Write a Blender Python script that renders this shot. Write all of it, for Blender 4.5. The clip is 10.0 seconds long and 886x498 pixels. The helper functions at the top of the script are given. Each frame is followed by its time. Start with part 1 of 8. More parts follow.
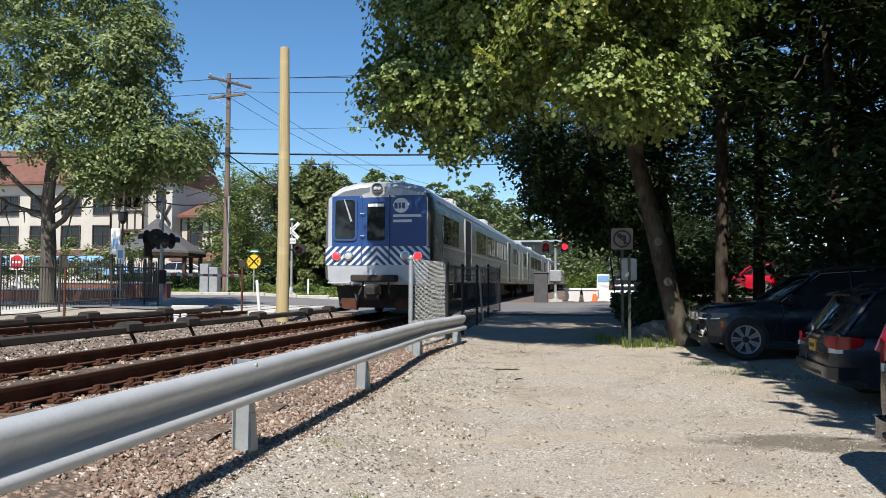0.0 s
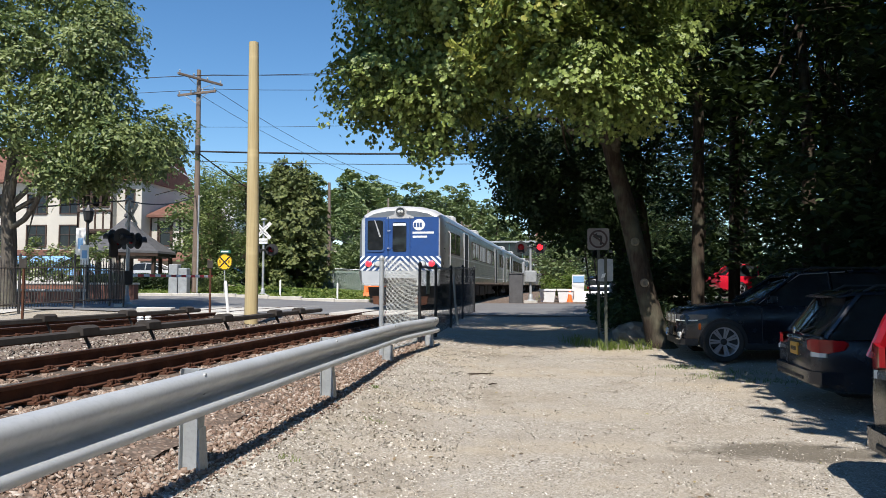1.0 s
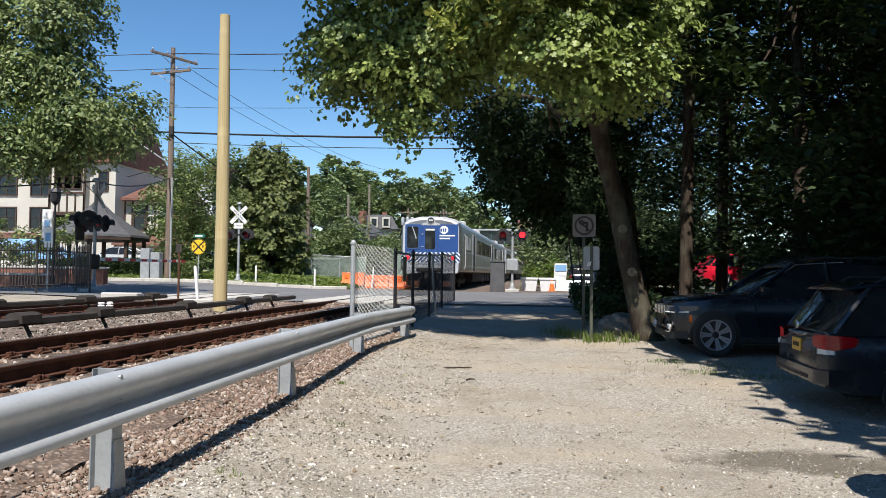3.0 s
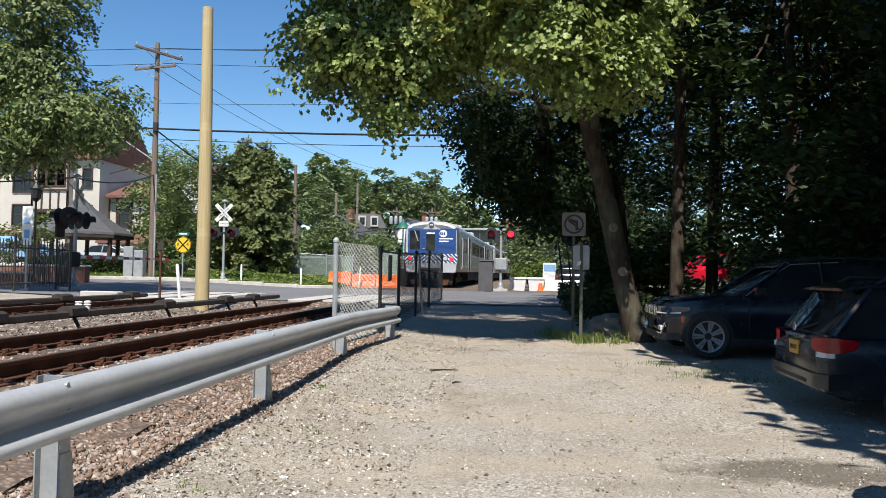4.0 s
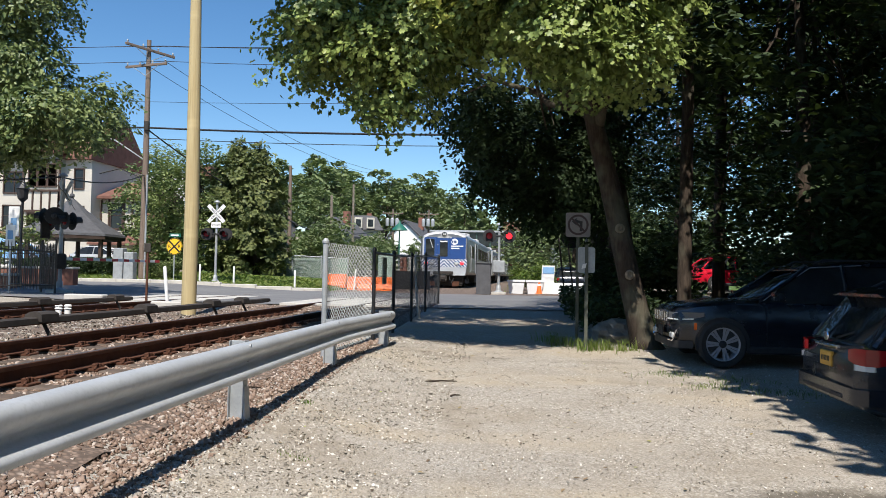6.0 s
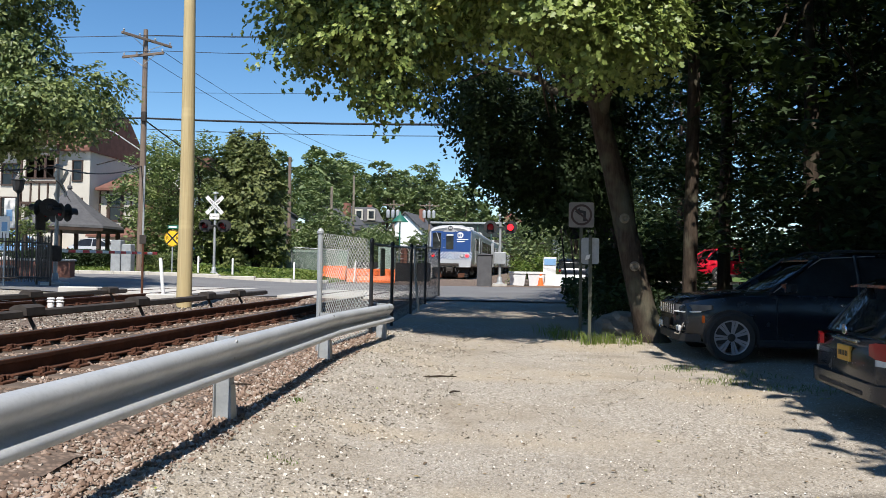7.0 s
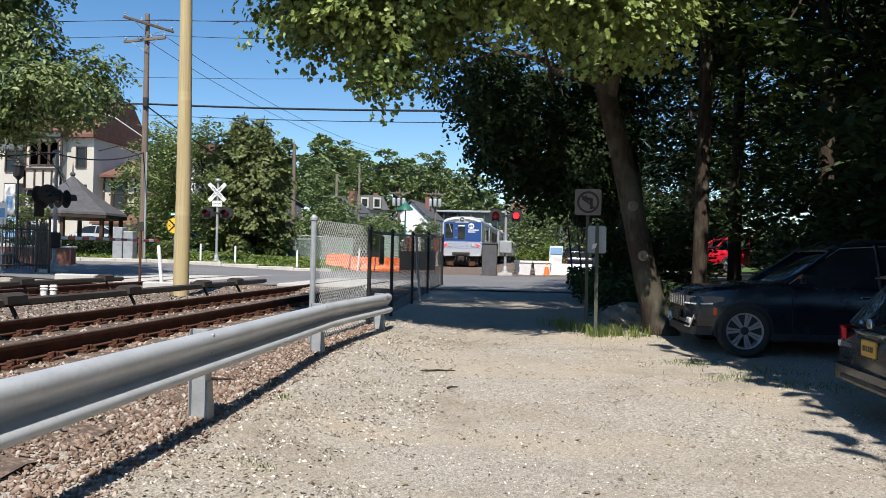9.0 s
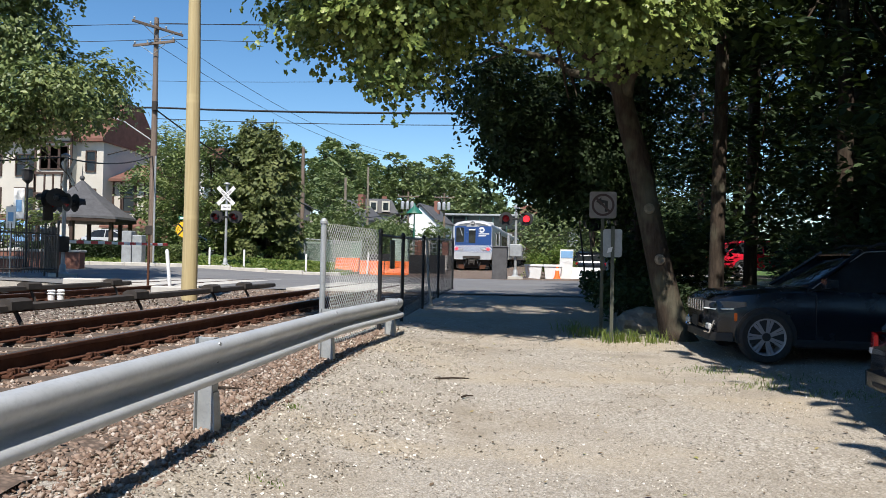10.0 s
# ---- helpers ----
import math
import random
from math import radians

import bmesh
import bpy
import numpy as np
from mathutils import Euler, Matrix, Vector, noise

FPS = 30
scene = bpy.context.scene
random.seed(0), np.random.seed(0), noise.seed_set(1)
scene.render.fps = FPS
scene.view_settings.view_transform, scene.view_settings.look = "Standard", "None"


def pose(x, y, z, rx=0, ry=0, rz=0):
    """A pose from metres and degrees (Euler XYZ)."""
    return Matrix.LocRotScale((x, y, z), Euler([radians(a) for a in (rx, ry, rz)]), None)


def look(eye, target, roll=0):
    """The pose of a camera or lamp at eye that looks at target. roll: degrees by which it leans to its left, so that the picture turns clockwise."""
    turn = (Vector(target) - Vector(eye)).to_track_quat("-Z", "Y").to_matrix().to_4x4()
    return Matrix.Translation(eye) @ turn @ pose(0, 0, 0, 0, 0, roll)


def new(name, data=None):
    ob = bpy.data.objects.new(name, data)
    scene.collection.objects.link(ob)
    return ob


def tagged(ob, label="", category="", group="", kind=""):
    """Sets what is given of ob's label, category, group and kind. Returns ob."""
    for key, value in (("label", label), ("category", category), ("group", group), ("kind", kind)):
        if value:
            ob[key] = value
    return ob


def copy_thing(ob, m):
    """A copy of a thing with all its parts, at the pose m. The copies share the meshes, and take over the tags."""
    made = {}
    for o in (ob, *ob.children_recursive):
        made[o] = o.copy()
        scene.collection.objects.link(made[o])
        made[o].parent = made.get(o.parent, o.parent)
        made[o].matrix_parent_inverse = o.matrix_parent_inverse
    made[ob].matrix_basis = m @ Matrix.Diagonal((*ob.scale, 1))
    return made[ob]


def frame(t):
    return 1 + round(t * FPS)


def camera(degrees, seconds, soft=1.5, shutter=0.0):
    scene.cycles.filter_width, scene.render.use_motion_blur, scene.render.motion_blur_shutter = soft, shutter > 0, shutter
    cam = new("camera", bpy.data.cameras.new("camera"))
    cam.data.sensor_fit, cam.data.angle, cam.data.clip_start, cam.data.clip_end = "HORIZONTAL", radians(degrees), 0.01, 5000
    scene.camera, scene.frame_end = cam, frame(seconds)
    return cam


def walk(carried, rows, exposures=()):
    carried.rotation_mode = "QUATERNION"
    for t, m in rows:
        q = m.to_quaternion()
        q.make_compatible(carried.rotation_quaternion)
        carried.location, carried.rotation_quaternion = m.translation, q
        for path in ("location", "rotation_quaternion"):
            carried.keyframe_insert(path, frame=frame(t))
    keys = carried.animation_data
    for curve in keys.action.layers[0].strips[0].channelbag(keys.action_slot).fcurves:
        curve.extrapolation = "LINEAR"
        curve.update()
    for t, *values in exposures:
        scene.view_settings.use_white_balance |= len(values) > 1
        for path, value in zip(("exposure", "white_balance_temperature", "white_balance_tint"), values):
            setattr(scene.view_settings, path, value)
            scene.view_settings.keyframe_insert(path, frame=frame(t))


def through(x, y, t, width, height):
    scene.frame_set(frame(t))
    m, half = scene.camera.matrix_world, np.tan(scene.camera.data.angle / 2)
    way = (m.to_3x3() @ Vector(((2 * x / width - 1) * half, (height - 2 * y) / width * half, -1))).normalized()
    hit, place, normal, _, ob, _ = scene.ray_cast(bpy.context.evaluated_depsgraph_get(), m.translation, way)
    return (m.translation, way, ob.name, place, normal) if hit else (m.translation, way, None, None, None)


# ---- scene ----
cam = camera(61.5, 10.0, soft=0.8)
METRES, EYE, TILT, LEAN, TURN = 3.529, 1.5, 0.0, 0.0, 9.5
ROWS = [
    (0.0, 0.0, 0.0, 0.0, -0.01, 2.88, -0.27),
    (0.5, 0.019, 0.0576, 0.0029, -1.09, 2.9, -0.21),
    (1.0, 0.0172, 0.1186, 0.0043, -1.89, 2.93, -0.23),
    (1.5, 0.0053, 0.1822, 0.0084, -2.27, 2.81, -0.31),
    (2.0, 0.0195, 0.2396, 0.0025, -2.52, 2.47, -0.47),
    (2.5, 0.0403, 0.3, 0.0029, -2.87, 2.09, -0.64),
    (4.0, 0.0679, 0.4548, 0.0017, -4.17, 1.97, -0.97),
    (4.5, 0.082, 0.5136, 0.0029, -4.5, 2.23, -1.02),
    (5.0, 0.0758, 0.5663, 0.0061, -4.6, 2.38, -1.05),
    (5.5, 0.0726, 0.6137, 0.0066, -4.52, 2.33, -1.07),
    (7.0, 0.0959, 0.7715, 0.0055, -4.34, 1.52, -0.97),
    (7.5, 0.0968, 0.8067, 0.0055, -4.38, 1.15, -0.92),
    (8.0, 0.113, 0.8456, 0.0047, -4.3, 0.81, -0.97),
    (8.5, 0.1321, 0.8782, 0.0063, -4.11, 0.65, -1.09),
    (9.0, 0.1332, 0.9015, 0.0063, -3.83, 0.64, -1.21),
    (9.5, 0.1282, 0.9383, 0.0088, -3.51, 0.74, -1.23),
    (10.0, 0.1213, 0.9726, 0.009, -3.18, 0.89, -1.16),
]
walk(cam, [(t, pose(0, 0, EYE, TILT, LEAN, TURN) @ pose(METRES * x, METRES * y, METRES * z, 90 + pitch, roll, yaw)) for t, x, y, z, yaw, pitch, roll in ROWS])

# ---------------- world and sun ----------------
SUN_TO = Vector((0.04, -0.72, 1.0)).normalized()
world = bpy.data.worlds.new("sky")
scene.world = world
world.use_nodes = True
_wn = world.node_tree
_sky = _wn.nodes.new("ShaderNodeTexSky")
_sky.sky_type = "NISHITA"
_sky.sun_disc = False
_sky.sun_elevation = math.asin(SUN_TO.z)
_sky.sun_rotation = math.atan2(SUN_TO.x, SUN_TO.y)
_sky.altitude, _sky.air_density, _sky.dust_density, _sky.ozone_density = 0, 1.0, 0.0, 3.0
_bg = _wn.nodes["Background"]
_bg.inputs["Strength"].default_value = 0.112
_hs = _wn.nodes.new("ShaderNodeHueSaturation")
_hs.inputs["Saturation"].default_value = 1.22
_wn.links.new(_sky.outputs[0], _hs.inputs["Color"])
_wn.links.new(_hs.outputs[0], _bg.inputs["Color"])
sun_data = bpy.data.lights.new("sun", "SUN")
sun_data.energy, sun_data.angle, sun_data.color = 5.6, radians(0.53), (1.0, 0.94, 0.865)
sun = new("sun", sun_data)
sun.matrix_world = look((0, 0, 60), Vector((0, 0, 60)) - SUN_TO)
scene.view_settings.exposure = 0.38


# ---------------- materials ----------------
class Nodes:
    """A small helper that wires a Principled material."""

    def __init__(self, name, rough=0.6, metal=0.0, spec=0.5):
        self.m = bpy.data.materials.new(name)
        self.m.use_nodes = True
        self.t = self.m.node_tree
        self.b = self.t.nodes["Principled BSDF"]
        self.b.inputs["Roughness"].default_value = rough
        self.b.inputs["Metallic"].default_value = metal
        self.b.inputs["Specular IOR Level"].default_value = spec
        self.co = self.t.nodes.new("ShaderNodeTexCoord").outputs["Object"]

    def n(self, kind, **vals):
        nd = self.t.nodes.new(kind)
        for k, v in vals.items():
            nd.inputs[k.replace("_", " ")].default_value = v
        return nd

    def link(self, a, b):
        self.t.links.new(a, b)

    def noise(self, scale, detail=4.0, rough=0.6, co=None):
        nd = self.n("ShaderNodeTexNoise", Scale=scale, Detail=detail, Roughness=rough)
        self.link(co or self.co, nd.inputs["Vector"])
        return nd.outputs["Fac"]

    def world_co(self):
        return self.t.nodes.new("ShaderNodeNewGeometry").outputs["Position"]

    def stretch(self, sx, sy, sz, co=None):
        nd = self.n("ShaderNodeMapping")
        nd.inputs["Scale"].default_value = (sx, sy, sz)
        self.link(co or self.co, nd.inputs["Vector"])
        return nd.outputs["Vector"]

    def voronoi(self, scale, feature="F1", out="Distance", co=None):
        nd = self.n("ShaderNodeTexVoronoi", Scale=scale)
        nd.feature = feature
        self.link(co or self.co, nd.inputs["Vector"])
        return nd.outputs[out]

    def ramp(self, fac, stops):
        nd = self.t.nodes.new("ShaderNodeValToRGB")
        el = nd.color_ramp.elements
        while len(el) < len(stops):
            el.new(0.5)
        for e, (p, c) in zip(el, stops):
            e.position = p
            e.color = (*c, 1) if len(c) == 3 else c
        self.link(fac, nd.inputs["Fac"])
        return nd.outputs["Color"]

    def grey(self, fac, a, b, va=0.0, vb=1.0):
        return self.ramp(fac, [(a, (va,) * 3), (b, (vb,) * 3)])

    def mix(self, fac, a, b, blend="MIX"):
        nd = self.t.nodes.new("ShaderNodeMix")
        nd.data_type, nd.blend_type = "RGBA", blend
        for sock, v in ((nd.inputs[0], fac), (nd.inputs[6], a), (nd.inputs[7], b)):
            if isinstance(v, (int, float)):
                sock.default_value = v
            elif isinstance(v, tuple):
                sock.default_value = (*v, 1)
            else:
                self.link(v, sock)
        return nd.outputs[2]

    def color(self, v):
        if isinstance(v, tuple):
            self.b.inputs["Base Color"].default_value = (*v, 1)
        else:
            self.link(v, self.b.inputs["Base Color"])
        return self

    def roughness(self, v):
        self.link(v, self.b.inputs["Roughness"])
        return self

    def bump(self, height, strength=0.4, dist=0.02):
        nd = self.n("ShaderNodeBump", Strength=strength, Distance=dist)
        self.link(height, nd.inputs["Height"])
        self.link(nd.outputs[0], self.b.inputs["Normal"])
        return self

    def island(self):
        return self.t.nodes.new("ShaderNodeNewGeometry").outputs["Random Per Island"]

    def rnd(self):
        return self.t.nodes.new("ShaderNodeObjectInfo").outputs["Random"]


def worn(name, col, dark=0.75, scale=3.0, rough=0.6, metal=0.0, bump=0.15, spec=0.5, fine=40.0):
    """Painted or bare surface: base colour with two scales of variation."""
    k = Nodes(name, rough, metal, spec)
    d = tuple(c * dark for c in col)
    c1 = k.mix(k.grey(k.noise(scale, 6), 0.35, 0.7), col, d)
    c2 = k.mix(k.grey(k.noise(fine, 3), 0.5, 0.75, 0, 0.5), c1, tuple(c * dark * 0.85 for c in col))
    k.color(c2)
    k.roughness(k.grey(k.noise(scale * 2.3, 4), 0.3, 0.7, max(0.03, rough - 0.08), min(1, rough + 0.12)))
    if bump:
        k.bump(k.noise(fine, 4), bump, 0.004)
    return k.m


def leafy(name, dark, mid, bright, gloss=0.45, through=0.35):
    """Leaf: colour varies per leaf and in clumps, light passes through."""
    k = Nodes(name, gloss, 0.0, 0.35)
    c = k.ramp(k.island(), [(0.0, dark), (0.55, mid), (1.0, bright)])
    c = k.mix(k.grey(k.noise(0.45, 2, co=k.world_co()), 0.35, 0.7, 0, 0.6), c, bright)
    k.color(c)
    tr = k.n("ShaderNodeBsdfTranslucent")
    k.link(k.mix(0.4, c, (0.19, 0.29, 0.05), "MIX"), tr.inputs["Color"])
    ms = k.n("ShaderNodeMixShader")
    ms.inputs[0].default_value = through
    k.link(k.b.outputs[0], ms.inputs[1])
    k.link(tr.outputs[0], ms.inputs[2])
    k.link(ms.outputs[0], k.t.nodes["Material Output"].inputs["Surface"])
    return k.m


def gravel_mat():
    k = Nodes("gravel lot", 0.95, 0.0, 0.2)
    w = k.world_co()
    base = k.ramp(k.noise(1.1, 6, 0.65, w), [(0.3, (0.195, 0.160, 0.114)), (0.5, (0.285, 0.240, 0.180)), (0.72, (0.37, 0.318, 0.245))])
    peb = k.ramp(k.voronoi(55, out="Color", co=w), [(0.0, (0.13, 0.117, 0.10)), (0.5, (0.33, 0.305, 0.265)), (1.0, (0.66, 0.63, 0.58))])
    c = k.mix(k.grey(k.noise(0.55, 3, 0.5, w), 0.36, 0.58, 0.25, 0.75), base, peb)
    sandy = k.grey(k.noise(0.23, 3, 0.6, k.stretch(1.0, 2.2, 1.0, w)), 0.50, 0.62, 0, 0.8)
    c = k.mix(sandy, c, k.ramp(k.noise(9, 5, 0.7, w), [(0.3, (0.33, 0.275, 0.195)), (0.7, (0.43, 0.365, 0.27))]))
    c = k.mix(k.grey(k.noise(23, 4, 0.7, w), 0.60, 0.78, 0, 0.25), c, (0.19, 0.16, 0.125))
    fine = k.ramp(k.voronoi(125, out="Color", co=w), [(0.0, (0.10, 0.09, 0.075)), (0.45, (0.30, 0.27, 0.23)), (0.8, (0.46, 0.43, 0.38)), (1.0, (0.74, 0.72, 0.68))])
    c = k.mix(k.grey(k.noise(0.8, 4, 0.6, w), 0.38, 0.62, 0.12, 0.6), c, fine)
    # a dried puddle of finer grey silt near the cars
    sub = k.t.nodes.new("ShaderNodeVectorMath")
    sub.operation = "SUBTRACT"
    k.link(w, sub.inputs[0])
    sub.inputs[1].default_value = (2.15, 7.7, 0.0)
    ln = k.t.nodes.new("ShaderNodeVectorMath")
    ln.operation = "LENGTH"
    k.link(k.stretch(0.58, 1.15, 0.0, sub.outputs[0]), ln.inputs[0])
    edge = k.t.nodes.new("ShaderNodeMath")
    edge.operation = "MULTIPLY_ADD"
    k.link(k.noise(2.2, 5, 0.65, w), edge.inputs[0])
    edge.inputs[1].default_value = 0.9
    k.link(ln.outputs["Value"], edge.inputs[2])
    c = k.mix(k.grey(edge.outputs[0], 0.78, 1.15, 0.85, 0.0), c, (0.115, 0.10, 0.078))
    # dried puddle stains of darker mud
    mud = k.grey(k.noise(0.42, 4, 0.55, k.stretch(0.8, 2.6, 1.0, w)), 0.60, 0.68, 0, 0.5)
    c = k.mix(mud, c, (0.22, 0.19, 0.15))
    k.color(c)
    add = k.t.nodes.new("ShaderNodeMath")
    add.operation = "ADD"
    k.link(k.voronoi(55, co=w), add.inputs[0])
    k.link(k.noise(14, 5, 0.7, w), add.inputs[1])
    k.bump(add.outputs[0], 0.55, 0.018)
    return k.m


def ballast_mat(name, tones):
    k = Nodes(name, 0.95, 0.0, 0.2)
    w = k.world_co()
    c = k.ramp(k.voronoi(26, out="Color", co=w), [(0.0, tones[0]), (0.4, tones[1]), (0.75, tones[2]), (1.0, tones[3])])
    c = k.mix(k.grey(k.voronoi(26, co=w), 0.25, 0.6, 0, 0.75), c, (0.05, 0.042, 0.035))
    c = k.mix(k.grey(k.noise(0.9, 3, co=w), 0.4, 0.7, 0, 0.4), c, tones[1])
    k.color(c)
    k.bump(k.voronoi(26, co=w), -0.9, 0.035)
    return k.m


def stone_mat(name, tones):
    k = Nodes(name, 0.9, 0.0, 0.25)
    c = k.ramp(k.island(), [(0.0, tones[0]), (0.35, tones[1]), (0.75, tones[2]), (1.0, tones[3])])
    c = k.mix(k.grey(k.noise(40, 3), 0.4, 0.75, 0, 0.4), c, tones[0])
    k.color(c)
    k.bump(k.noise(60, 3), 0.3, 0.004)
    return k.m


def asphalt_mat():
    k = Nodes("asphalt", 0.85, 0.0, 0.35)
    w = k.world_co()
    c = k.ramp(k.noise(0.5, 5, 0.6, w), [(0.3, (0.115, 0.115, 0.12)), (0.7, (0.175, 0.175, 0.175))])
    c = k.mix(k.grey(k.noise(60, 2, 0.5, w), 0.45, 0.7, 0, 0.5), c, (0.24, 0.235, 0.225))
    k.color(c)
    k.bump(k.noise(90, 3, 0.7, w), 0.3, 0.006)
    return k.m


def grass_mat():
    k = Nodes("turf", 0.9, 0.0, 0.2)
    w = k.world_co()
    c = k.ramp(k.noise(1.3, 6, 0.7, w), [(0.3, (0.05, 0.085, 0.02)), (0.55, (0.085, 0.135, 0.03)), (0.8, (0.16, 0.17, 0.06))])
    k.color(c)
    k.bump(k.noise(30, 4, 0.7, w), 0.8, 0.05)
    return k.m


def bark_mat(name, a, b):
    k = Nodes(name, 0.95, 0.0, 0.15)
    st = k.stretch(9, 9, 1.6)
    c = k.ramp(k.noise(1.6, 6, 0.7, st), [(0.3, b), (0.6, a), (0.85, tuple(min(1, x * 1.35) for x in a))])
    c = k.mix(k.grey(k.noise(1.4, 3), 0.5, 0.75, 0, 0.5), c, (0.16, 0.17, 0.12))
    k.color(c)
    k.bump(k.noise(1.8, 6, 0.7, st), 0.9, 0.04)
    return k.m


def wood_pole_mat(name, a, b):
    k = Nodes(name, 0.8, 0.0, 0.2)
    st = k.stretch(16, 16, 0.5)
    c = k.ramp(k.noise(1.5, 6, 0.6, st), [(0.3, b), (0.65, a)])
    c = k.mix(k.grey(k.noise(0.8, 3, 0.5, k.stretch(0.3, 0.3, 2.2)), 0.56, 0.66, 0, 0.35), c, tuple(min(1, x * 1.4) for x in a))
    k.color(c)
    k.bump(k.noise(1.5, 6, 0.6, st), 0.4, 0.01)
    return k.m


def flat_mat(name, col, rough=0.5, metal=0.0, spec=0.5):
    return worn(name, col, 0.85, 5.0, rough, metal, 0.05, spec)


def glow_mat(name, col, power):
    k = Nodes(name, 0.3)
    k.color(tuple(min(1, c) for c in col))
    k.b.inputs["Emission Color"].default_value = (*col, 1)
    k.b.inputs["Emission Strength"].default_value = power
    return k.m


def glass_mat(name, tint=(0.02, 0.025, 0.03), rough=0.04):
    k = Nodes(name, rough, 0.0, 0.4)
    k.color(k.mix(k.grey(k.noise(3, 3), 0.4, 0.7), tint, tuple(c * 1.8 for c in tint)))
    return k.m


def steel_mat(name, col, lines=True):
    k = Nodes(name, 0.32, 0.9)
    c = k.mix(k.grey(k.noise(0.7, 4), 0.35, 0.7), col, tuple(x * 0.8 for x in col))
    c = k.mix(k.grey(k.noise(2.0, 5, 0.7, k.stretch(2.0, 2.0, 0.25)), 0.5, 0.75, 0, 0.5), c, tuple(x * 0.55 for x in col))
    k.color(c)
    k.roughness(k.grey(k.noise(5, 4), 0.3, 0.7, 0.25, 0.5))
    return k.m


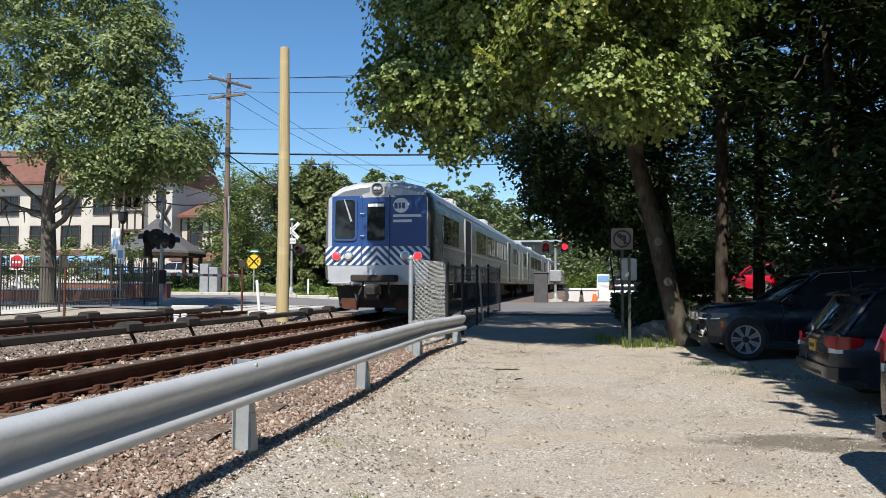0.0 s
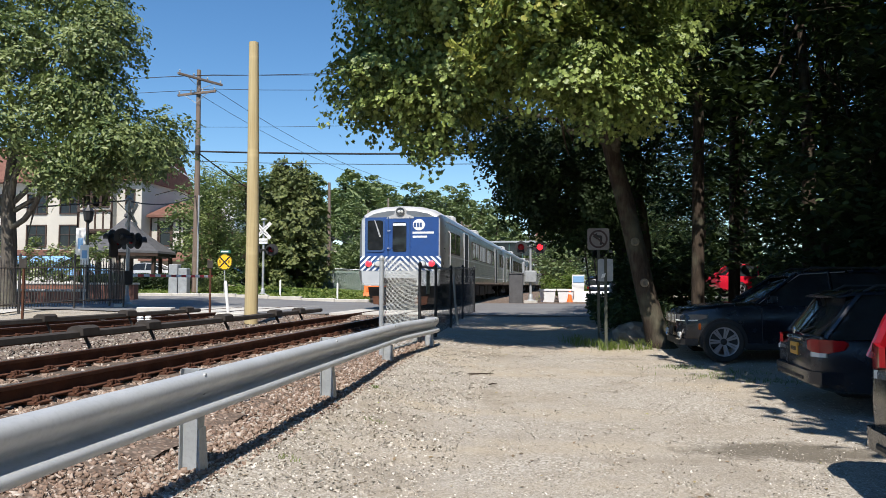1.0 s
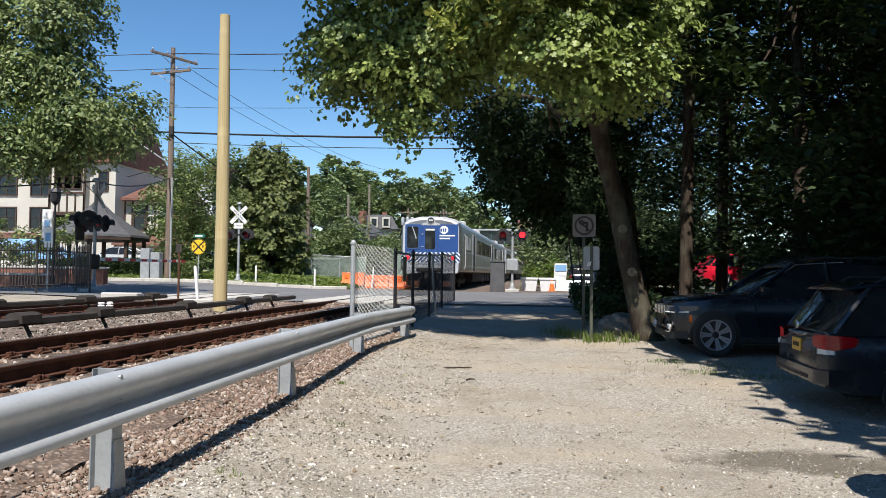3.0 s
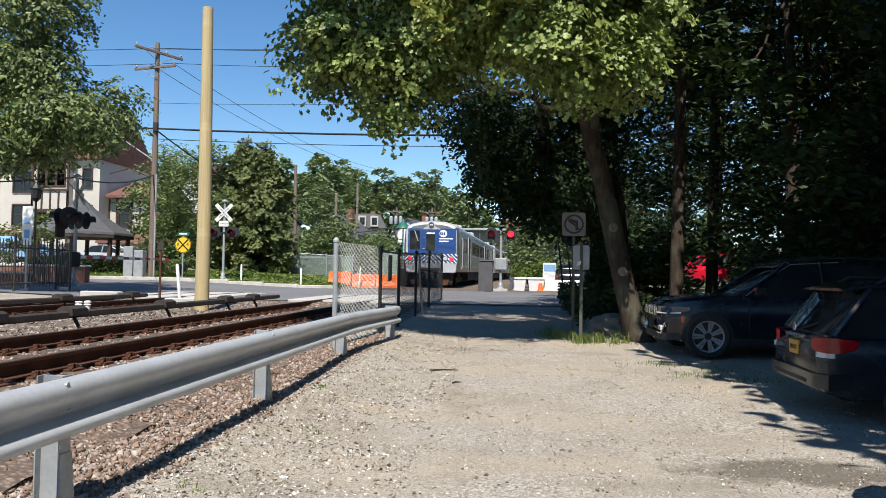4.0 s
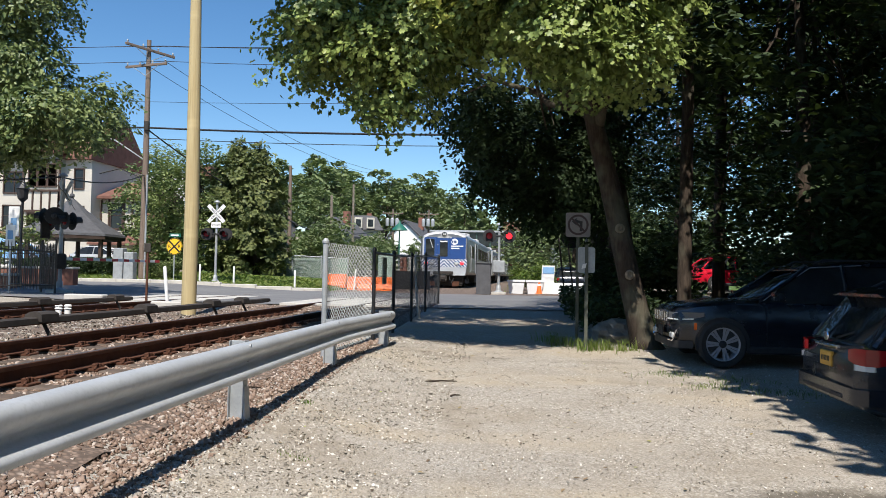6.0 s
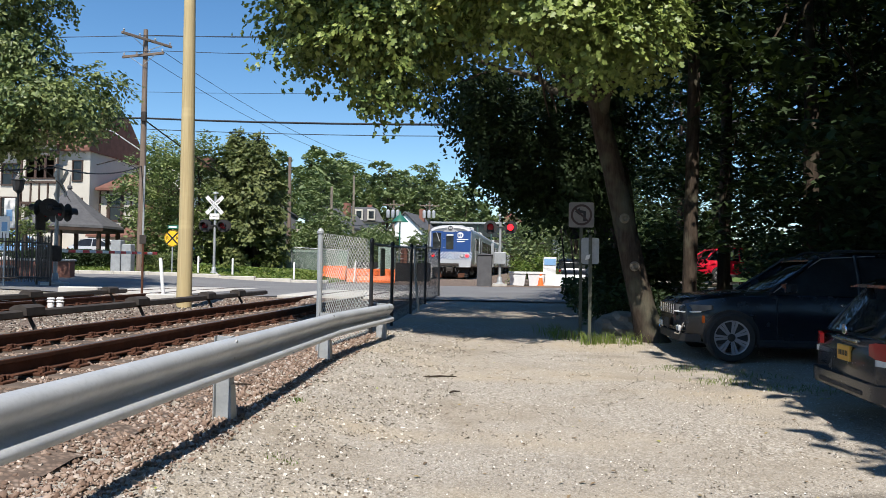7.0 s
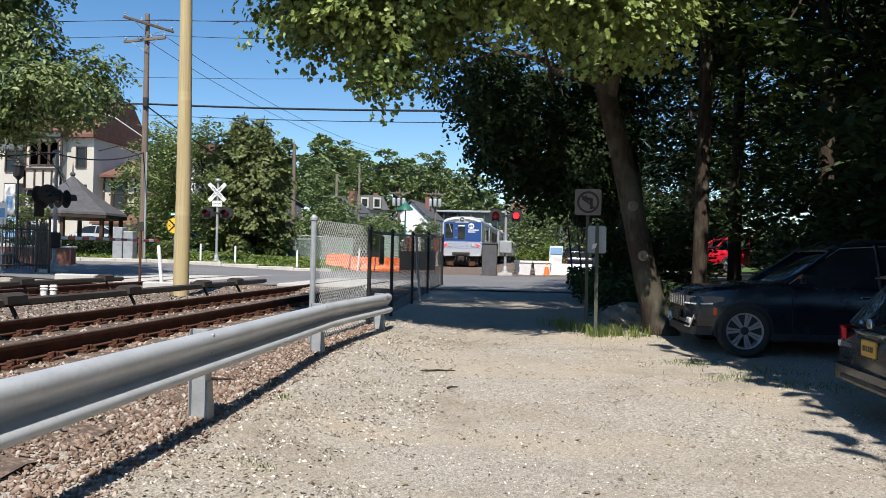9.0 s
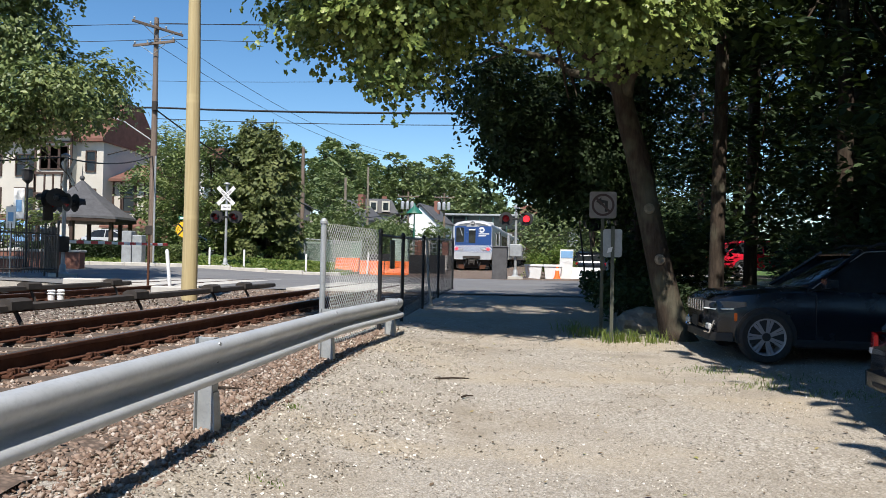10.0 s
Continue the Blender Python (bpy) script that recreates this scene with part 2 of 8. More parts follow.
M = {
    "gravel": gravel_mat(),
    "ballast": ballast_mat("ballast bed", [(0.12, 0.082, 0.062), (0.20, 0.145, 0.112), (0.28, 0.21, 0.165), (0.42, 0.37, 0.32)]),
    "stone": stone_mat("ballast stones", [(0.13, 0.085, 0.062), (0.235, 0.165, 0.125), (0.31, 0.235, 0.185), (0.50, 0.44, 0.385)]),
    "stone_pale": stone_mat("pale ballast stones", [(0.12, 0.10, 0.08), (0.22, 0.19, 0.155), (0.32, 0.285, 0.24), (0.50, 0.46, 0.41)]),
    "pebble": stone_mat("lot pebbles", [(0.19, 0.165, 0.132), (0.30, 0.268, 0.22), (0.43, 0.39, 0.33), (0.76, 0.73, 0.67)]),
    "asphalt": asphalt_mat(),
    "turf": grass_mat(),
    "concrete": worn("concrete", (0.50, 0.48, 0.44), 0.75, 2.0, 0.9, 0, 0.4, 0.2),
    "rust": worn("rusty rail", (0.105, 0.045, 0.026), 0.6, 4.0, 0.85, 0.0, 0.4, 0.25),
    "railhead": worn("polished rail head", (0.30, 0.24, 0.20), 0.6, 2.0, 0.4, 0.8, 0.1),
    "tie": worn("weathered tie", (0.13, 0.10, 0.08), 0.55, 5.0, 0.95, 0, 0.6, 0.2),
    "third": worn("third rail cover", (0.052, 0.044, 0.038), 0.6, 3.0, 0.75, 0, 0.3, 0.3),
    "galv": worn("galvanised steel", (0.47, 0.49, 0.51), 0.84, 2.5, 0.44, 0.2, 0.08),
    "galvpost": worn("galvanised post", (0.38, 0.40, 0.41), 0.7, 4.0, 0.5, 0.25, 0.15),
    "chain": worn("galvanised wire", (0.50, 0.52, 0.50), 0.75, 6.0, 0.5, 0.3, 0.0),
    "blackiron": worn("black painted iron", (0.018, 0.018, 0.02), 0.7, 6.0, 0.45, 0.0, 0.1),
    "bronze": worn("weathered bronze railing paint", (0.075, 0.066, 0.058), 0.7, 6.0, 0.5, 0.3, 0.1),
    "greenpost": worn("dull green steel post", (0.085, 0.092, 0.07), 0.7, 6.0, 0.6, 0.2, 0.1),
    "mesh_black": worn("black vinyl wire", (0.02, 0.022, 0.022), 0.8, 6.0, 0.5, 0.0, 0.0),
    "bark": bark_mat("maple bark", (0.066, 0.050, 0.038), (0.024, 0.018, 0.014)),
    "bark_grey": bark_mat("grey bark", (0.125, 0.110, 0.092), (0.05, 0.042, 0.035)),
    "bark_pale": bark_mat("pale bark", (0.26, 0.225, 0.18), (0.10, 0.08, 0.06)),
    "newpole": wood_pole_mat("new treated pine", (0.47, 0.385, 0.215), (0.37, 0.29, 0.15)),
    "oldpole": wood_pole_mat("weathered pole", (0.22, 0.17, 0.135), (0.12, 0.09, 0.07)),
    "leaf_maple": leafy("maple leaf", (0.045, 0.078, 0.024), (0.130, 0.190, 0.052), (0.30, 0.36, 0.095), 0.46, 0.18),
    # brighter copy of the maple leaf, with sunlight worked into its colour
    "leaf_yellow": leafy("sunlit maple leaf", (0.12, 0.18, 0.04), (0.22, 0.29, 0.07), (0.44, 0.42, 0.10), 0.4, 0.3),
    # leaf colours lowered so that they carry the shade of the woods
    "leaf_dark": leafy("shade-dark woodland leaf", (0.010, 0.021, 0.007), (0.017, 0.035, 0.010), (0.034, 0.060, 0.018), 0.75, 0.10),
    "leaf_oak": leafy("oak leaf", (0.040, 0.066, 0.024), (0.105, 0.150, 0.050), (0.25, 0.29, 0.105), 0.45, 0.2),
    "leaf_conifer": leafy("conifer frond", (0.040, 0.058, 0.020), (0.080, 0.105, 0.034), (0.17, 0.19, 0.06), 0.65, 0.12),
    "leaf_light": leafy("pale green leaf", (0.085, 0.125, 0.045), (0.15, 0.20, 0.075), (0.26, 0.30, 0.12), 0.5, 0.3),
    "leaf_far": leafy("far woodland", (0.062, 0.095, 0.040), (0.112, 0.158, 0.066), (0.205, 0.25, 0.11), 0.6, 0.25),
    "weed": leafy("weeds", (0.06, 0.11, 0.02), (0.12, 0.19, 0.035), (0.24, 0.27, 0.07), 0.5, 0.4),
    "steel": steel_mat("stainless steel", (0.36, 0.355, 0.35)),
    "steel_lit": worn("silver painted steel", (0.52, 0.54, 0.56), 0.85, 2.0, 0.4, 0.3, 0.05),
    "roofgrey": worn("train roof", (0.50, 0.50, 0.50), 0.7, 1.5, 0.5, 0.2, 0.1),
    "under": worn("underframe grime", (0.045, 0.038, 0.032), 0.6, 4.0, 0.85, 0.1, 0.3),
    "blue": worn("train blue paint", (0.020, 0.068, 0.235), 0.85, 2.5, 0.35, 0.0, 0.05),
    "stripe_blue": worn("stripe blue", (0.03, 0.075, 0.20), 0.85, 3.0, 0.4, 0.0, 0.05),
    "white": worn("white paint", (0.78, 0.79, 0.80), 0.88, 3.0, 0.45, 0.0, 0.05),
    "glass": glass_mat("dark glass", (0.012, 0.014, 0.016)),
    "black": flat_mat("black rubber", (0.015, 0.015, 0.016), 0.65),
    "redlamp": glow_mat("red lamp", (1.0, 0.02, 0.03), 2.2),
    "redlamp_low": glow_mat("dim red lamp", (0.22, 0.008, 0.012), 0.12),
    "reddim": flat_mat("unlit red lens", (0.20, 0.01, 0.012), 0.15),
    "clear": flat_mat("clear lens", (0.55, 0.56, 0.55), 0.12),
    "stucco": worn("cream stucco", (0.50, 0.47, 0.41), 0.9, 0.6, 0.9, 0, 0.3, 0.2, 15.0),
    "timber": worn("dark brown timber", (0.06, 0.035, 0.025), 0.7, 3.0, 0.8, 0, 0.2),
    "rooftile": worn("red roof shingle", (0.19, 0.095, 0.072), 0.7, 2.0, 0.9, 0, 0.5, 0.2),
    "slate": worn("grey slate shingle", (0.10, 0.10, 0.105), 0.7, 3.0, 0.85, 0, 0.5, 0.3),
    "brick": worn("red brick", (0.24, 0.115, 0.085), 0.75, 4.0, 0.9, 0, 0.3, 0.2),
    "bluecanvas": worn("blue awning canvas", (0.20, 0.38, 0.62), 0.8, 2.0, 0.85, 0, 0.1),
    "yellow": worn("yellow sign", (0.85, 0.50, 0.02), 0.9, 3.0, 0.45, 0, 0.0),
    "signblack": flat_mat("sign black", (0.015, 0.015, 0.015), 0.5),
    "alloy": worn("bright wheel alloy", (0.34, 0.34, 0.36), 0.85, 3.0, 0.35, 0.3, 0.0),
    # no turn sign: dull brownish paint with the maple's shade mixed into it
    "signshaded": worn("dull shaded sign face", (0.22, 0.20, 0.19), 0.75, 6.0, 0.6, 0, 0.0),
    "ringshaded": worn("dull shaded sign ring", (0.055, 0.030, 0.028), 0.75, 6.0, 0.6, 0, 0.0),
    "signwhite": worn("sign white", (0.72, 0.72, 0.71), 0.9, 3.0, 0.45, 0, 0.0),
    "signred": worn("sign red", (0.55, 0.02, 0.03), 0.9, 3.0, 0.45, 0, 0.0),
    "signgreen": worn("street sign green", (0.015, 0.12, 0.08), 0.9, 3.0, 0.45, 0, 0.0),
    "orange": worn("orange barrier plastic", (0.85, 0.17, 0.03), 0.85, 2.0, 0.5, 0, 0.1),
    "navy": worn("dark blue car paint", (0.010, 0.013, 0.020), 0.9, 2.0, 0.2, 0.2, 0.0, 0.7),
    "charcoal": worn("charcoal car paint", (0.018, 0.021, 0.028), 0.9, 2.0, 0.2, 0.25, 0.0, 0.7),
    "taupe": worn("grey brown car paint", (0.06, 0.057, 0.054), 0.9, 2.0, 0.22, 0.3, 0.0, 0.7),
    "redcar": worn("red car paint", (0.55, 0.01, 0.03), 0.9, 2.0, 0.2, 0.1, 0.0, 0.7),
    "chrome": worn("chrome", (0.75, 0.75, 0.76), 0.85, 6.0, 0.12, 0.95, 0.0),
    "lens_dark": flat_mat("smoked lamp lens", (0.10, 0.105, 0.11), 0.1),
    "amber": flat_mat("dim amber lens", (0.22, 0.05, 0.01), 0.2),
    "tyre": worn("tyre rubber", (0.022, 0.022, 0.022), 0.8, 8.0, 0.85, 0, 0.2),
    "taillens": flat_mat("tail lamp lens", (0.26, 0.006, 0.010), 0.12),
    "plate": worn("amber plate", (0.50, 0.27, 0.03), 0.9, 6.0, 0.4),
    "wire": flat_mat("cable black", (0.02, 0.02, 0.022), 0.6),
    "rock": worn("boulder", (0.24, 0.22, 0.19), 0.6, 5.0, 0.95, 0, 0.6, 0.2, 25.0),
}


# ---------------- geometry helpers ----------------
class Geo:
    """Collects vertices and faces for one mesh."""

    def __init__(self):
        self.v, self.f = [], []

    def add(self, vs, fs, m=None):
        o = len(self.v)
        self.v += [tuple(m @ Vector(p)) for p in vs] if m is not None else [tuple(p) for p in vs]
        self.f += [tuple(i + o for i in q) for q in fs]
        return self

    def box(self, c, s, m=None, ch=None):
        """A box with chamfered edges: centre, size."""
        hx, hy, hz = s[0] / 2, s[1] / 2, s[2] / 2
        ch = min(hx, hy, hz) * 0.25 if ch is None else min(ch, min(hx, hy, hz) * 0.9)
        if ch <= 0:
            vs = [(c[0] + x * hx, c[1] + y * hy, c[2] + z * hz) for x in (-1, 1) for y in (-1, 1) for z in (-1, 1)]
            return self.add(vs, [(0, 1, 3, 2), (4, 6, 7, 5), (0, 4, 5, 1), (2, 3, 7, 6), (0, 2, 6, 4), (1, 5, 7, 3)], m)
        vs, ids = [], {}
        for sx in (-1, 1):
            for sy in (-1, 1):
                for sz in (-1, 1):
                    for ax in range(3):
                        h = [hx - ch, hy - ch, hz - ch]
                        h[ax] += ch
                        ids[(sx, sy, sz, ax)] = len(vs)
                        vs.append((c[0] + sx * h[0], c[1] + sy * h[1], c[2] + sz * h[2]))
        fs = []
        for ax in range(3):
            a, b = [k for k in range(3) if k != ax]
            for s1 in (-1, 1):
                q = []
                for p, r in ((-1, -1), (1, -1), (1, 1), (-1, 1)):
                    key = [0, 0, 0]
                    key[ax], key[a], key[b] = s1, p, r
                    q.append(ids[(*key, ax)])
                if (s1 > 0) == (ax == 1):
                    q.reverse()
                fs.append(tuple(q))
        for ax in range(3):
            a, b = [k for k in range(3) if k != ax]
            for p in (-1, 1):
                for r in (-1, 1):
                    k1, k2 = [0, 0, 0], [0, 0, 0]
                    k1[ax], k1[a], k1[b] = -1, p, r
                    k2[ax], k2[a], k2[b] = 1, p, r
                    q = (ids[(*k1, a)], ids[(*k2, a)], ids[(*k2, b)], ids[(*k1, b)])
                    fs.append(q)
        for sx in (-1, 1):
            for sy in (-1, 1):
                for sz in (-1, 1):
                    fs.append(tuple(ids[(sx, sy, sz, k)] for k in range(3)))
        return self.add(vs, fs, m)

    def tube(self, pts, rad, n=8, caps=True, m=None):
        """A tube along points with a radius at each point."""
        pts = [Vector(p) for p in pts]
        if isinstance(rad, (int, float)):
            rad = [rad] * len(pts)
        vs, fs = [], []
        up = Vector((0, 0, 1))
        t0 = (pts[1] - pts[0]).normalized()
        side = t0.cross(up) if abs(t0.z) < 0.95 else t0.cross(Vector((0, 1, 0)))
        side.normalize()
        for i, p in enumerate(pts):
            t = (pts[min(i + 1, len(pts) - 1)] - pts[max(i - 1, 0)]).normalized()
            side = (side - t * side.dot(t)).normalized()
            bi = t.cross(side)
            for j in range(n):
                a = 2 * math.pi * j / n
                vs.append(p + (side * math.cos(a) + bi * math.sin(a)) * rad[i])
        for i in range(len(pts) - 1):
            for j in range(n):
                k = (j + 1) % n
                fs.append((i * n + j, i * n + k, (i + 1) * n + k, (i + 1) * n + j))
        if caps:
            fs.append(tuple(range(n - 1, -1, -1)))
            fs.append(tuple(range((len(pts) - 1) * n, len(pts) * n)))
        return self.add(vs, fs, m)

    def cyl(self, a, b, r0, r1=None, n=16, m=None):
        return self.tube([a, b], [r0, r0 if r1 is None else r1], n, True, m)

    def lathe(self, prof, n=24, m=None, caps=True):
        """Turns (radius, z) pairs round the z axis."""
        vs, fs = [], []
        for r, z in prof:
            for j in range(n):
                a = 2 * math.pi * j / n
                vs.append((r * math.cos(a), r * math.sin(a), z))
        for i in range(len(prof) - 1):
            for j in range(n):
                k = (j + 1) % n
                fs.append((i * n + j, i * n + k, (i + 1) * n + k, (i + 1) * n + j))
        if caps:
            fs.append(tuple(range(n - 1, -1, -1)))
            fs.append(tuple(range((len(prof) - 1) * n, len(prof) * n)))
        return self.add(vs, fs, m)

    def loft(self, sections, closed=True, caps=True, m=None):
        """Joins sections, each a list of as many points."""
        n = len(sections[0])
        vs = [p for s in sections for p in s]
        fs = []
        for i in range(len(sections) - 1):
            for j in range(n if closed else n - 1):
                k = (j + 1) % n
                fs.append((i * n + j, i * n + k, (i + 1) * n + k, (i + 1) * n + j))
        if caps and closed:
            fs.append(tuple(range(n - 1, -1, -1)))
            fs.append(tuple(range((len(sections) - 1) * n, len(sections) * n)))
        return self.add(vs, fs, m)

    def plate(self, outline, y0, y1, m=None):
        """A flat outline of (x, z) pairs given a thickness along y."""
        n = len(outline)
        vs = [(x, y0, z) for x, z in outline] + [(x, y1, z) for x, z in outline]
        fs = [tuple(range(n)), tuple(range(2 * n - 1, n - 1, -1))]
        fs += [(j, n + j, n + (j + 1) % n, (j + 1) % n) for j in range(n)]
        return self.add(vs, fs, m)

    def mesh(self, name, smooth=None):
        me = bpy.data.meshes.new(name)
        me.from_pydata(self.v, [], self.f)
        bm = bmesh.new()
        bm.from_mesh(me)
        bmesh.ops.recalc_face_normals(bm, faces=bm.faces)
        bm.to_mesh(me)
        bm.free()
        if smooth:
            me.polygons.foreach_set("use_smooth", [True] * len(me.polygons))
            me.set_sharp_from_angle(angle=radians(smooth))
        return me


def part(name, geo, material, parent=None, label="", smooth=35):
    """One mesh object, under a thing or a part."""
    me = geo.mesh(name, smooth) if isinstance(geo, Geo) else geo
    if not me.materials:
        me.materials.append(M[material] if isinstance(material, str) else material)
    ob = new(name, me)
    ob.parent = parent
    return tagged(ob, label)


def thing(name, label, category, m=None, group="", kind=""):
    ob = new(name)
    ob.empty_display_size = 0.2
    if m is not None:
        ob.matrix_basis = m
    return tagged(ob, label, category, group, kind)


def solid(name, geo, material, label, category, m=None, group="", kind="", smooth=35):
    """A top-level thing of one mesh."""
    ob = part(name, geo, material, None, label, smooth)
    if m is not None:
        ob.matrix_basis = m
    return tagged(ob, label, category, group, kind)


def raw_mesh(name, v, f, sides):
    """A mesh from arrays, all faces with as many sides."""
    me = bpy.data.meshes.new(name)
    me.vertices.add(len(v))
    me.vertices.foreach_set("co", np.ascontiguousarray(v, dtype=np.float32).ravel())
    me.loops.add(f.size)
    me.loops.foreach_set("vertex_index", np.ascontiguousarray(f, dtype=np.int32).ravel())
    me.polygons.add(len(f))
    me.polygons.foreach_set("loop_start", np.arange(0, f.size, sides, dtype=np.int32))
    me.polygons.foreach_set("loop_total", np.full(len(f), sides, dtype=np.int32))
    me.update(calc_edges=True)
    return me


def smoothstep(a, b, x):
    t = np.clip((np.asarray(x, dtype=float) - a) / (b - a), 0, 1)
    return t * t * (3 - 2 * t)


def circle(cx, cz, r, n=20, a0=0.0, a1=2 * math.pi):
    full = abs(a1 - a0 - 2 * math.pi) < 1e-6
    k = n if full else n + 1
    return [(cx + r * math.cos(a0 + (a1 - a0) * i / n), cz + r * math.sin(a0 + (a1 - a0) * i / n)) for i in range(k)]


def round_rect(cx, cz, w, h, r, n=4):
    out = []
    for sx, sz, a in ((1, 1, 0), (-1, 1, 90), (-1, -1, 180), (1, -1, 270)):
        for i in range(n + 1):
            t = radians(a + 90 * i / n)
            out.append((cx + sx * (w / 2 - r) + r * math.cos(t), cz + sz * (h / 2 - r) + r * math.sin(t)))
    return out


def letters(text, size, depth=0.004, align="CENTER"):
    """Lettering in the built-in font as a mesh in the xz plane, facing -y."""
    cu = bpy.data.curves.new("lettering", "FONT")
    cu.body, cu.size, cu.extrude, cu.align_x, cu.align_y = text, size, depth, align, "CENTER"
    cu.resolution_u = 3
    ob = bpy.data.objects.new("lettering", cu)
    me = bpy.data.meshes.new_from_object(ob)
    bpy.data.objects.remove(ob)
    me.transform(Matrix.Rotation(radians(90), 4, "X"))
    return me


# ---------------- leaves and trees ----------------
def turns(rng, n, up=0.0):
    """Random orthonormal frames; up pulls the normals to the sky."""
    nz = rng.normal(size=(n, 3))
    nz /= np.linalg.norm(nz, axis=1)[:, None]
    nz[:, 2] = np.abs(nz[:, 2]) + up
    nz /= np.linalg.norm(nz, axis=1)[:, None]
    a = rng.normal(size=(n, 3))
    ax = np.cross(nz, a)
    ax /= np.linalg.norm(ax, axis=1)[:, None]
    return ax, np.cross(nz, ax), nz


LEAF_MAPLE = ([(0, -0.5, 0), (0.20, -0.32, 0.03), (0.58, -0.12, 0.07), (0.24, 0.10, 0.03), (0.42, 0.42, 0.06), (0, 0.64, -0.05), (-0.42, 0.42, 0.06), (-0.24, 0.10, 0.03), (-0.58, -0.12, 0.07), (-0.20, -0.32, 0.03)],
              [(0, 1, 3), (1, 2, 3), (0, 3, 5), (3, 4, 5), (0, 5, 7), (5, 6, 7), (0, 7, 9), (7, 8, 9)])
LEAF_OVAL = ([(0, -0.5, 0), (0.26, -0.1, 0.07), (0.18, 0.3, 0.05), (0, 0.55, -0.04), (-0.18, 0.3, 0.05), (-0.26, -0.1, 0.07)],
             [(0, 1, 2), (0, 2, 3), (0, 3, 4), (0, 4, 5)])
LEAF_SPRAY = ([(0, -0.6, 0), (0.30, -0.30, 0.05), (0.12, -0.1, 0), (0.42, 0.12, 0.08), (0.1, 0.2, 0), (0, 0.6, 0.02), (-0.1, 0.2, 0), (-0.42, 0.12, 0.08), (-0.12, -0.1, 0), (-0.30, -0.30, 0.05)],
              [(0, 1, 2), (2, 3, 4), (0, 2, 5), (2, 4, 5), (0, 5, 8), (5, 6, 8), (6, 7, 8), (0, 8, 9)])


def leaf_mesh(name, centres, sizes, shape, rng, up=0.8, normals=None):
    v0, f0 = np.array(shape[0]), np.array(shape[1])
    ax, ay, az = turns(rng, len(centres), up)
    if normals is not None:
        az = normals + rng.normal(size=normals.shape) * 0.42
        az /= np.linalg.norm(az, axis=1)[:, None]
        ax = np.cross(az, rng.normal(size=az.shape))
        ax /= np.linalg.norm(ax, axis=1)[:, None]
        ay = np.cross(az, ax)
    p = (v0[None, :, 0, None] * ax[:, None, :] + v0[None, :, 1, None] * ay[:, None, :] + v0[None, :, 2, None] * az[:, None, :])
    v = (centres[:, None, :] + p * np.asarray(sizes)[:, None, None]).reshape(-1, 3)
    f = (f0[None] + (np.arange(len(centres)) * len(v0))[:, None, None]).reshape(-1, 3)
    return raw_mesh(name, v, f, 3)


def scatter_mesh(name, base_v, base_f, centres, scales, rng, jitter=0.25):
    """Copies of one pebble, each turned, stretched and knocked out of shape."""
    v0, f0 = np.array(base_v, dtype=float), np.array(base_f)
    n = len(centres)
    ax, ay, az = turns(rng, n, 0.3)
    st = scales[:, None] * (1 + rng.uniform(-0.4, 0.4, (n, 3)))
    q = v0[None] * (1 + rng.uniform(-jitter, jitter, (n, len(v0), 1))) * st[:, None, :]
    p = q[..., 0:1] * ax[:, None] + q[..., 1:2] * ay[:, None] + q[..., 2:3] * az[:, None] * 0.5
    v = (centres[:, None, :] + p).reshape(-1, 3)
    f = (f0[None] + (np.arange(n) * len(v0))[:, None, None]).reshape(-1, f0.shape[1])
    return raw_mesh(name, v, f, f0.shape[1])


PEBBLE = ([(-1, -1, -.8), (1, -.9, -.7), (1, 1, -.8), (-.9, 1, -.7), (-.7, -.8, .8), (.8, -.7, .7), (.7, .8, .9), (-.8, .7, .7)],
          [(0, 3, 2, 1), (4, 5, 6, 7), (0, 1, 5, 4), (1, 2, 6, 5), (2, 3, 7, 6), (3, 0, 4, 7)])


CHIP = ([(-1, -.8, -.3), (.9, -1, -.3), (1, .8, -.3), (-.8, 1, -.3), (.15, -.1, .42)], [(0, 1, 4), (1, 2, 4), (2, 3, 4), (3, 0, 4)])


def clumps(rng, blobs, count, spread, per, flat=0.45):
    """Leaf places: clumps filled into ellipsoid blobs (centre, radii, weight), each clump a flat drooping spray."""
    w = np.array([b[2] for b in blobs], dtype=float)
    pick = rng.choice(len(blobs), count, p=w / w.sum())
    d = rng.normal(size=(count, 3))
    d /= np.linalg.norm(d, axis=1)[:, None]
    r = rng.uniform(0.35, 1.0, count) ** 0.5
    c = np.array([b[0] for b in blobs])[pick] + d * r[:, None] * np.array([b[1] for b in blobs])[pick]
    out = np.repeat(c, per, axis=0)
    off = np.clip(rng.normal(size=(count * per, 3)), -1.5, 1.5) * spread
    off[:, 2] = off[:, 2] * flat - 0.25 * (off[:, 0] ** 2 + off[:, 1] ** 2) / max(spread, 1e-3)
    return out + off


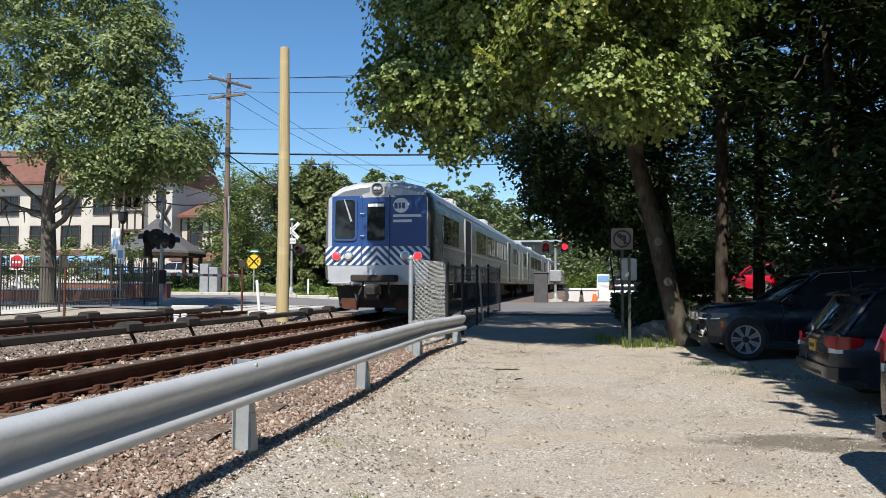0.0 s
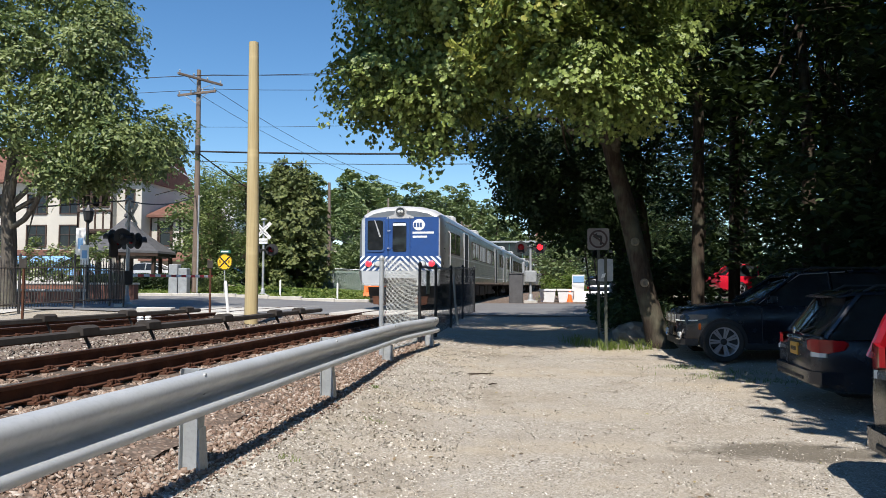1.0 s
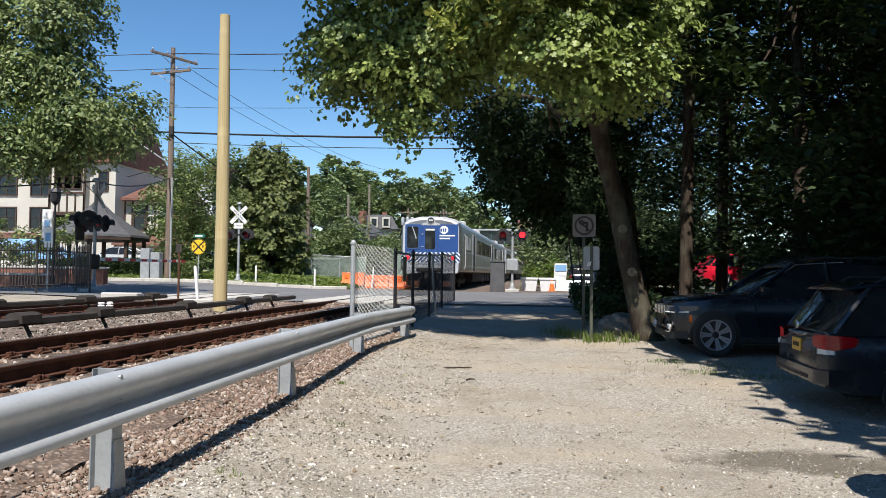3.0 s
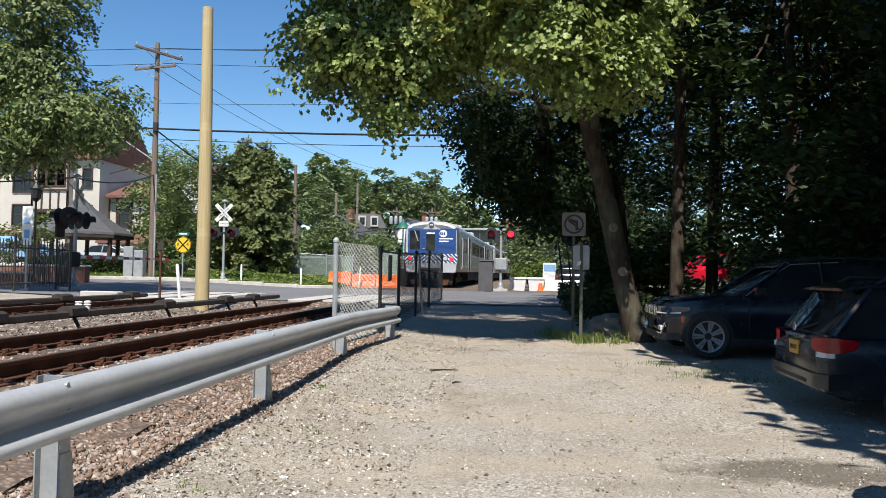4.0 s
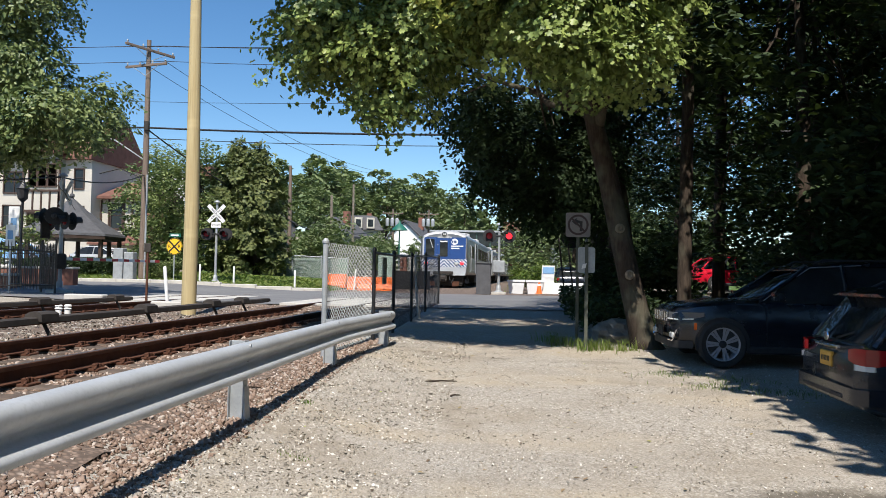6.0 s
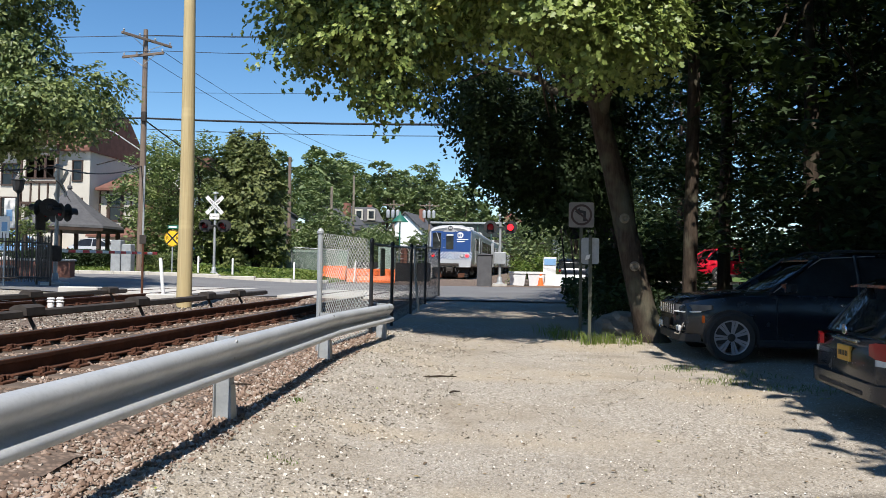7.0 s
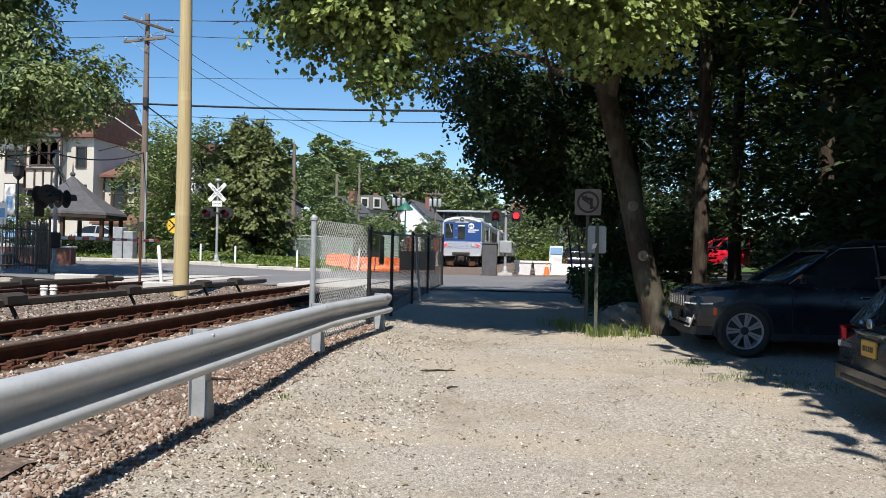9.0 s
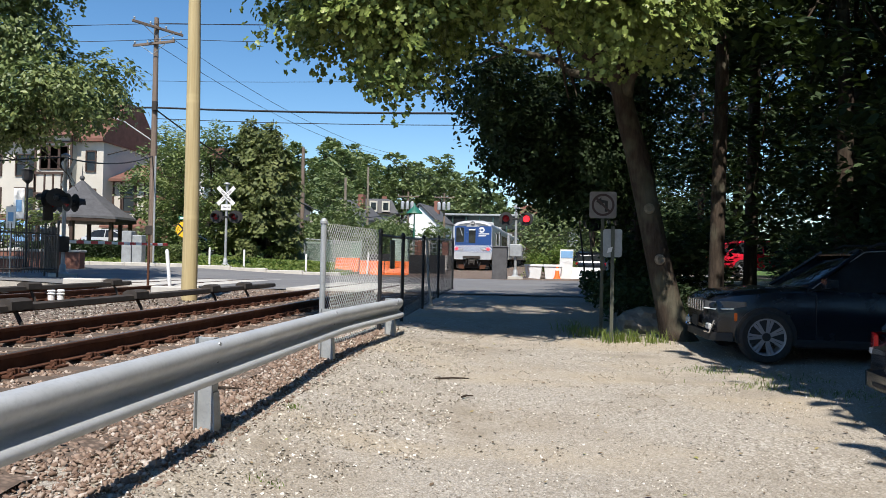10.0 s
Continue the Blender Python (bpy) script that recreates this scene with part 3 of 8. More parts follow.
def sprays(rng, blobs, count, radius, per, droop=0.35, shell=0.62):
    """Leaf places and their facing: flat drooping fans of leaves set about the skins of ellipsoid blobs (centre, radii, weight)."""
    w = np.array([b[2] for b in blobs], dtype=float)
    pick = rng.choice(len(blobs), count, p=w / w.sum())
    d = rng.normal(size=(count, 3))
    d /= np.linalg.norm(d, axis=1)[:, None]
    r = np.where(rng.uniform(size=count) < 0.75, rng.uniform(shell, 1.0, count), rng.uniform(0.2, shell, count))
    c = np.array([b[0] for b in blobs])[pick] + d * r[:, None] * np.array([b[1] for b in blobs])[pick]
    nrm = d * 0.62 + np.array([0, 0, 0.62]) + rng.normal(size=(count, 3)) * 0.32
    nrm /= np.linalg.norm(nrm, axis=1)[:, None]
    ax = np.cross(nrm, rng.normal(size=(count, 3)))
    ax /= np.linalg.norm(ax, axis=1)[:, None]
    ay = np.cross(nrm, ax)
    n = count * per
    R = np.repeat(radius * rng.uniform(0.55, 1.25, count), per)
    q = np.sqrt(rng.uniform(size=n)) * R
    t = rng.uniform(0, 2 * np.pi, n)
    N = np.repeat(nrm, per, axis=0)
    p = np.repeat(c, per, axis=0) + np.repeat(ax, per, axis=0) * (q * np.cos(t) * 1.25)[:, None] + np.repeat(ay, per, axis=0) * (q * np.sin(t) * 0.8)[:, None]
    p += N * (rng.normal(size=n) * 0.10 * R)[:, None]
    p[:, 2] -= droop * q * q / np.maximum(R, 1e-3)
    out = np.repeat(d, per, axis=0) * (q / R)[:, None] * 0.45
    return p, N + out


def limb(geo, rng, a, b, r0, r1, wob=0.12, n=6, sides=8):
    a, b = Vector(a), Vector(b)
    pts = []
    for i in range(n + 1):
        t = i / n
        p = a.lerp(b, t)
        if 0 < i < n:
            p += Vector(rng.normal(size=3) * wob * (b - a).length * 0.15)
        pts.append(p)
    geo.tube(pts, [r0 + (r1 - r0) * i / n for i in range(n + 1)], sides)
    return pts


# ---------------- the lie of the land ----------------
RAIL_Z = 0.67
GAUGE = 1.505


def rail_z(y):
    return RAIL_Z + 0.0028 * max(0.0, y - 22)


def bend(y):
    """Sideways run of the tracks: straight, then a slight right-hand curve."""
    d = max(0.0, y - 18)
    return 0.0355 * (d - 8 * (1 - math.exp(-d / 8))) + 0.00010 * max(0.0, y - 55) ** 2


def track_x(y):
    return -5.25 + bend(y)


LOT_Y = [-60, 5, 9, 12, 15, 19, 23, 26, 40, 60, 120, 400]
LOT_Z = [0, 0, .03, .13, .26, .44, .58, .63, .70, .82, 1.1, 2.0]


def ground_z(x, y):
    x, y = np.asarray(x, dtype=float), np.asarray(y, dtype=float)
    lot = np.interp(y, LOT_Y, LOT_Z)
    lot = lot + 0.24 * (1 - smoothstep(-2.5, -0.7, x)) * (1 - smoothstep(11, 20, y))
    bed = 0.445 + 0.0028 * np.maximum(0, y - 22)
    z = lot + (bed - lot) * (1 - smoothstep(-3.5, -2.7, x)) * (1 - smoothstep(21, 24, y))
    z = z + 0.10 * (1 - smoothstep(-16, -13.5, x)) * (1 - smoothstep(22, 30, y))
    z = z + 0.30 * (1 - smoothstep(-18, -9, x)) * smoothstep(29, 40, y)
    z = z + 1.4 * (1 - smoothstep(-34, -22, x)) * smoothstep(42, 62, y)
    z = z + 0.45 * smoothstep(39, 45, y) * (1 - smoothstep(50, 62, y)) * smoothstep(-30, -25, x) * (1 - smoothstep(-10, -8, x))
    hill = 7.0 * smoothstep(75, 150, y) * (1 - smoothstep(-14, -6, x)) + 4 * smoothstep(140, 260, y) * (1 - smoothstep(20, 60, x))
    return z + hill


def sheet(xs, ys, dz=0.0, warp=None):
    X, Y = np.meshgrid(xs, ys, indexing="ij")
    if warp:
        X = X + np.vectorize(warp)(Y)
    Z = ground_z(X, Y) + dz
    v = np.stack([X, Y, Z], -1).reshape(-1, 3)
    n, m = len(xs), len(ys)
    i = (np.arange(n - 1)[:, None] * m + np.arange(m - 1)[None]).ravel()
    return v, np.stack([i, i + m, i + m + 1, i + 1], -1)


def structure(name, mesh, material, label):
    mesh.materials.append(M[material])
    return tagged(new(name, mesh), label, name.replace("_", " "), kind="structure")


def lay(name, xs, ys, dz, material, label, warp=None, rough=0.0, seed=1):
    v, f = sheet(np.array(xs), np.array(ys), dz, warp)
    if rough:
        v[:, 2] += np.random.default_rng(seed).normal(size=len(v)) * rough
    me = raw_mesh(name, v, f, 4)
    me.polygons.foreach_set("use_smooth", np.ones(len(f), dtype=bool))
    return structure(name, me, material, label)


gx = np.concatenate([[-2500, -900, -400, -200, -120, -80], np.arange(-60, -4, 2.0), np.arange(-4, 8, 0.2), np.arange(8, 40, 2.0), [50, 80, 150, 400, 1200, 2500]])
gy = np.concatenate([[-2500, -600, -150, -40, -10], np.arange(-4, 26, 0.25), np.arange(26, 160, 3.0), [170, 200, 240, 280, 400, 900, 2500]])
lay("ground", gx, gy, 0.0, "gravel", "pale gravel and packed dirt of an uneven parking lot", rough=0.004)

# the crossing road, its shoulder level with the rails
rx = np.concatenate([np.arange(-90, 12, 1.5), np.arange(12, 90, 6.0)])
lay("road", rx, np.linspace(24.0, 37.5, 10), 0.035, "asphalt", "worn grey asphalt road over the level crossing")
lay("grass_verge", np.arange(-29.2, -8.4, 1.2), np.arange(38.6, 60, 1.5), 0.04, "turf", "sunlit mown grass behind the kerb", rough=0.02)
lay("hillside", np.concatenate([np.arange(-160, -16, 8.0), [-12, -9, -8]]), np.arange(62, 300, 8.0), 0.06, "turf", "green wooded hillside beyond the railway")
lay("hill_top", np.arange(-8, 120, 8.0), np.arange(138, 300, 8.0), 0.06, "turf", "green slope closing the view behind the station")
lay("far_grass", np.arange(6, 60, 4.0), np.arange(46, 140, 6.0), 0.05, "turf", "grass under the trees beyond the crossing")
lay("woodland_floor", np.concatenate([np.arange(8.2, 30, 1.0)]), np.arange(-6, 24, 1.0), 0.02, "turf", "leafy shaded ground under the trees", rough=0.03)
lay("ballast_bed", np.arange(-13.6, -2.8, 0.3), np.concatenate([np.arange(-6, 24.1, 0.3)]), 0.012, "ballast", "brown and grey crushed stone railway ballast", rough=0.012)
lay("ballast_bed_far", np.arange(-8.0, 5.0, 0.5), np.arange(37.5, 150, 1.5), 0.03, "ballast", "crushed stone ballast past the crossing", warp=lambda y: bend(y) - 2.5, rough=0.01)
lay("plaza_pavement", np.concatenate([np.arange(-75, -18, 1.5), [-17.2]]), np.concatenate([np.arange(8, 24, 1.5), [23.9]]), 0.03, "concrete", "pale paved station forecourt behind the fence")

# kerb along the far side of the road
g = Geo()
for i in range(30):
    x = -62 + i * 1.8
    z = float(ground_z(x, 38.2))
    g.box((x, 38.15, z + 0.05), (1.79, 0.28, 0.24), ch=0.03)
solid("kerb", g, "concrete", "pale concrete kerb beside the road", "kerb", kind="structure")



# ---------------- tracks ----------------
RAIL_PROFILE = [(-.070, -.16), (.070, -.16), (.070, -.148), (.012, -.135), (.010, -.05), (.036, -.038), (.036, -.006), (.028, 0), (-.028, 0), (-.036, -.006), (-.036, -.038), (-.010, -.05), (-.012, -.135), (-.070, -.148)]
HEAD_PROFILE = [(-.030, 0.0), (-.027, .0025), (.027, .0025), (.030, 0.0)]


def rail_run(off, prof, y0, y1, step=2.0):
    g = Geo()
    ys = np.arange(y0, y1 + 0.1, step)
    g.loft([[(off + bend(y) + px, y, rail_z(y) + pz) for px, pz in prof] for y in ys])
    return g


def track(cx, y0, y1, tie0, tie1, label):
    tr = thing("railway_track", label, "track")
    for s in (-1, 1):
        r = part("rail", rail_run(cx + s * GAUGE / 2, RAIL_PROFILE, y0, y1), "rust", tr, "rust-brown running rail")
        part("rail_head", rail_run(cx + s * GAUGE / 2, HEAD_PROFILE, y0, y1), "railhead", r, "polished strip on the rail head")
    tie = Geo().box((0, 0, 0), (2.6, 0.22, 0.16), ch=0.015).mesh("tie")
    tie.materials.append(M["tie"])
    plate = Geo()
    plate.box((0, 0, 0.0), (0.36, 0.19, 0.03), ch=0.006)
    for sx in (-1, 1):
        plate.box((sx * 0.105, 0.05, 0.035), (0.05, 0.045, 0.05), ch=0.01)
        plate.box((sx * 0.115, -0.05, 0.035), (0.045, 0.05, 0.06), ch=0.01)
        plate.tube([(sx * 0.15, -0.10, 0.01), (sx * 0.12, -0.02, 0.06), (sx * 0.10, 0.07, 0.05), (sx * 0.13, 0.11, 0.02)], 0.012, 5)
    plate = plate.mesh("tie_plate")
    plate.materials.append(M["rust"])
    rng = np.random.default_rng(5)
    y = tie0
    while y < tie1:
        o = part("tie", tie, "tie", tr)
        o.matrix_basis = pose(cx + bend(y) + rng.uniform(-.04, .04), y, rail_z(y) - 0.268, 0, rng.uniform(-.6, .6), rng.uniform(-1.5, 1.5))
        for s in (-1, 1):
            o = part("tie_plate", plate, "rust", tr)
            o.matrix_basis = pose(cx + bend(y) + s * GAUGE / 2, y, rail_z(y) - 0.176)
        y += 0.56
    return tr


track(-5.25, -6, 150, 2.0, 23.6, "rust-brown railway track on brown ballast")
track(-11.3, -6, 150, 8.0, 23.6, "rusty far railway track on pale ballast")


def third_rail(x, y0, y1, label, step=3.0):
    """A covered power rail on short brackets, with joint boxes."""
    tr = thing("third_rail", label, "third rail")
    pts = np.arange(y0, y1 + 0.1, 1.0)
    prof = [(-.085, -.015), (-.075, .022), (-.03, .04), (.035, .04), (.075, .022), (.085, -.05), (.072, -.05), (.06, .0), (-.06, .0), (-.072, -.015)]
    part("cover_board", Geo().loft([[(x + bend(y) + a, y, rail_z(y) + 0.16 + b) for a, b in prof] for y in pts]), "third", tr, "dark weathered cover board")
    part("conductor", Geo().loft([[(x + bend(y) + a, y, rail_z(y) + 0.09 + b) for a, b in ((-.035, 0), (.035, 0), (.03, .05), (-.03, .05))] for y in pts]), "rust", tr)
    br, cap = Geo(), Geo()
    br.tube([(0.14, 0, -0.22), (0.11, 0, -0.05), (0.0, 0, 0.15)], [0.035, 0.03, 0.03], 6)
    br.box((0.14, 0, -0.22), (0.16, 0.10, 0.06))
    cap.loft([[(sx * 0.13, yy, 0.13) for sx in (1,)] + [(0.12, yy, 0.235), (0.05, yy, 0.27), (-0.05, yy, 0.27), (-0.12, yy, 0.23), (-0.13, yy, 0.13)] for yy in (-0.20, 0.20)])
    br, cap = br.mesh("bracket", 40), cap.mesh("joint_cap")
    br.materials.append(M["under"])
    cap.materials.append(M["third"])
    y = y0 + 0.7
    i = 0
    while y < y1:
        o = part("bracket", br, "under", tr)
        o.matrix_basis = pose(x + bend(y), y, rail_z(y))
        o = part("joint_cap", cap, "third", tr)
        o.matrix_basis = pose(x + bend(y), y, rail_z(y))
        y += step if i % 3 != 2 else step * 0.6
        i += 1
    return tr


third_rail(-6.62, -4, 22.6, "dark covered third rail beside the rusty track")
third_rail(-9.95, -2, 21.4, "dark covered third rail of the far track")

# concrete panels of the level crossing
crossing = thing("level_crossing", "pale worn concrete panels of the level crossing", "level crossing", kind="structure")
for cx, lab in ((-5.25, "near"), (-11.3, "far")):
    for off, w in ((0.0, 1.28), (-1.28, 0.9), (1.28, 0.9)):
        k = 0
        y = 24.0
        while y < 37.4:
            g = Geo().box((cx + off + bend(y + 1.1), y + 1.1, rail_z(y) - 0.055), (w, 2.2, 0.10), ch=0.012)
            part("crossing_panel", g, "concrete", crossing)
            y += 2.23

lay("forecourt_pavement", np.arange(-75, -29, 1.8), np.arange(38.6, 58, 1.8), 0.03, "concrete", "pale paved forecourt before the building")

# ---------------- guardrail ----------------
def guard_x(y):
    return -2.40 + 0.10 * max(0.0, y - 12.2)


GUARD_TOP = 0.935
W_PROFILE = [(0, 0), (.022, -.002), (.050, -.010), (.070, -.024), (.082, -.044), (.085, -.066), (.081, -.090), (.066, -.114), (.034, -.144), (.008, -.166), (.002, -.182), (.008, -.196), (.040, -.206), (.078, -.218), (.100, -.234), (.106, -.252), (.098, -.272), (.064, -.294), (.024, -.306), (0, -.308)]
guard = thing("guardrail", "galvanised steel guardrail on flared posts beside the track", "guardrail")
ys = list(np.arange(-8, 14.2, 0.8)) + [14.3, 14.6, 14.75, 14.85]
secs = []
for y in ys:
    end = max(0.0, y - 14.55)
    front = [(guard_x(y) + 0.06 + a * (1 - end * 0.8), y, GUARD_TOP + b) for a, b in W_PROFILE]
    back = [(guard_x(y) + 0.056 + a * (1 - end * 0.8) - 0.004, y, GUARD_TOP + b) for a, b in W_PROFILE[::-1]]
    secs.append(front + back)
part("beam", Geo().loft(secs), "galv", guard, "grey corrugated W-shaped steel beam", smooth=60)
bolt = Geo().lathe([(0.0, 0), (0.018, 0.0), (0.014, 0.012), (0.0, 0.014)], 8).mesh("bolt", 40)
bolt.materials.append(M["galvpost"])
for y in (-4.6, -1.3, 2.0, 5.35, 8.62, 11.9, 14.62):
    x = guard_x(y)
    zb = float(ground_z(x, y)) - 0.1
    p = Geo()
    h = GUARD_TOP + 0.01 - zb
    for cx, cy, sx, sy in ((-0.08, 0, 0.008, 0.10), (0.05, 0, 0.008, 0.10), (-0.015, 0, 0.125, 0.007)):
        p.box((x + cx, y + cy, zb + h / 2), (sx, sy, h), ch=0.002)
    p.loft([[(x + 0.055, y - 0.05, zb), (x + 0.055, y + 0.05, zb), (x + 0.055, y + 0.05, zb + h * .5), (x + 0.055, y - 0.05, zb + h * .5)],
            [(x + 0.085, y - 0.07, zb), (x + 0.085, y + 0.07, zb), (x + 0.062, y + 0.05, zb + h * .5), (x + 0.062, y - 0.05, zb + h * .5)]])
    part("post", p, "galvpost", guard, "galvanised steel post")
    for dy, dz in ((-0.3, -0.07), (-0.12, -0.02), (0.0, -0.155), (0.0, -0.235)):
        o = part("bolt", bolt, "galvpost", guard)
        o.matrix_basis = pose(x + 0.065 + (0.06 if dz != -0.155 else 0.0), y + dy, GUARD_TOP + dz, 0, 90, 0)


# ---------------- trees ----------------
def tree(name, label, trunk_pts, trunk_r, limbs, blobs, count, per, spread, size, shape, leaf, bark="bark", seed=1, extra=None, up=0.8, category="tree", flat=0.45, fan=None, twig=0.35):
    rng = np.random.default_rng(seed)
    tr = thing(name, label, category)
    g = Geo()
    g.tube(trunk_pts, trunk_r, 12)
    if limbs == "auto":
        limbs = []
        top = Vector(trunk_pts[-1])
        mid = Vector(trunk_pts[len(trunk_pts) // 2])
        for c, rad, w in blobs:
            a = top.lerp(mid, rng.uniform(0, 0.7))
            limbs.append((a, c, trunk_r[-1] * 0.75))
    for a, b, r in limbs:
        pts = limb(g, rng, a, b, r, r * 0.25)
        for k in range(4):
            p = pts[rng.integers(2, len(pts))]
            q = p + Vector(rng.normal(size=3)) * twig * (Vector(b) - Vector(a)).length
            limb(g, rng, p, q, r * 0.35, r * 0.08, n=4, sides=5)
    part("trunk", g, bark, tr, "", 60)
    c, facing = sprays(rng, blobs, count, fan, per) if fan else (clumps(rng, blobs, count, spread, per, flat), None)
    me = leaf_mesh("crown", c, size * rng.uniform(0.65, 1.3, len(c)), shape, rng, up, facing)
    part("crown", me, leaf, tr, "", None)
    # extra leaves in a lighter material that paints sun onto the crown
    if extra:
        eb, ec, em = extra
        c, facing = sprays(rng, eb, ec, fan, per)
        part("sunlit_crown", leaf_mesh("sunlit_crown", c, size * rng.uniform(0.65, 1.3, len(c)), shape, rng, up, facing), em, tr, "leaves with sunlight put into their yellow-green colour", None)
    return tr



# the leaning maple at the edge of the lot
MAPLE_TRUNK = [(2.52, 16.12, 0.0), (2.36, 16.15, 0.35), (2.22, 16.17, 0.9), (2.06, 16.2, 1.6), (1.94, 16.25, 2.2), (1.82, 16.3, 2.8), (1.69, 16.32, 3.4), (1.56, 16.35, 3.9), (1.36, 16.3, 4.7)]
MAPLE_LIMBS = [((1.42, 16.3, 4.6), (-1.9, 14.4, 6.6), 0.12), ((1.42, 16.3, 4.6), (0.3, 13.2, 7.6), 0.12), ((1.5, 16.35, 4.3), (2.2, 14.8, 6.0), 0.11), ((1.4, 16.3, 4.7), (0.5, 16.5, 9.5), 0.15), ((1.42, 16.3, 4.6), (3.0, 17.0, 8.0), 0.11), ((1.45, 16.3, 4.5), (-0.9, 18.5, 6.0), 0.1), ((1.42, 16.3, 4.6), (-2.6, 15.6, 8.0), 0.1)]
MAPLE_BLOBS = [
    # the dark lobe reaching over the track
    ((-3.05, 13.9, 5.35), (0.95, 1.1, 0.75), 0.75), ((-2.2, 14.0, 4.95), (0.95, 1.1, 0.85), 0.8), ((-1.45, 14.2, 5.5), (1.0, 1.2, 1.0), 0.8), ((-2.7, 14.1, 6.6), (1.1, 1.3, 0.9), 0.8), ((-1.6, 13.8, 6.7), (1.2, 1.3, 1.1), 0.9), ((-3.0, 14.3, 7.9), (1.1, 1.4, 0.9), 0.7),
    # the lit middle
    ((-0.3, 13.3, 5.9), (1.1, 1.0, 1.1), 0.9), ((0.5, 13.4, 5.5), (1.0, 0.9, 1.0), 0.8), ((1.35, 14.0, 5.2), (1.0, 0.9, 0.85), 0.8), ((1.9, 14.4, 6.1), (1.0, 1.0, 1.0), 0.7), ((0.9, 13.2, 6.9), (1.3, 1.1, 1.0), 0.9), ((-0.6, 13.1, 7.4), (1.2, 1.1, 1.0), 0.8), ((2.2, 14.6, 7.6), (1.3, 1.3, 1.2), 0.8), ((0.3, 12.9, 8.5), (1.8, 1.4, 1.1), 1.0),
    # the top, over the lane
    ((-2.8, 11.5, 9.2), (1.6, 1.3, 0.8), 1.7), ((-3.2, 13.4, 9.4), (1.5, 1.6, 1.0), 0.8), ((-4.15, 15.7, 9.3), (1.0, 1.5, 1.2), 1.1), ((-1.2, 15.6, 9.6), (1.8, 1.8, 1.2), 0.4), ((1.2, 16.4, 9.8), (1.9, 1.9, 1.4), 0.4), ((3.0, 16.2, 8.6), (1.5, 1.7, 1.4), 0.6), ((-2.6, 16.4, 8.8), (1.5, 1.8, 1.3), 0.7),
    # the back
    ((-1.2, 17.0, 6.8), (1.7, 1.7, 1.4), 0.7), ((-2.2, 17.6, 8.6), (1.6, 1.7, 1.3), 0.5), ((1.0, 17.2, 6.4), (1.4, 1.3, 1.1), 0.4)]
LANE_BLOBS = [((-0.9, 19.6, 5.2), (1.2, 1.4, 1.1), 0.9), ((0.1, 19.7, 4.4), (1.2, 1.4, 1.1), 1.0), ((1.2, 19.8, 3.9), (1.0, 1.3, 1.0), 0.9), ((1.9, 20.2, 4.6), (0.9, 1.3, 1.1), 0.7), ((-1.0, 20.5, 6.1), (1.5, 1.8, 1.3), 0.8), ((0.8, 20.4, 5.6), (1.4, 1.5, 1.2), 0.9), ((2.4, 20.6, 6.0), (1.3, 1.4, 1.3), 0.8),
    ((-0.55, 20.6, 3.95), (0.75, 1.0, 0.6), 0.5), ((0.15, 20.7, 3.6), (0.8, 1.0, 0.7), 0.6), ((0.95, 20.8, 3.35), (0.8, 1.0, 0.75), 0.6), ((-0.3, 20.4, 4.7), (0.9, 1.1, 0.7), 0.6), ((1.8, 20.9, 3.3), (0.8, 0.9, 0.7), 0.5)]
# leaf_dark puts the deep shade behind the maple into these boughs' colour
tree("woodland_tree", "tree with low boughs over the lane, leaf colour darkened for shade", [(3.0, 21.4, 0.3), (2.95, 21.4, 1.5), (2.7, 21.2, 3.6), (2.2, 20.9, 5.8)], [0.17, 0.13, 0.11, 0.06], "auto", LANE_BLOBS, 900, 40, 0.25, 0.12, LEAF_OVAL, "leaf_dark", seed=12, fan=0.38, twig=0.12)
maple = tree("maple_tree", "large maple leaning over the lot, yellow-green in the sun", MAPLE_TRUNK, [0.36, 0.27, 0.215, 0.20, 0.195, 0.19, 0.185, 0.18, 0.16], MAPLE_LIMBS, MAPLE_BLOBS,
     1350, 84, 0.25, 0.082, LEAF_MAPLE, "leaf_maple", seed=11, fan=0.50, twig=0.16,
     # sun on the front of the crown, given by the brighter leaf colour
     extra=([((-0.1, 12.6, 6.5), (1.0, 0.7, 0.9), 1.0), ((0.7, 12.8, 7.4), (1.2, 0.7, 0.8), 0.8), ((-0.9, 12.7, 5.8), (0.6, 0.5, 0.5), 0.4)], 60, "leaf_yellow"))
for xk, yk, zk in ((2.045, 16.0, 1.62), (1.875, 16.075, 2.46)):
    part("knot", Geo().lathe([(0.09, 0), (0.085, 0.03), (0.05, 0.045), (0.035, 0.02), (0.0, 0.015)], 12, pose(xk, yk, zk, 90, 0, 8)), "bark_pale", maple, "pale branch scar")


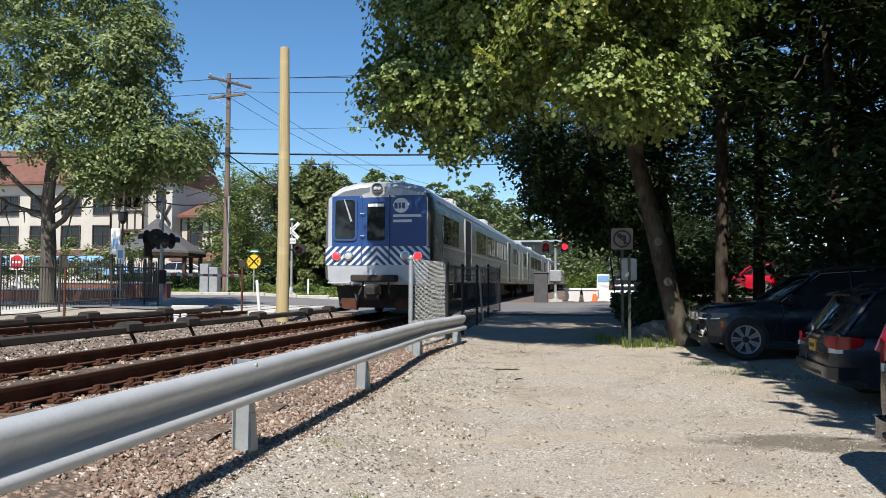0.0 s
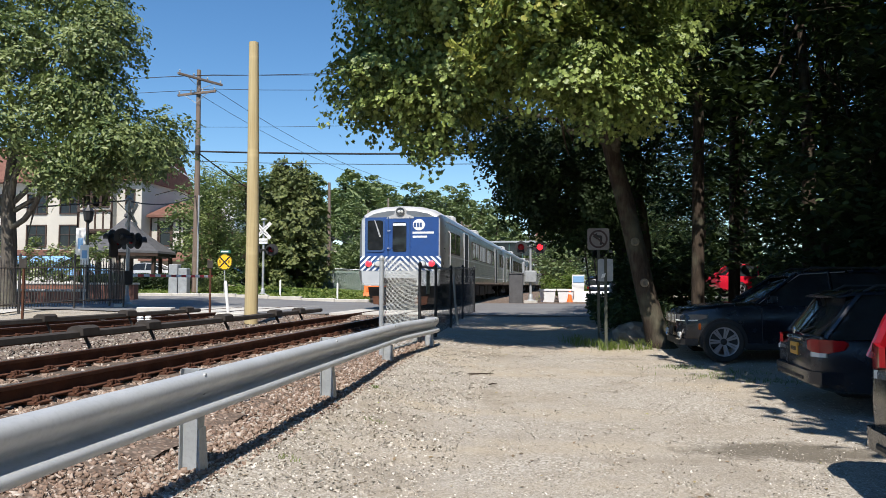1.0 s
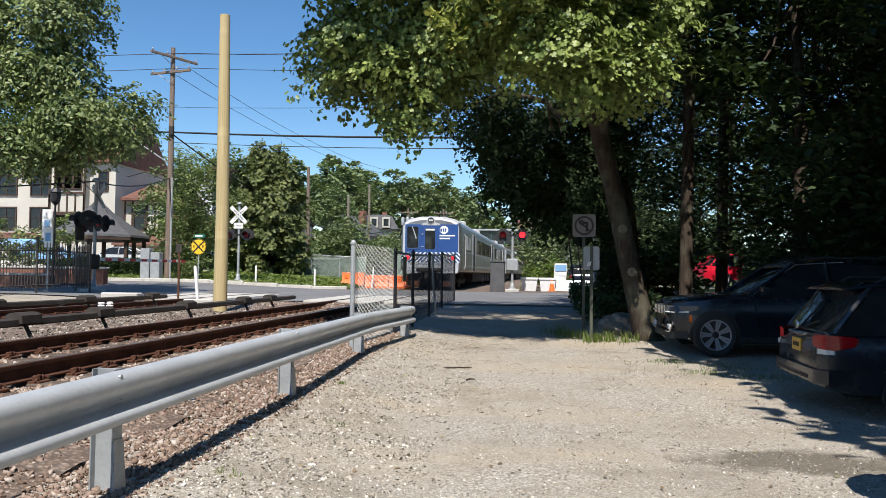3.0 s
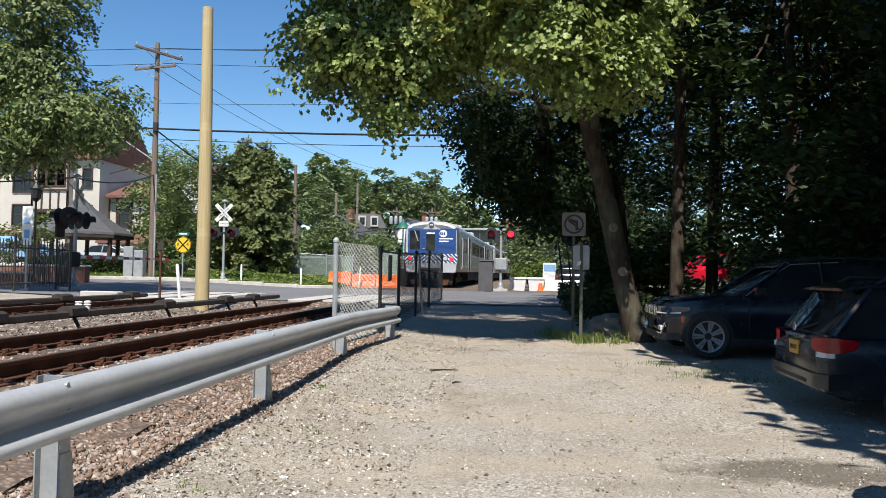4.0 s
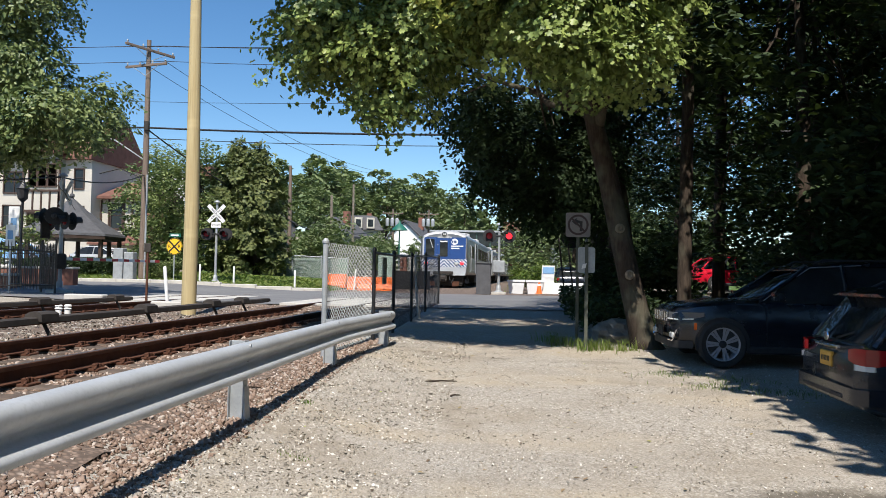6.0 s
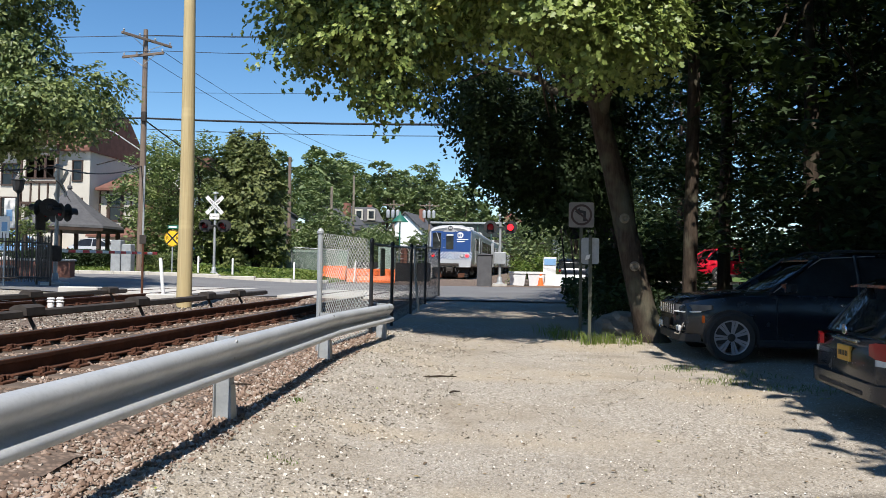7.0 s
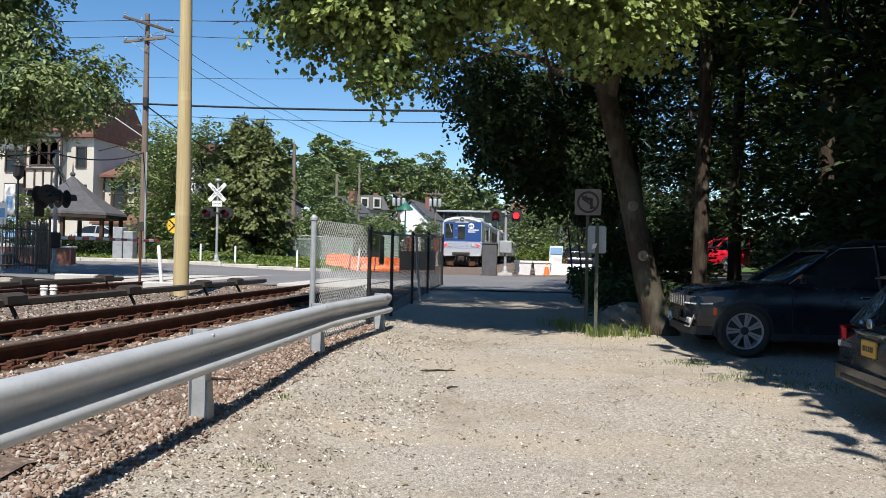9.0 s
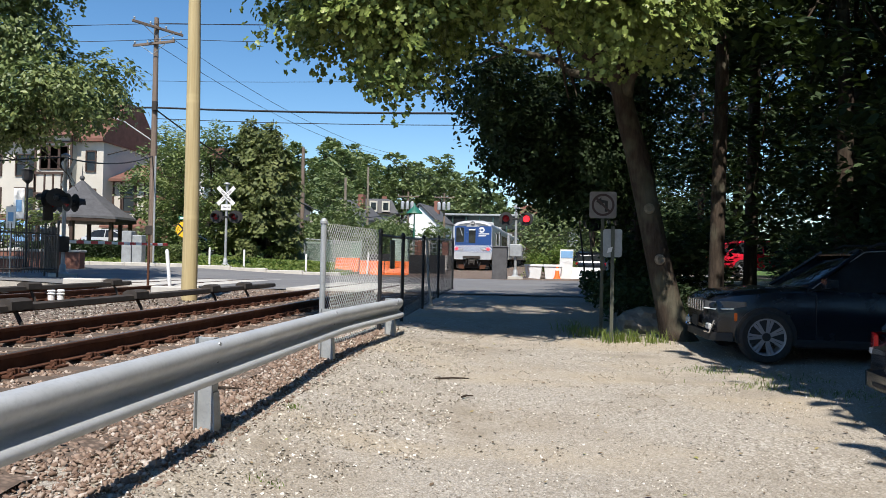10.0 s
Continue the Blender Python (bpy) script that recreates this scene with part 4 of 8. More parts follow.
def wood_tree(seed, h, r, low, leaves, size, leaf, label, name="woodland_tree", bark="bark", tr_r=0.2, shape=None, spread=0.36, n_blobs=12):
    """A tree at the origin, to be copied."""
    rng = np.random.default_rng(seed)
    blobs = []
    for k in range(n_blobs):
        a = k * 2.4 + rng.uniform(-0.5, 0.5)
        f = (k + 0.5) / n_blobs
        zz = h * (low + (0.96 - low) * f)
        q = r * (0.72 if f < 0.75 else 0.35) * rng.uniform(0.5, 1.0)
        rr = r * rng.uniform(0.36, 0.52)
        blobs.append(((math.cos(a) * q, math.sin(a) * q, zz), (rr, rr, rr * 0.7), 1.0))
    return tree(name, label, [(0, 0, -0.2), (0.02, 0, 0.6), (rng.uniform(-.2, .2), 0.1, h * .35), (rng.uniform(-.3, .3), 0, h * .8)], [tr_r * 1.4, tr_r, tr_r * .85, tr_r * .3], "auto", blobs, leaves // 24, 24, spread, size, shape or LEAF_OVAL, leaf, bark, seed)


def plant(proto, spots, seed=1, lo=0.85, hi=1.15):
    """Copies of a plant at (x, y) places, each turned and scaled a little."""
    rng = random.Random(seed)
    first = True
    for x, y in spots:
        s = rng.uniform(lo, hi)
        m = pose(x, y, float(ground_z(x, y)), 0, 0, rng.uniform(0, 360))
        o = proto if first else copy_thing(proto, m)
        o.matrix_basis = m @ Matrix.Diagonal((s, s, s * rng.uniform(0.94, 1.06), 1))
        first = False


# woods along the lot: trees in their own shade, which leaf_dark also paints in
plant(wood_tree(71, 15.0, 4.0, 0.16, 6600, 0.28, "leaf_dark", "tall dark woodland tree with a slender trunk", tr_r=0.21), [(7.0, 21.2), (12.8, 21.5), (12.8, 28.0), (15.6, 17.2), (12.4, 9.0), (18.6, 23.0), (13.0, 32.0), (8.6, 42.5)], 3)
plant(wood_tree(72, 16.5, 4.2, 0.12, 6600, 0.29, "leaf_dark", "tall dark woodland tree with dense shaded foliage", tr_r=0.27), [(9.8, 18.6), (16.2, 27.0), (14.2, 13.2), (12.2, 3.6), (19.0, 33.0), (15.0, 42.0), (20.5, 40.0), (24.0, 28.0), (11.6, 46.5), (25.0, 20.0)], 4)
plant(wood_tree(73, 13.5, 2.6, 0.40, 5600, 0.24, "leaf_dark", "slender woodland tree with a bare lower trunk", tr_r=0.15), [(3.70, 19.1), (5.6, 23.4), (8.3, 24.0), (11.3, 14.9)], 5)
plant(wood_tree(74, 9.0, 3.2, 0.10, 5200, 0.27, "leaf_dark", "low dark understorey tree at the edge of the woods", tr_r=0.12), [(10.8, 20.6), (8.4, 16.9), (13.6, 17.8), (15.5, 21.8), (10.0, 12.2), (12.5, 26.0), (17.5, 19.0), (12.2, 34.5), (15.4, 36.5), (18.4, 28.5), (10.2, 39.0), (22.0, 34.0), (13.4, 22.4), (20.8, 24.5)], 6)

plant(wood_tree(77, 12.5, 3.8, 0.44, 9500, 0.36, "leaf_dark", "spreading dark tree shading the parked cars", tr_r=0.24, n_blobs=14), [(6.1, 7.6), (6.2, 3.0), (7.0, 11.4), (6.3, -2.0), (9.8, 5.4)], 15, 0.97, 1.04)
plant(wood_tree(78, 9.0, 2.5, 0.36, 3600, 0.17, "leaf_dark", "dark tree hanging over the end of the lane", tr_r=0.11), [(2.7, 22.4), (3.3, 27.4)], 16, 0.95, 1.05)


def shrub(seed, h, r, leaves, size, leaf, label, name="shrub"):
    rng = np.random.default_rng(seed)
    blobs = [((rng.uniform(-.6, .6) * r, rng.uniform(-.6, .6) * r, h * rng.uniform(0.3, 0.75)), (r * .5, r * .5, h * .3), 1.0) for k in range(7)]
    return tree(name, label, [(0, 0, -0.1), (0.05, 0, h * .3), (0, 0.05, h * .6)], [0.04, 0.03, 0.015], "auto", blobs, leaves // 20, 20, 0.16, size, LEAF_OVAL, leaf, "bark", seed, category="shrub")


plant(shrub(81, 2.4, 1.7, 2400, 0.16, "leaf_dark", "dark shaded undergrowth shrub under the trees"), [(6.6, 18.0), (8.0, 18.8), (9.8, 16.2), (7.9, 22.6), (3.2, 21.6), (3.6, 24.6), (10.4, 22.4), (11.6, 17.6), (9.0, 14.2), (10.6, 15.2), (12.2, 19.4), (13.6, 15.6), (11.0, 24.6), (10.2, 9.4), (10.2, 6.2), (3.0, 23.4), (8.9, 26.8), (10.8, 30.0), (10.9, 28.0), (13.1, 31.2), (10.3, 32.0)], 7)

# the broad oak behind the station fence
tree("oak_tree", "broad green oak with spreading limbs behind the fence", [(-19.6, 25.6, 0.3), (-19.6, 25.6, 1.0), (-19.6, 25.6, 3.0), (-19.7, 25.6, 4.6), (-19.6, 25.7, 7.0)], [0.42, 0.30, 0.27, 0.24, 0.15],
     [((-19.6, 25.6, 3.6), (-16.0, 24.4, 6.6), 0.12), ((-19.6, 25.6, 4.2), (-22.5, 24.5, 7.5), 0.12), ((-19.6, 25.6, 4.6), (-17.5, 25.0, 10.0), 0.13), ((-19.6, 25.6, 4.0), (-23.5, 26.5, 5.4), 0.11), ((-19.6, 25.7, 6.5), (-20.5, 25.5, 12.5), 0.13), ((-19.6, 25.6, 4.5), (-15.5, 26.0, 9.0), 0.11), ((-19.6, 25.6, 4.2), (-16.2, 27.2, 6.8), 0.10)],
     [((-14.6, 24.2, 6.3), (1.9, 1.8, 1.15), 1.1), ((-16.3, 24.2, 5.6), (1.6, 1.6, 0.9), 0.8), ((-16.2, 24.6, 8.2), (1.8, 1.8, 1.2), 0.9), ((-15.6, 24.8, 10.4), (1.5, 1.8, 1.5), 0.8), ((-18.0, 24.0, 7.2), (1.8, 1.8, 1.3), 0.8), ((-18.4, 24.4, 10.0), (1.9, 1.8, 1.6), 0.9), ((-21.0, 23.8, 8.4), (2.2, 2.0, 1.8), 1.0), ((-22.5, 24.0, 6.0), (1.8, 1.8, 1.1), 0.7),
      ((-20.2, 24.8, 12.4), (2.6, 2.2, 1.8), 1.0), ((-16.8, 25.4, 12.6), (1.9, 2.0, 1.5), 0.8), ((-24.0, 25.0, 10.0), (2.2, 2.2, 2.4), 0.9), ((-14.4, 26.6, 7.0), (1.5, 1.5, 1.2), 0.5)],
     1500, 40, 0.30, 0.165, LEAF_OVAL, "leaf_oak", "bark_grey", seed=21, fan=0.62, twig=0.2)

# cedars and other trees across the road
def cedar(seed, h, r):
    """A ragged conifer: whorls of short drooping boughs up a straight stem."""
    rng = np.random.default_rng(seed)
    blobs = []
    for k in range(58):
        f = (k + 0.5) / 58
        rr = r * (0.82 + 0.25 * math.sin(3.1 * f)) * (1 - f ** 2.2) ** 0.8 * rng.uniform(0.75, 1.12) + 0.18
        a = k * 2.4 + rng.uniform(-0.4, 0.4)
        q = rr * 0.66
        blobs.append(((math.cos(a) * q, math.sin(a) * q, h * (0.05 + 0.90 * f)), (rr * .42, rr * .42, h * .045 + 0.1), rr))
    return tree("cedar_tree", "dense dark olive cedar across the road", [(0, 0, -0.2), (0, 0, h * .5), (0, 0, h * .95)], [0.25, 0.16, 0.03], "auto", blobs, 900, 16, 0.2, 0.25, LEAF_SPRAY, "leaf_conifer", "bark", seed, fan=0.42, twig=0.1)


plant(cedar(31, 8.8, 2.3), [(-15.4, 46.4), (-16.9, 47.0)], 8, 0.98, 1.02)
plant(wood_tree(79, 8.4, 2.5, 0.10, 6200, 0.22, "leaf_light", "pale green leafy tree beside the cedars", tr_r=0.12), [(-18.9, 46.0), (-21.4, 47.4)], 18, 0.95, 1.02)
plant(wood_tree(75, 8.0, 3.0, 0.15, 4600, 0.29, "leaf_far", "leafy green tree beyond the crossing", tr_r=0.12), [(-23.8, 51.0), (-20.0, 78.0), (-28.0, 80.0), (3.6, 47.0), (7.5, 50.0), (5.5, 62.0), (9.0, 68.0), (6.5, 76.0), (12.0, 56.0), (2.0, 92.0), (-34.0, 66.0), (-40.0, 72.0), (9.0, 88.0)], 9, 0.8, 1.25)
# the last seven stand unseen behind the camera, added to darken reflections
plant(wood_tree(76, 15.0, 5.5, 0.12, 1500, 0.98, "leaf_far", "large tree of the wooded hill, also added unseen behind the camera", name="outer_tree", tr_r=0.25, spread=0.6), [(-66 + 7.2 * i + (3.4 if j % 2 else 0), 138 + 13 * j) for j in range(5) for i in range(15)] + [(-48 + 10 * i, 120) for i in range(3)] + [(-34 + 8 * i, 100 + 4 * (i % 2)) for i in range(2)] + [(-22 + 7 * i, -27 - 3 * (i % 2)) for i in range(7)], 10, 0.70, 0.96)
plant(shrub(92, 4.2, 2.6, 2400, 0.25, "leaf_far", "low leafy scrub on the railway bank", "bank_scrub"), [(-13.0, 54.0), (-14.5, 57.5), (-12.4, 60.0), (-15.6, 62.0), (-13.2, 66.0), (-16.5, 68.0), (-14.0, 73.0), (-18.0, 74.0), (-12.6, 79.0), (-16.4, 84.0), (-20.0, 66.0), (-21.0, 58.0), (-14.2, 90.0), (-11.5, 96.0), (-17.5, 97.0)], 13, 0.8, 1.3)
plant(shrub(93, 3.0, 1.5, 3000, 0.15, "leaf_oak", "small round ornamental tree in the forecourt", "ornamental_tree"), [(-25.0, 36.6), (-31.0, 37.2)], 14, 1.15, 1.3)


# ---------------- the train ----------------
CAR_LEN, CAR_W = 25.6, 3.14
Z_FLOOR, Z_EAVE, Z_TOP = 0.98, 3.42, 3.94


def hull_section(y, shrink=0.0, drop=0.0, bottom=Z_FLOOR):
    """One section through a railcar body, from the sill over the roof."""
    w = CAR_W / 2 - shrink
    right = [(w - 0.10, bottom), (w - 0.02, bottom + 0.10), (w, bottom + 0.30), (w, 1.9), (w - 0.005, 2.6), (w - 0.03, 3.1), (w - 0.07, Z_EAVE - drop * 0.4), (w - 0.16, Z_EAVE + 0.17 - drop * 0.7), (w - 0.42, Z_EAVE + 0.36 - drop * 0.9), (w - 0.9, Z_TOP - 0.04 - drop), (0.0, Z_TOP - drop)]
    left = [(-x, z) for x, z in right[-2::-1]]
    return [(x, y, z) for x, z in right + left]


def clip_poly(poly, lo, hi):
    """Cuts an outline of (x, z) pairs to lo <= x <= hi."""
    for lim, sg in ((lo, 1), (hi, -1)):
        out = []
        for (x0, z0), (x1, z1) in zip(poly, poly[1:] + poly[:1]):
            a, b = (x0 - lim) * sg >= 0, (x1 - lim) * sg >= 0
            if a:
                out.append((x0, z0))
            if a != b:
                t = (lim - x0) / (x1 - x0)
                out.append((lim, z0 + t * (z1 - z0)))
        poly = out
        if len(poly) < 3:
            return []
    return poly


def railcar(label, cab):
    car = thing("railcar", label, "railcar", group="cars of the train")
    ends = [(0.0, 0.16, 0.20), (0.04, 0.10, 0.13), (0.12, 0.05, 0.07), (0.30, 0.015, 0.02), (0.60, 0.0, 0.0)]
    secs = [hull_section(y, s, d) for y, s, d in ends] + [hull_section(CAR_LEN - y, s, d) for y, s, d in ends[::-1]]
    # the hull in two looks: steel sides and pale roof
    n = len(secs[0])
    low, top = Geo(), Geo()
    low.loft([s[:8] for s in secs], closed=False)
    low.loft([s[n - 8:] for s in secs], closed=False)
    low.add(secs[0], [tuple(range(n))])
    low.add(secs[-1], [tuple(range(n))])
    top.loft([s[7:n - 7] for s in secs], closed=False)
    part("body", low, "steel", car, "grey stainless steel car body", 30)
    part("roof", top, "roofgrey", car, "pale grey curved roof", 50)
    fl = Geo().box((0, CAR_LEN / 2, Z_FLOOR - 0.02), (CAR_W - 0.25, CAR_LEN - 0.5, 0.1))
    part("floor_pan", fl, "under", car)
    # fluted lower sides and belt rails
    for s in (-1, 1):
        x = s * (CAR_W / 2 + 0.004)
        for nm, z, h, mat in (("belt_rail", 2.05, 0.05, "steel_lit"), ("sill_rail", 1.30, 0.05, "steel_lit"), ("drip_rail", 3.36, 0.035, "steel_lit")):
            part(nm, Geo().box((x - (s * 0.045 if nm == "drip_rail" else 0), CAR_LEN / 2, z), (0.03, CAR_LEN - 1.6, h), ch=0.008), mat, car)
        for k in range(5):
            part("flute", Geo().box((x, CAR_LEN / 2, 1.42 + k * 0.115), (0.018, CAR_LEN - 1.8, 0.05), ch=0.008), "steel", car)
        # windows in pairs, with frames
        starts = [1.4, 2.75, 8.0, 9.35, 11.1, 12.45, 14.2, 15.55, 17.2, 22.3, 23.6]
        for y in starts:
            w = part("side_window", Geo().plate([(y0, z0) for y0, z0 in round_rect(y + 0.55, 2.58, 1.14, 0.78, 0.1)], 0, 0.02, Matrix(((0, s * 1.0, 0, x - s * 0.012), (1, 0, 0, 0), (0, 0, 1, 0), (0, 0, 0, 1)))), "glass", car, "dark side window")
            fr = Geo()
            for zz in (2.17, 2.99):
                fr.box((x - s * 0.006, y + 0.55, zz), (0.04, 1.2, 0.035), ch=0.006)
            for yy in (-0.03, 0.55, 1.13):
                fr.box((x - s * 0.006, y + yy, 2.58), (0.04, 0.035, 0.8), ch=0.006)
            part("window_frame", fr, "under", w)
        for y in (5.2, 19.1):
            d = part("side_door", Geo().box((x - s * 0.01, y + 0.62, 2.13), (0.05, 1.25, 2.15), ch=0.01), "black", car, "dark recessed sliding door")
            part("door_post", Geo().box((x, y - 0.03, 2.13), (0.05, 0.05, 2.2), ch=0.008), "steel_lit", d)
            part("door_post", Geo().box((x, y + 1.28, 2.13), (0.05, 0.05, 2.2), ch=0.008), "steel_lit", d)
        for y in (0.9, CAR_LEN - 0.9):
            g = Geo()
            g.tube([(x, y, 1.15), (x + s * 0.07, y, 1.25), (x + s * 0.07, y, 2.9), (x, y, 3.0)], 0.022, 6)
            part("grab_rail", g, "steel_lit", car, "upright grab rail")
    # roof gear
    for y in (4.0, 8.5, 13.0, 17.5, 21.5):
        part("roof_vent", Geo().box((0, y, Z_TOP + 0.04), (1.1, 1.9, 0.16), ch=0.05), "roofgrey", car)
    for y in (6.3, 6.9, 15.0, 15.6):
        g = Geo()
        g.tube([(1.0, y, Z_TOP - 0.12), (0.9, y, Z_TOP + 0.14), (0.2, y, Z_TOP + 0.2)], 0.03, 6)
        g.box((0.9, y, Z_TOP + 0.05), (0.16, 0.16, 0.2))
        part("roof_conduit", g, "roofgrey", car)
    # trucks
    for yc in (4.1, CAR_LEN - 4.1):
        g = Geo()
        for s in (-1, 1):
            g.loft([[(s * 1.02 + a, yc + dy, z) for a in (-0.09, 0.09) for z in ((lo, hi) if a < 0 else (hi, lo))] for dy, lo, hi in ((-1.7, 0.45, 0.6), (-1.2, 0.38, 0.66), (-0.5, 0.32, 0.55), (0.5, 0.32, 0.55), (1.2, 0.38, 0.66), (1.7, 0.45, 0.6))])
            for dy in (-0.35, 0.35):
                g.cyl((s * 1.02, yc + dy, 0.5), (s * 1.02, yc + dy, 0.95), 0.13, n=10)
        g.box((0, yc, 0.62), (2.0, 0.5, 0.3))
        t = part("truck", g, "under", car, "grimy bogie frame")
        for dy in (-1.25, 1.25):
            for s in (-1, 1):
                part("wheel", Geo().lathe([(0.06, -0.07), (0.40, -0.06), (0.455, -0.05), (0.455, 0.05), (0.48, 0.052), (0.48, 0.075), (0.1, 0.08)], 24, pose(s * (GAUGE / 2 - 0.01), yc + dy, 0.46, 0, -90 * s, 0)), "under", t, "steel wheel")
    # gear under the floor
    rng = np.random.default_rng(3)
    for y0, y1 in ((6.8, 8.2), (8.5, 10.4), (10.8, 12.0), (12.4, 14.6), (15.0, 16.2), (16.6, 18.6)):
        for s in (-1, 1):
            w = rng.uniform(0.7, 1.0)
            part("equipment_box", Geo().box((s * (1.42 - w / 2), (y0 + y1) / 2, 0.68 - rng.uniform(0, 0.06)), (w, y1 - y0, 0.52), ch=0.04), "under", car)
    if not cab:
        part("gangway", Geo().box((0, -0.1, 2.05), (1.0, 0.5, 2.1), ch=0.05), "black", car, "black rubber gangway")
        return car

    # the blue cab end
    part("end_fascia", Geo().plate(round_rect(0, 2.42, 2.80, 2.10, 0.12), -0.012, 0.02), "steel_lit", car, "silver end panel")
    part("blue_panel", Geo().plate(round_rect(-0.86, 2.73, 0.86, 1.48, 0.06), -0.024, 0.0), "blue", car, "bright blue end panel")
    part("blue_panel", Geo().plate(round_rect(0.86, 2.73, 1.02, 1.48, 0.06), -0.024, 0.0), "blue", car, "bright blue end panel")
    door = part("end_door", Geo().plate(round_rect(-0.05, 2.475, 0.76, 1.99, 0.03), -0.034, 0.0), "blue", car, "blue end door")
    for xa in (-0.44, 0.34):
        part("door_edge", Geo().box((xa, -0.03, 2.475), (0.03, 0.05, 2.0), ch=0.008), "stripe_blue", door)
    part("door_window", Geo().plate(round_rect(-0.03, 2.72, 0.50, 1.10, 0.07), -0.05, -0.02), "glass", door, "dark door window")
    part("door_sign", Geo().box((-0.03, -0.058, 3.19), (0.46, 0.012, 0.09), ch=0.004), "white", door)
    g = Geo()
    for zz in (2.3, 2.95):
        g.tube([(-0.46, -0.03, zz), (-0.46, -0.09, zz), (-0.36, -0.09, zz), (-0.36, -0.03, zz)], 0.014, 6)
    part("door_handle", g, "steel_lit", door)
    cw = part("cab_window", Geo().plate(round_rect(-0.905, 2.785, 0.60, 1.17, 0.09), -0.045, -0.01), "glass", car, "dark cab window")
    fr = Geo()
    a, b = round_rect(-0.905, 2.785, 0.68, 1.25, 0.11), round_rect(-0.905, 2.785, 0.56, 1.13, 0.08)
    for (x0, z0), (x1, z1), (u0, w0), (u1, w1) in zip(a, a[1:] + a[:1], b, b[1:] + b[:1]):
        fr.add([(x0, -0.055, z0), (x1, -0.055, z1), (u1, -0.055, w1), (u0, -0.055, w0), (x0, -0.02, z0), (x1, -0.02, z1)], [(0, 1, 2, 3), (0, 4, 5, 1)])
    part("window_frame", fr, "stripe_blue", cw)
    part("wiper", Geo().tube([(-0.93, -0.07, 3.37), (-0.80, -0.08, 2.95), (-0.74, -0.07, 2.72)], 0.016, 6).tube([(-0.90, -0.07, 3.30), (-0.70, -0.08, 2.72)], 0.012, 6), "steel_lit", cw, "windscreen wiper")
    # chevron band
    part("stripe_band", Geo().plate([(-1.46, 1.46), (1.46, 1.46), (1.46, 2.00), (-1.46, 2.00)], -0.040, -0.005), "white", car, "white safety band")
    for s in (-1, 1):
        for k in range(11):
            c0 = -0.56 + 0.215 * k
            poly = clip_poly([(c0, 2.0), (c0 + 0.112, 2.0), (c0 + 0.112 + 0.52, 1.46), (c0 + 0.52, 1.46)], 0.0, 1.46)
            if len(poly) > 2:
                part("chevron_stripe", Geo().plate([(s * x, z) for x, z in poly], -0.046, -0.03), "stripe_blue", car)
        lamp = part("tail_lamp", Geo().lathe([(0.105, 0), (0.10, 0.05), (0.05, 0.075), (0.0, 0.08)], 16, pose(s * 1.14, -0.045, 1.72, 90, 0, 0)), "redlamp", car, "lit red tail lamp")
        part("lamp_ring", Geo().lathe([(0.13, -0.01), (0.13, 0.035), (0.107, 0.04), (0.105, 0.0)], 16, pose(s * 1.14, -0.045, 1.72, 90, 0, 0)), "chrome", lamp)
        lamp = part("head_lamp", Geo().lathe([(0.11, 0), (0.10, 0.05), (0.05, 0.06), (0.0, 0.062)], 16, pose(s * 0.80, -0.045, 1.72, 90, 0, 0)), "clear", car, "unlit round headlamp")
        part("lamp_ring", Geo().lathe([(0.14, -0.01), (0.14, 0.035), (0.112, 0.04), (0.11, 0.0)], 16, pose(s * 0.80, -0.045, 1.72, 90, 0, 0)), "chrome", lamp)
        part("step", Geo().tube([(s * 0.75, -0.02, 1.0), (s * 0.75, -0.14, 0.94), (s * 1.35, -0.14, 0.94), (s * 1.35, -0.02, 1.0)], 0.02, 6), "steel_lit", car, "bent steel step")
    ap = Geo().loft([[(x, y, z) for x, z in ((-w, 1.47), (w, 1.47), (w - 0.02, 1.05), (w - 0.14, 0.90), (-w + 0.14, 0.90), (-w + 0.02, 1.05))] for w, y in ((1.40, -0.03), (1.46, 0.06), (1.5, 0.35))])
    part("apron", ap, "steel_lit", car, "silver lower apron")
    part("anticlimber", Geo().box((-0.03, -0.17, 1.08), (1.25, 0.34, 0.20), ch=0.03), "under", car, "dark anticlimber shelf")
    cp = Geo()
    cp.box((0, -0.22, 0.72), (0.46, 0.55, 0.34), ch=0.05)
    cp.box((0, -0.52, 0.72), (0.30, 0.2, 0.28), ch=0.05)
    cp.cyl((-0.2, -0.45, 0.55), (0.2, -0.45, 0.55), 0.09)
    part("coupler", cp, "under", car, "grimy automatic coupler")
    for s in (-1, 1):
        hs = Geo()
        hs.tube([(s * 0.35, -0.12, 0.95), (s * 0.42, -0.3, 0.6), (s * 0.5, -0.22, 0.38), (s * 0.62, 0.0, 0.7)], 0.03, 6)
        part("hose", hs, "black", car, "hanging black air hose")
    pl = Geo().loft([[(-1.25, y, 0.85), (1.25, y, 0.85), (1.15, y, 0.22), (-1.15, y, 0.22)] for y in (0.3, 0.36)])
    part("pilot_plate", pl, "under", car)
    part("pilot_beam", Geo().loft([[(-1.0, y, 0.50), (-0.5, y, 0.50), (-0.55, y, 0.16), (-0.95, y, 0.20)] for y in (-0.05, 0.1)]), "rust", car)
    part("pilot_beam", Geo().loft([[(1.0, y, 0.50), (0.5, y, 0.50), (0.55, y, 0.16), (0.95, y, 0.20)] for y in (-0.05, 0.1)]), "rust", car)
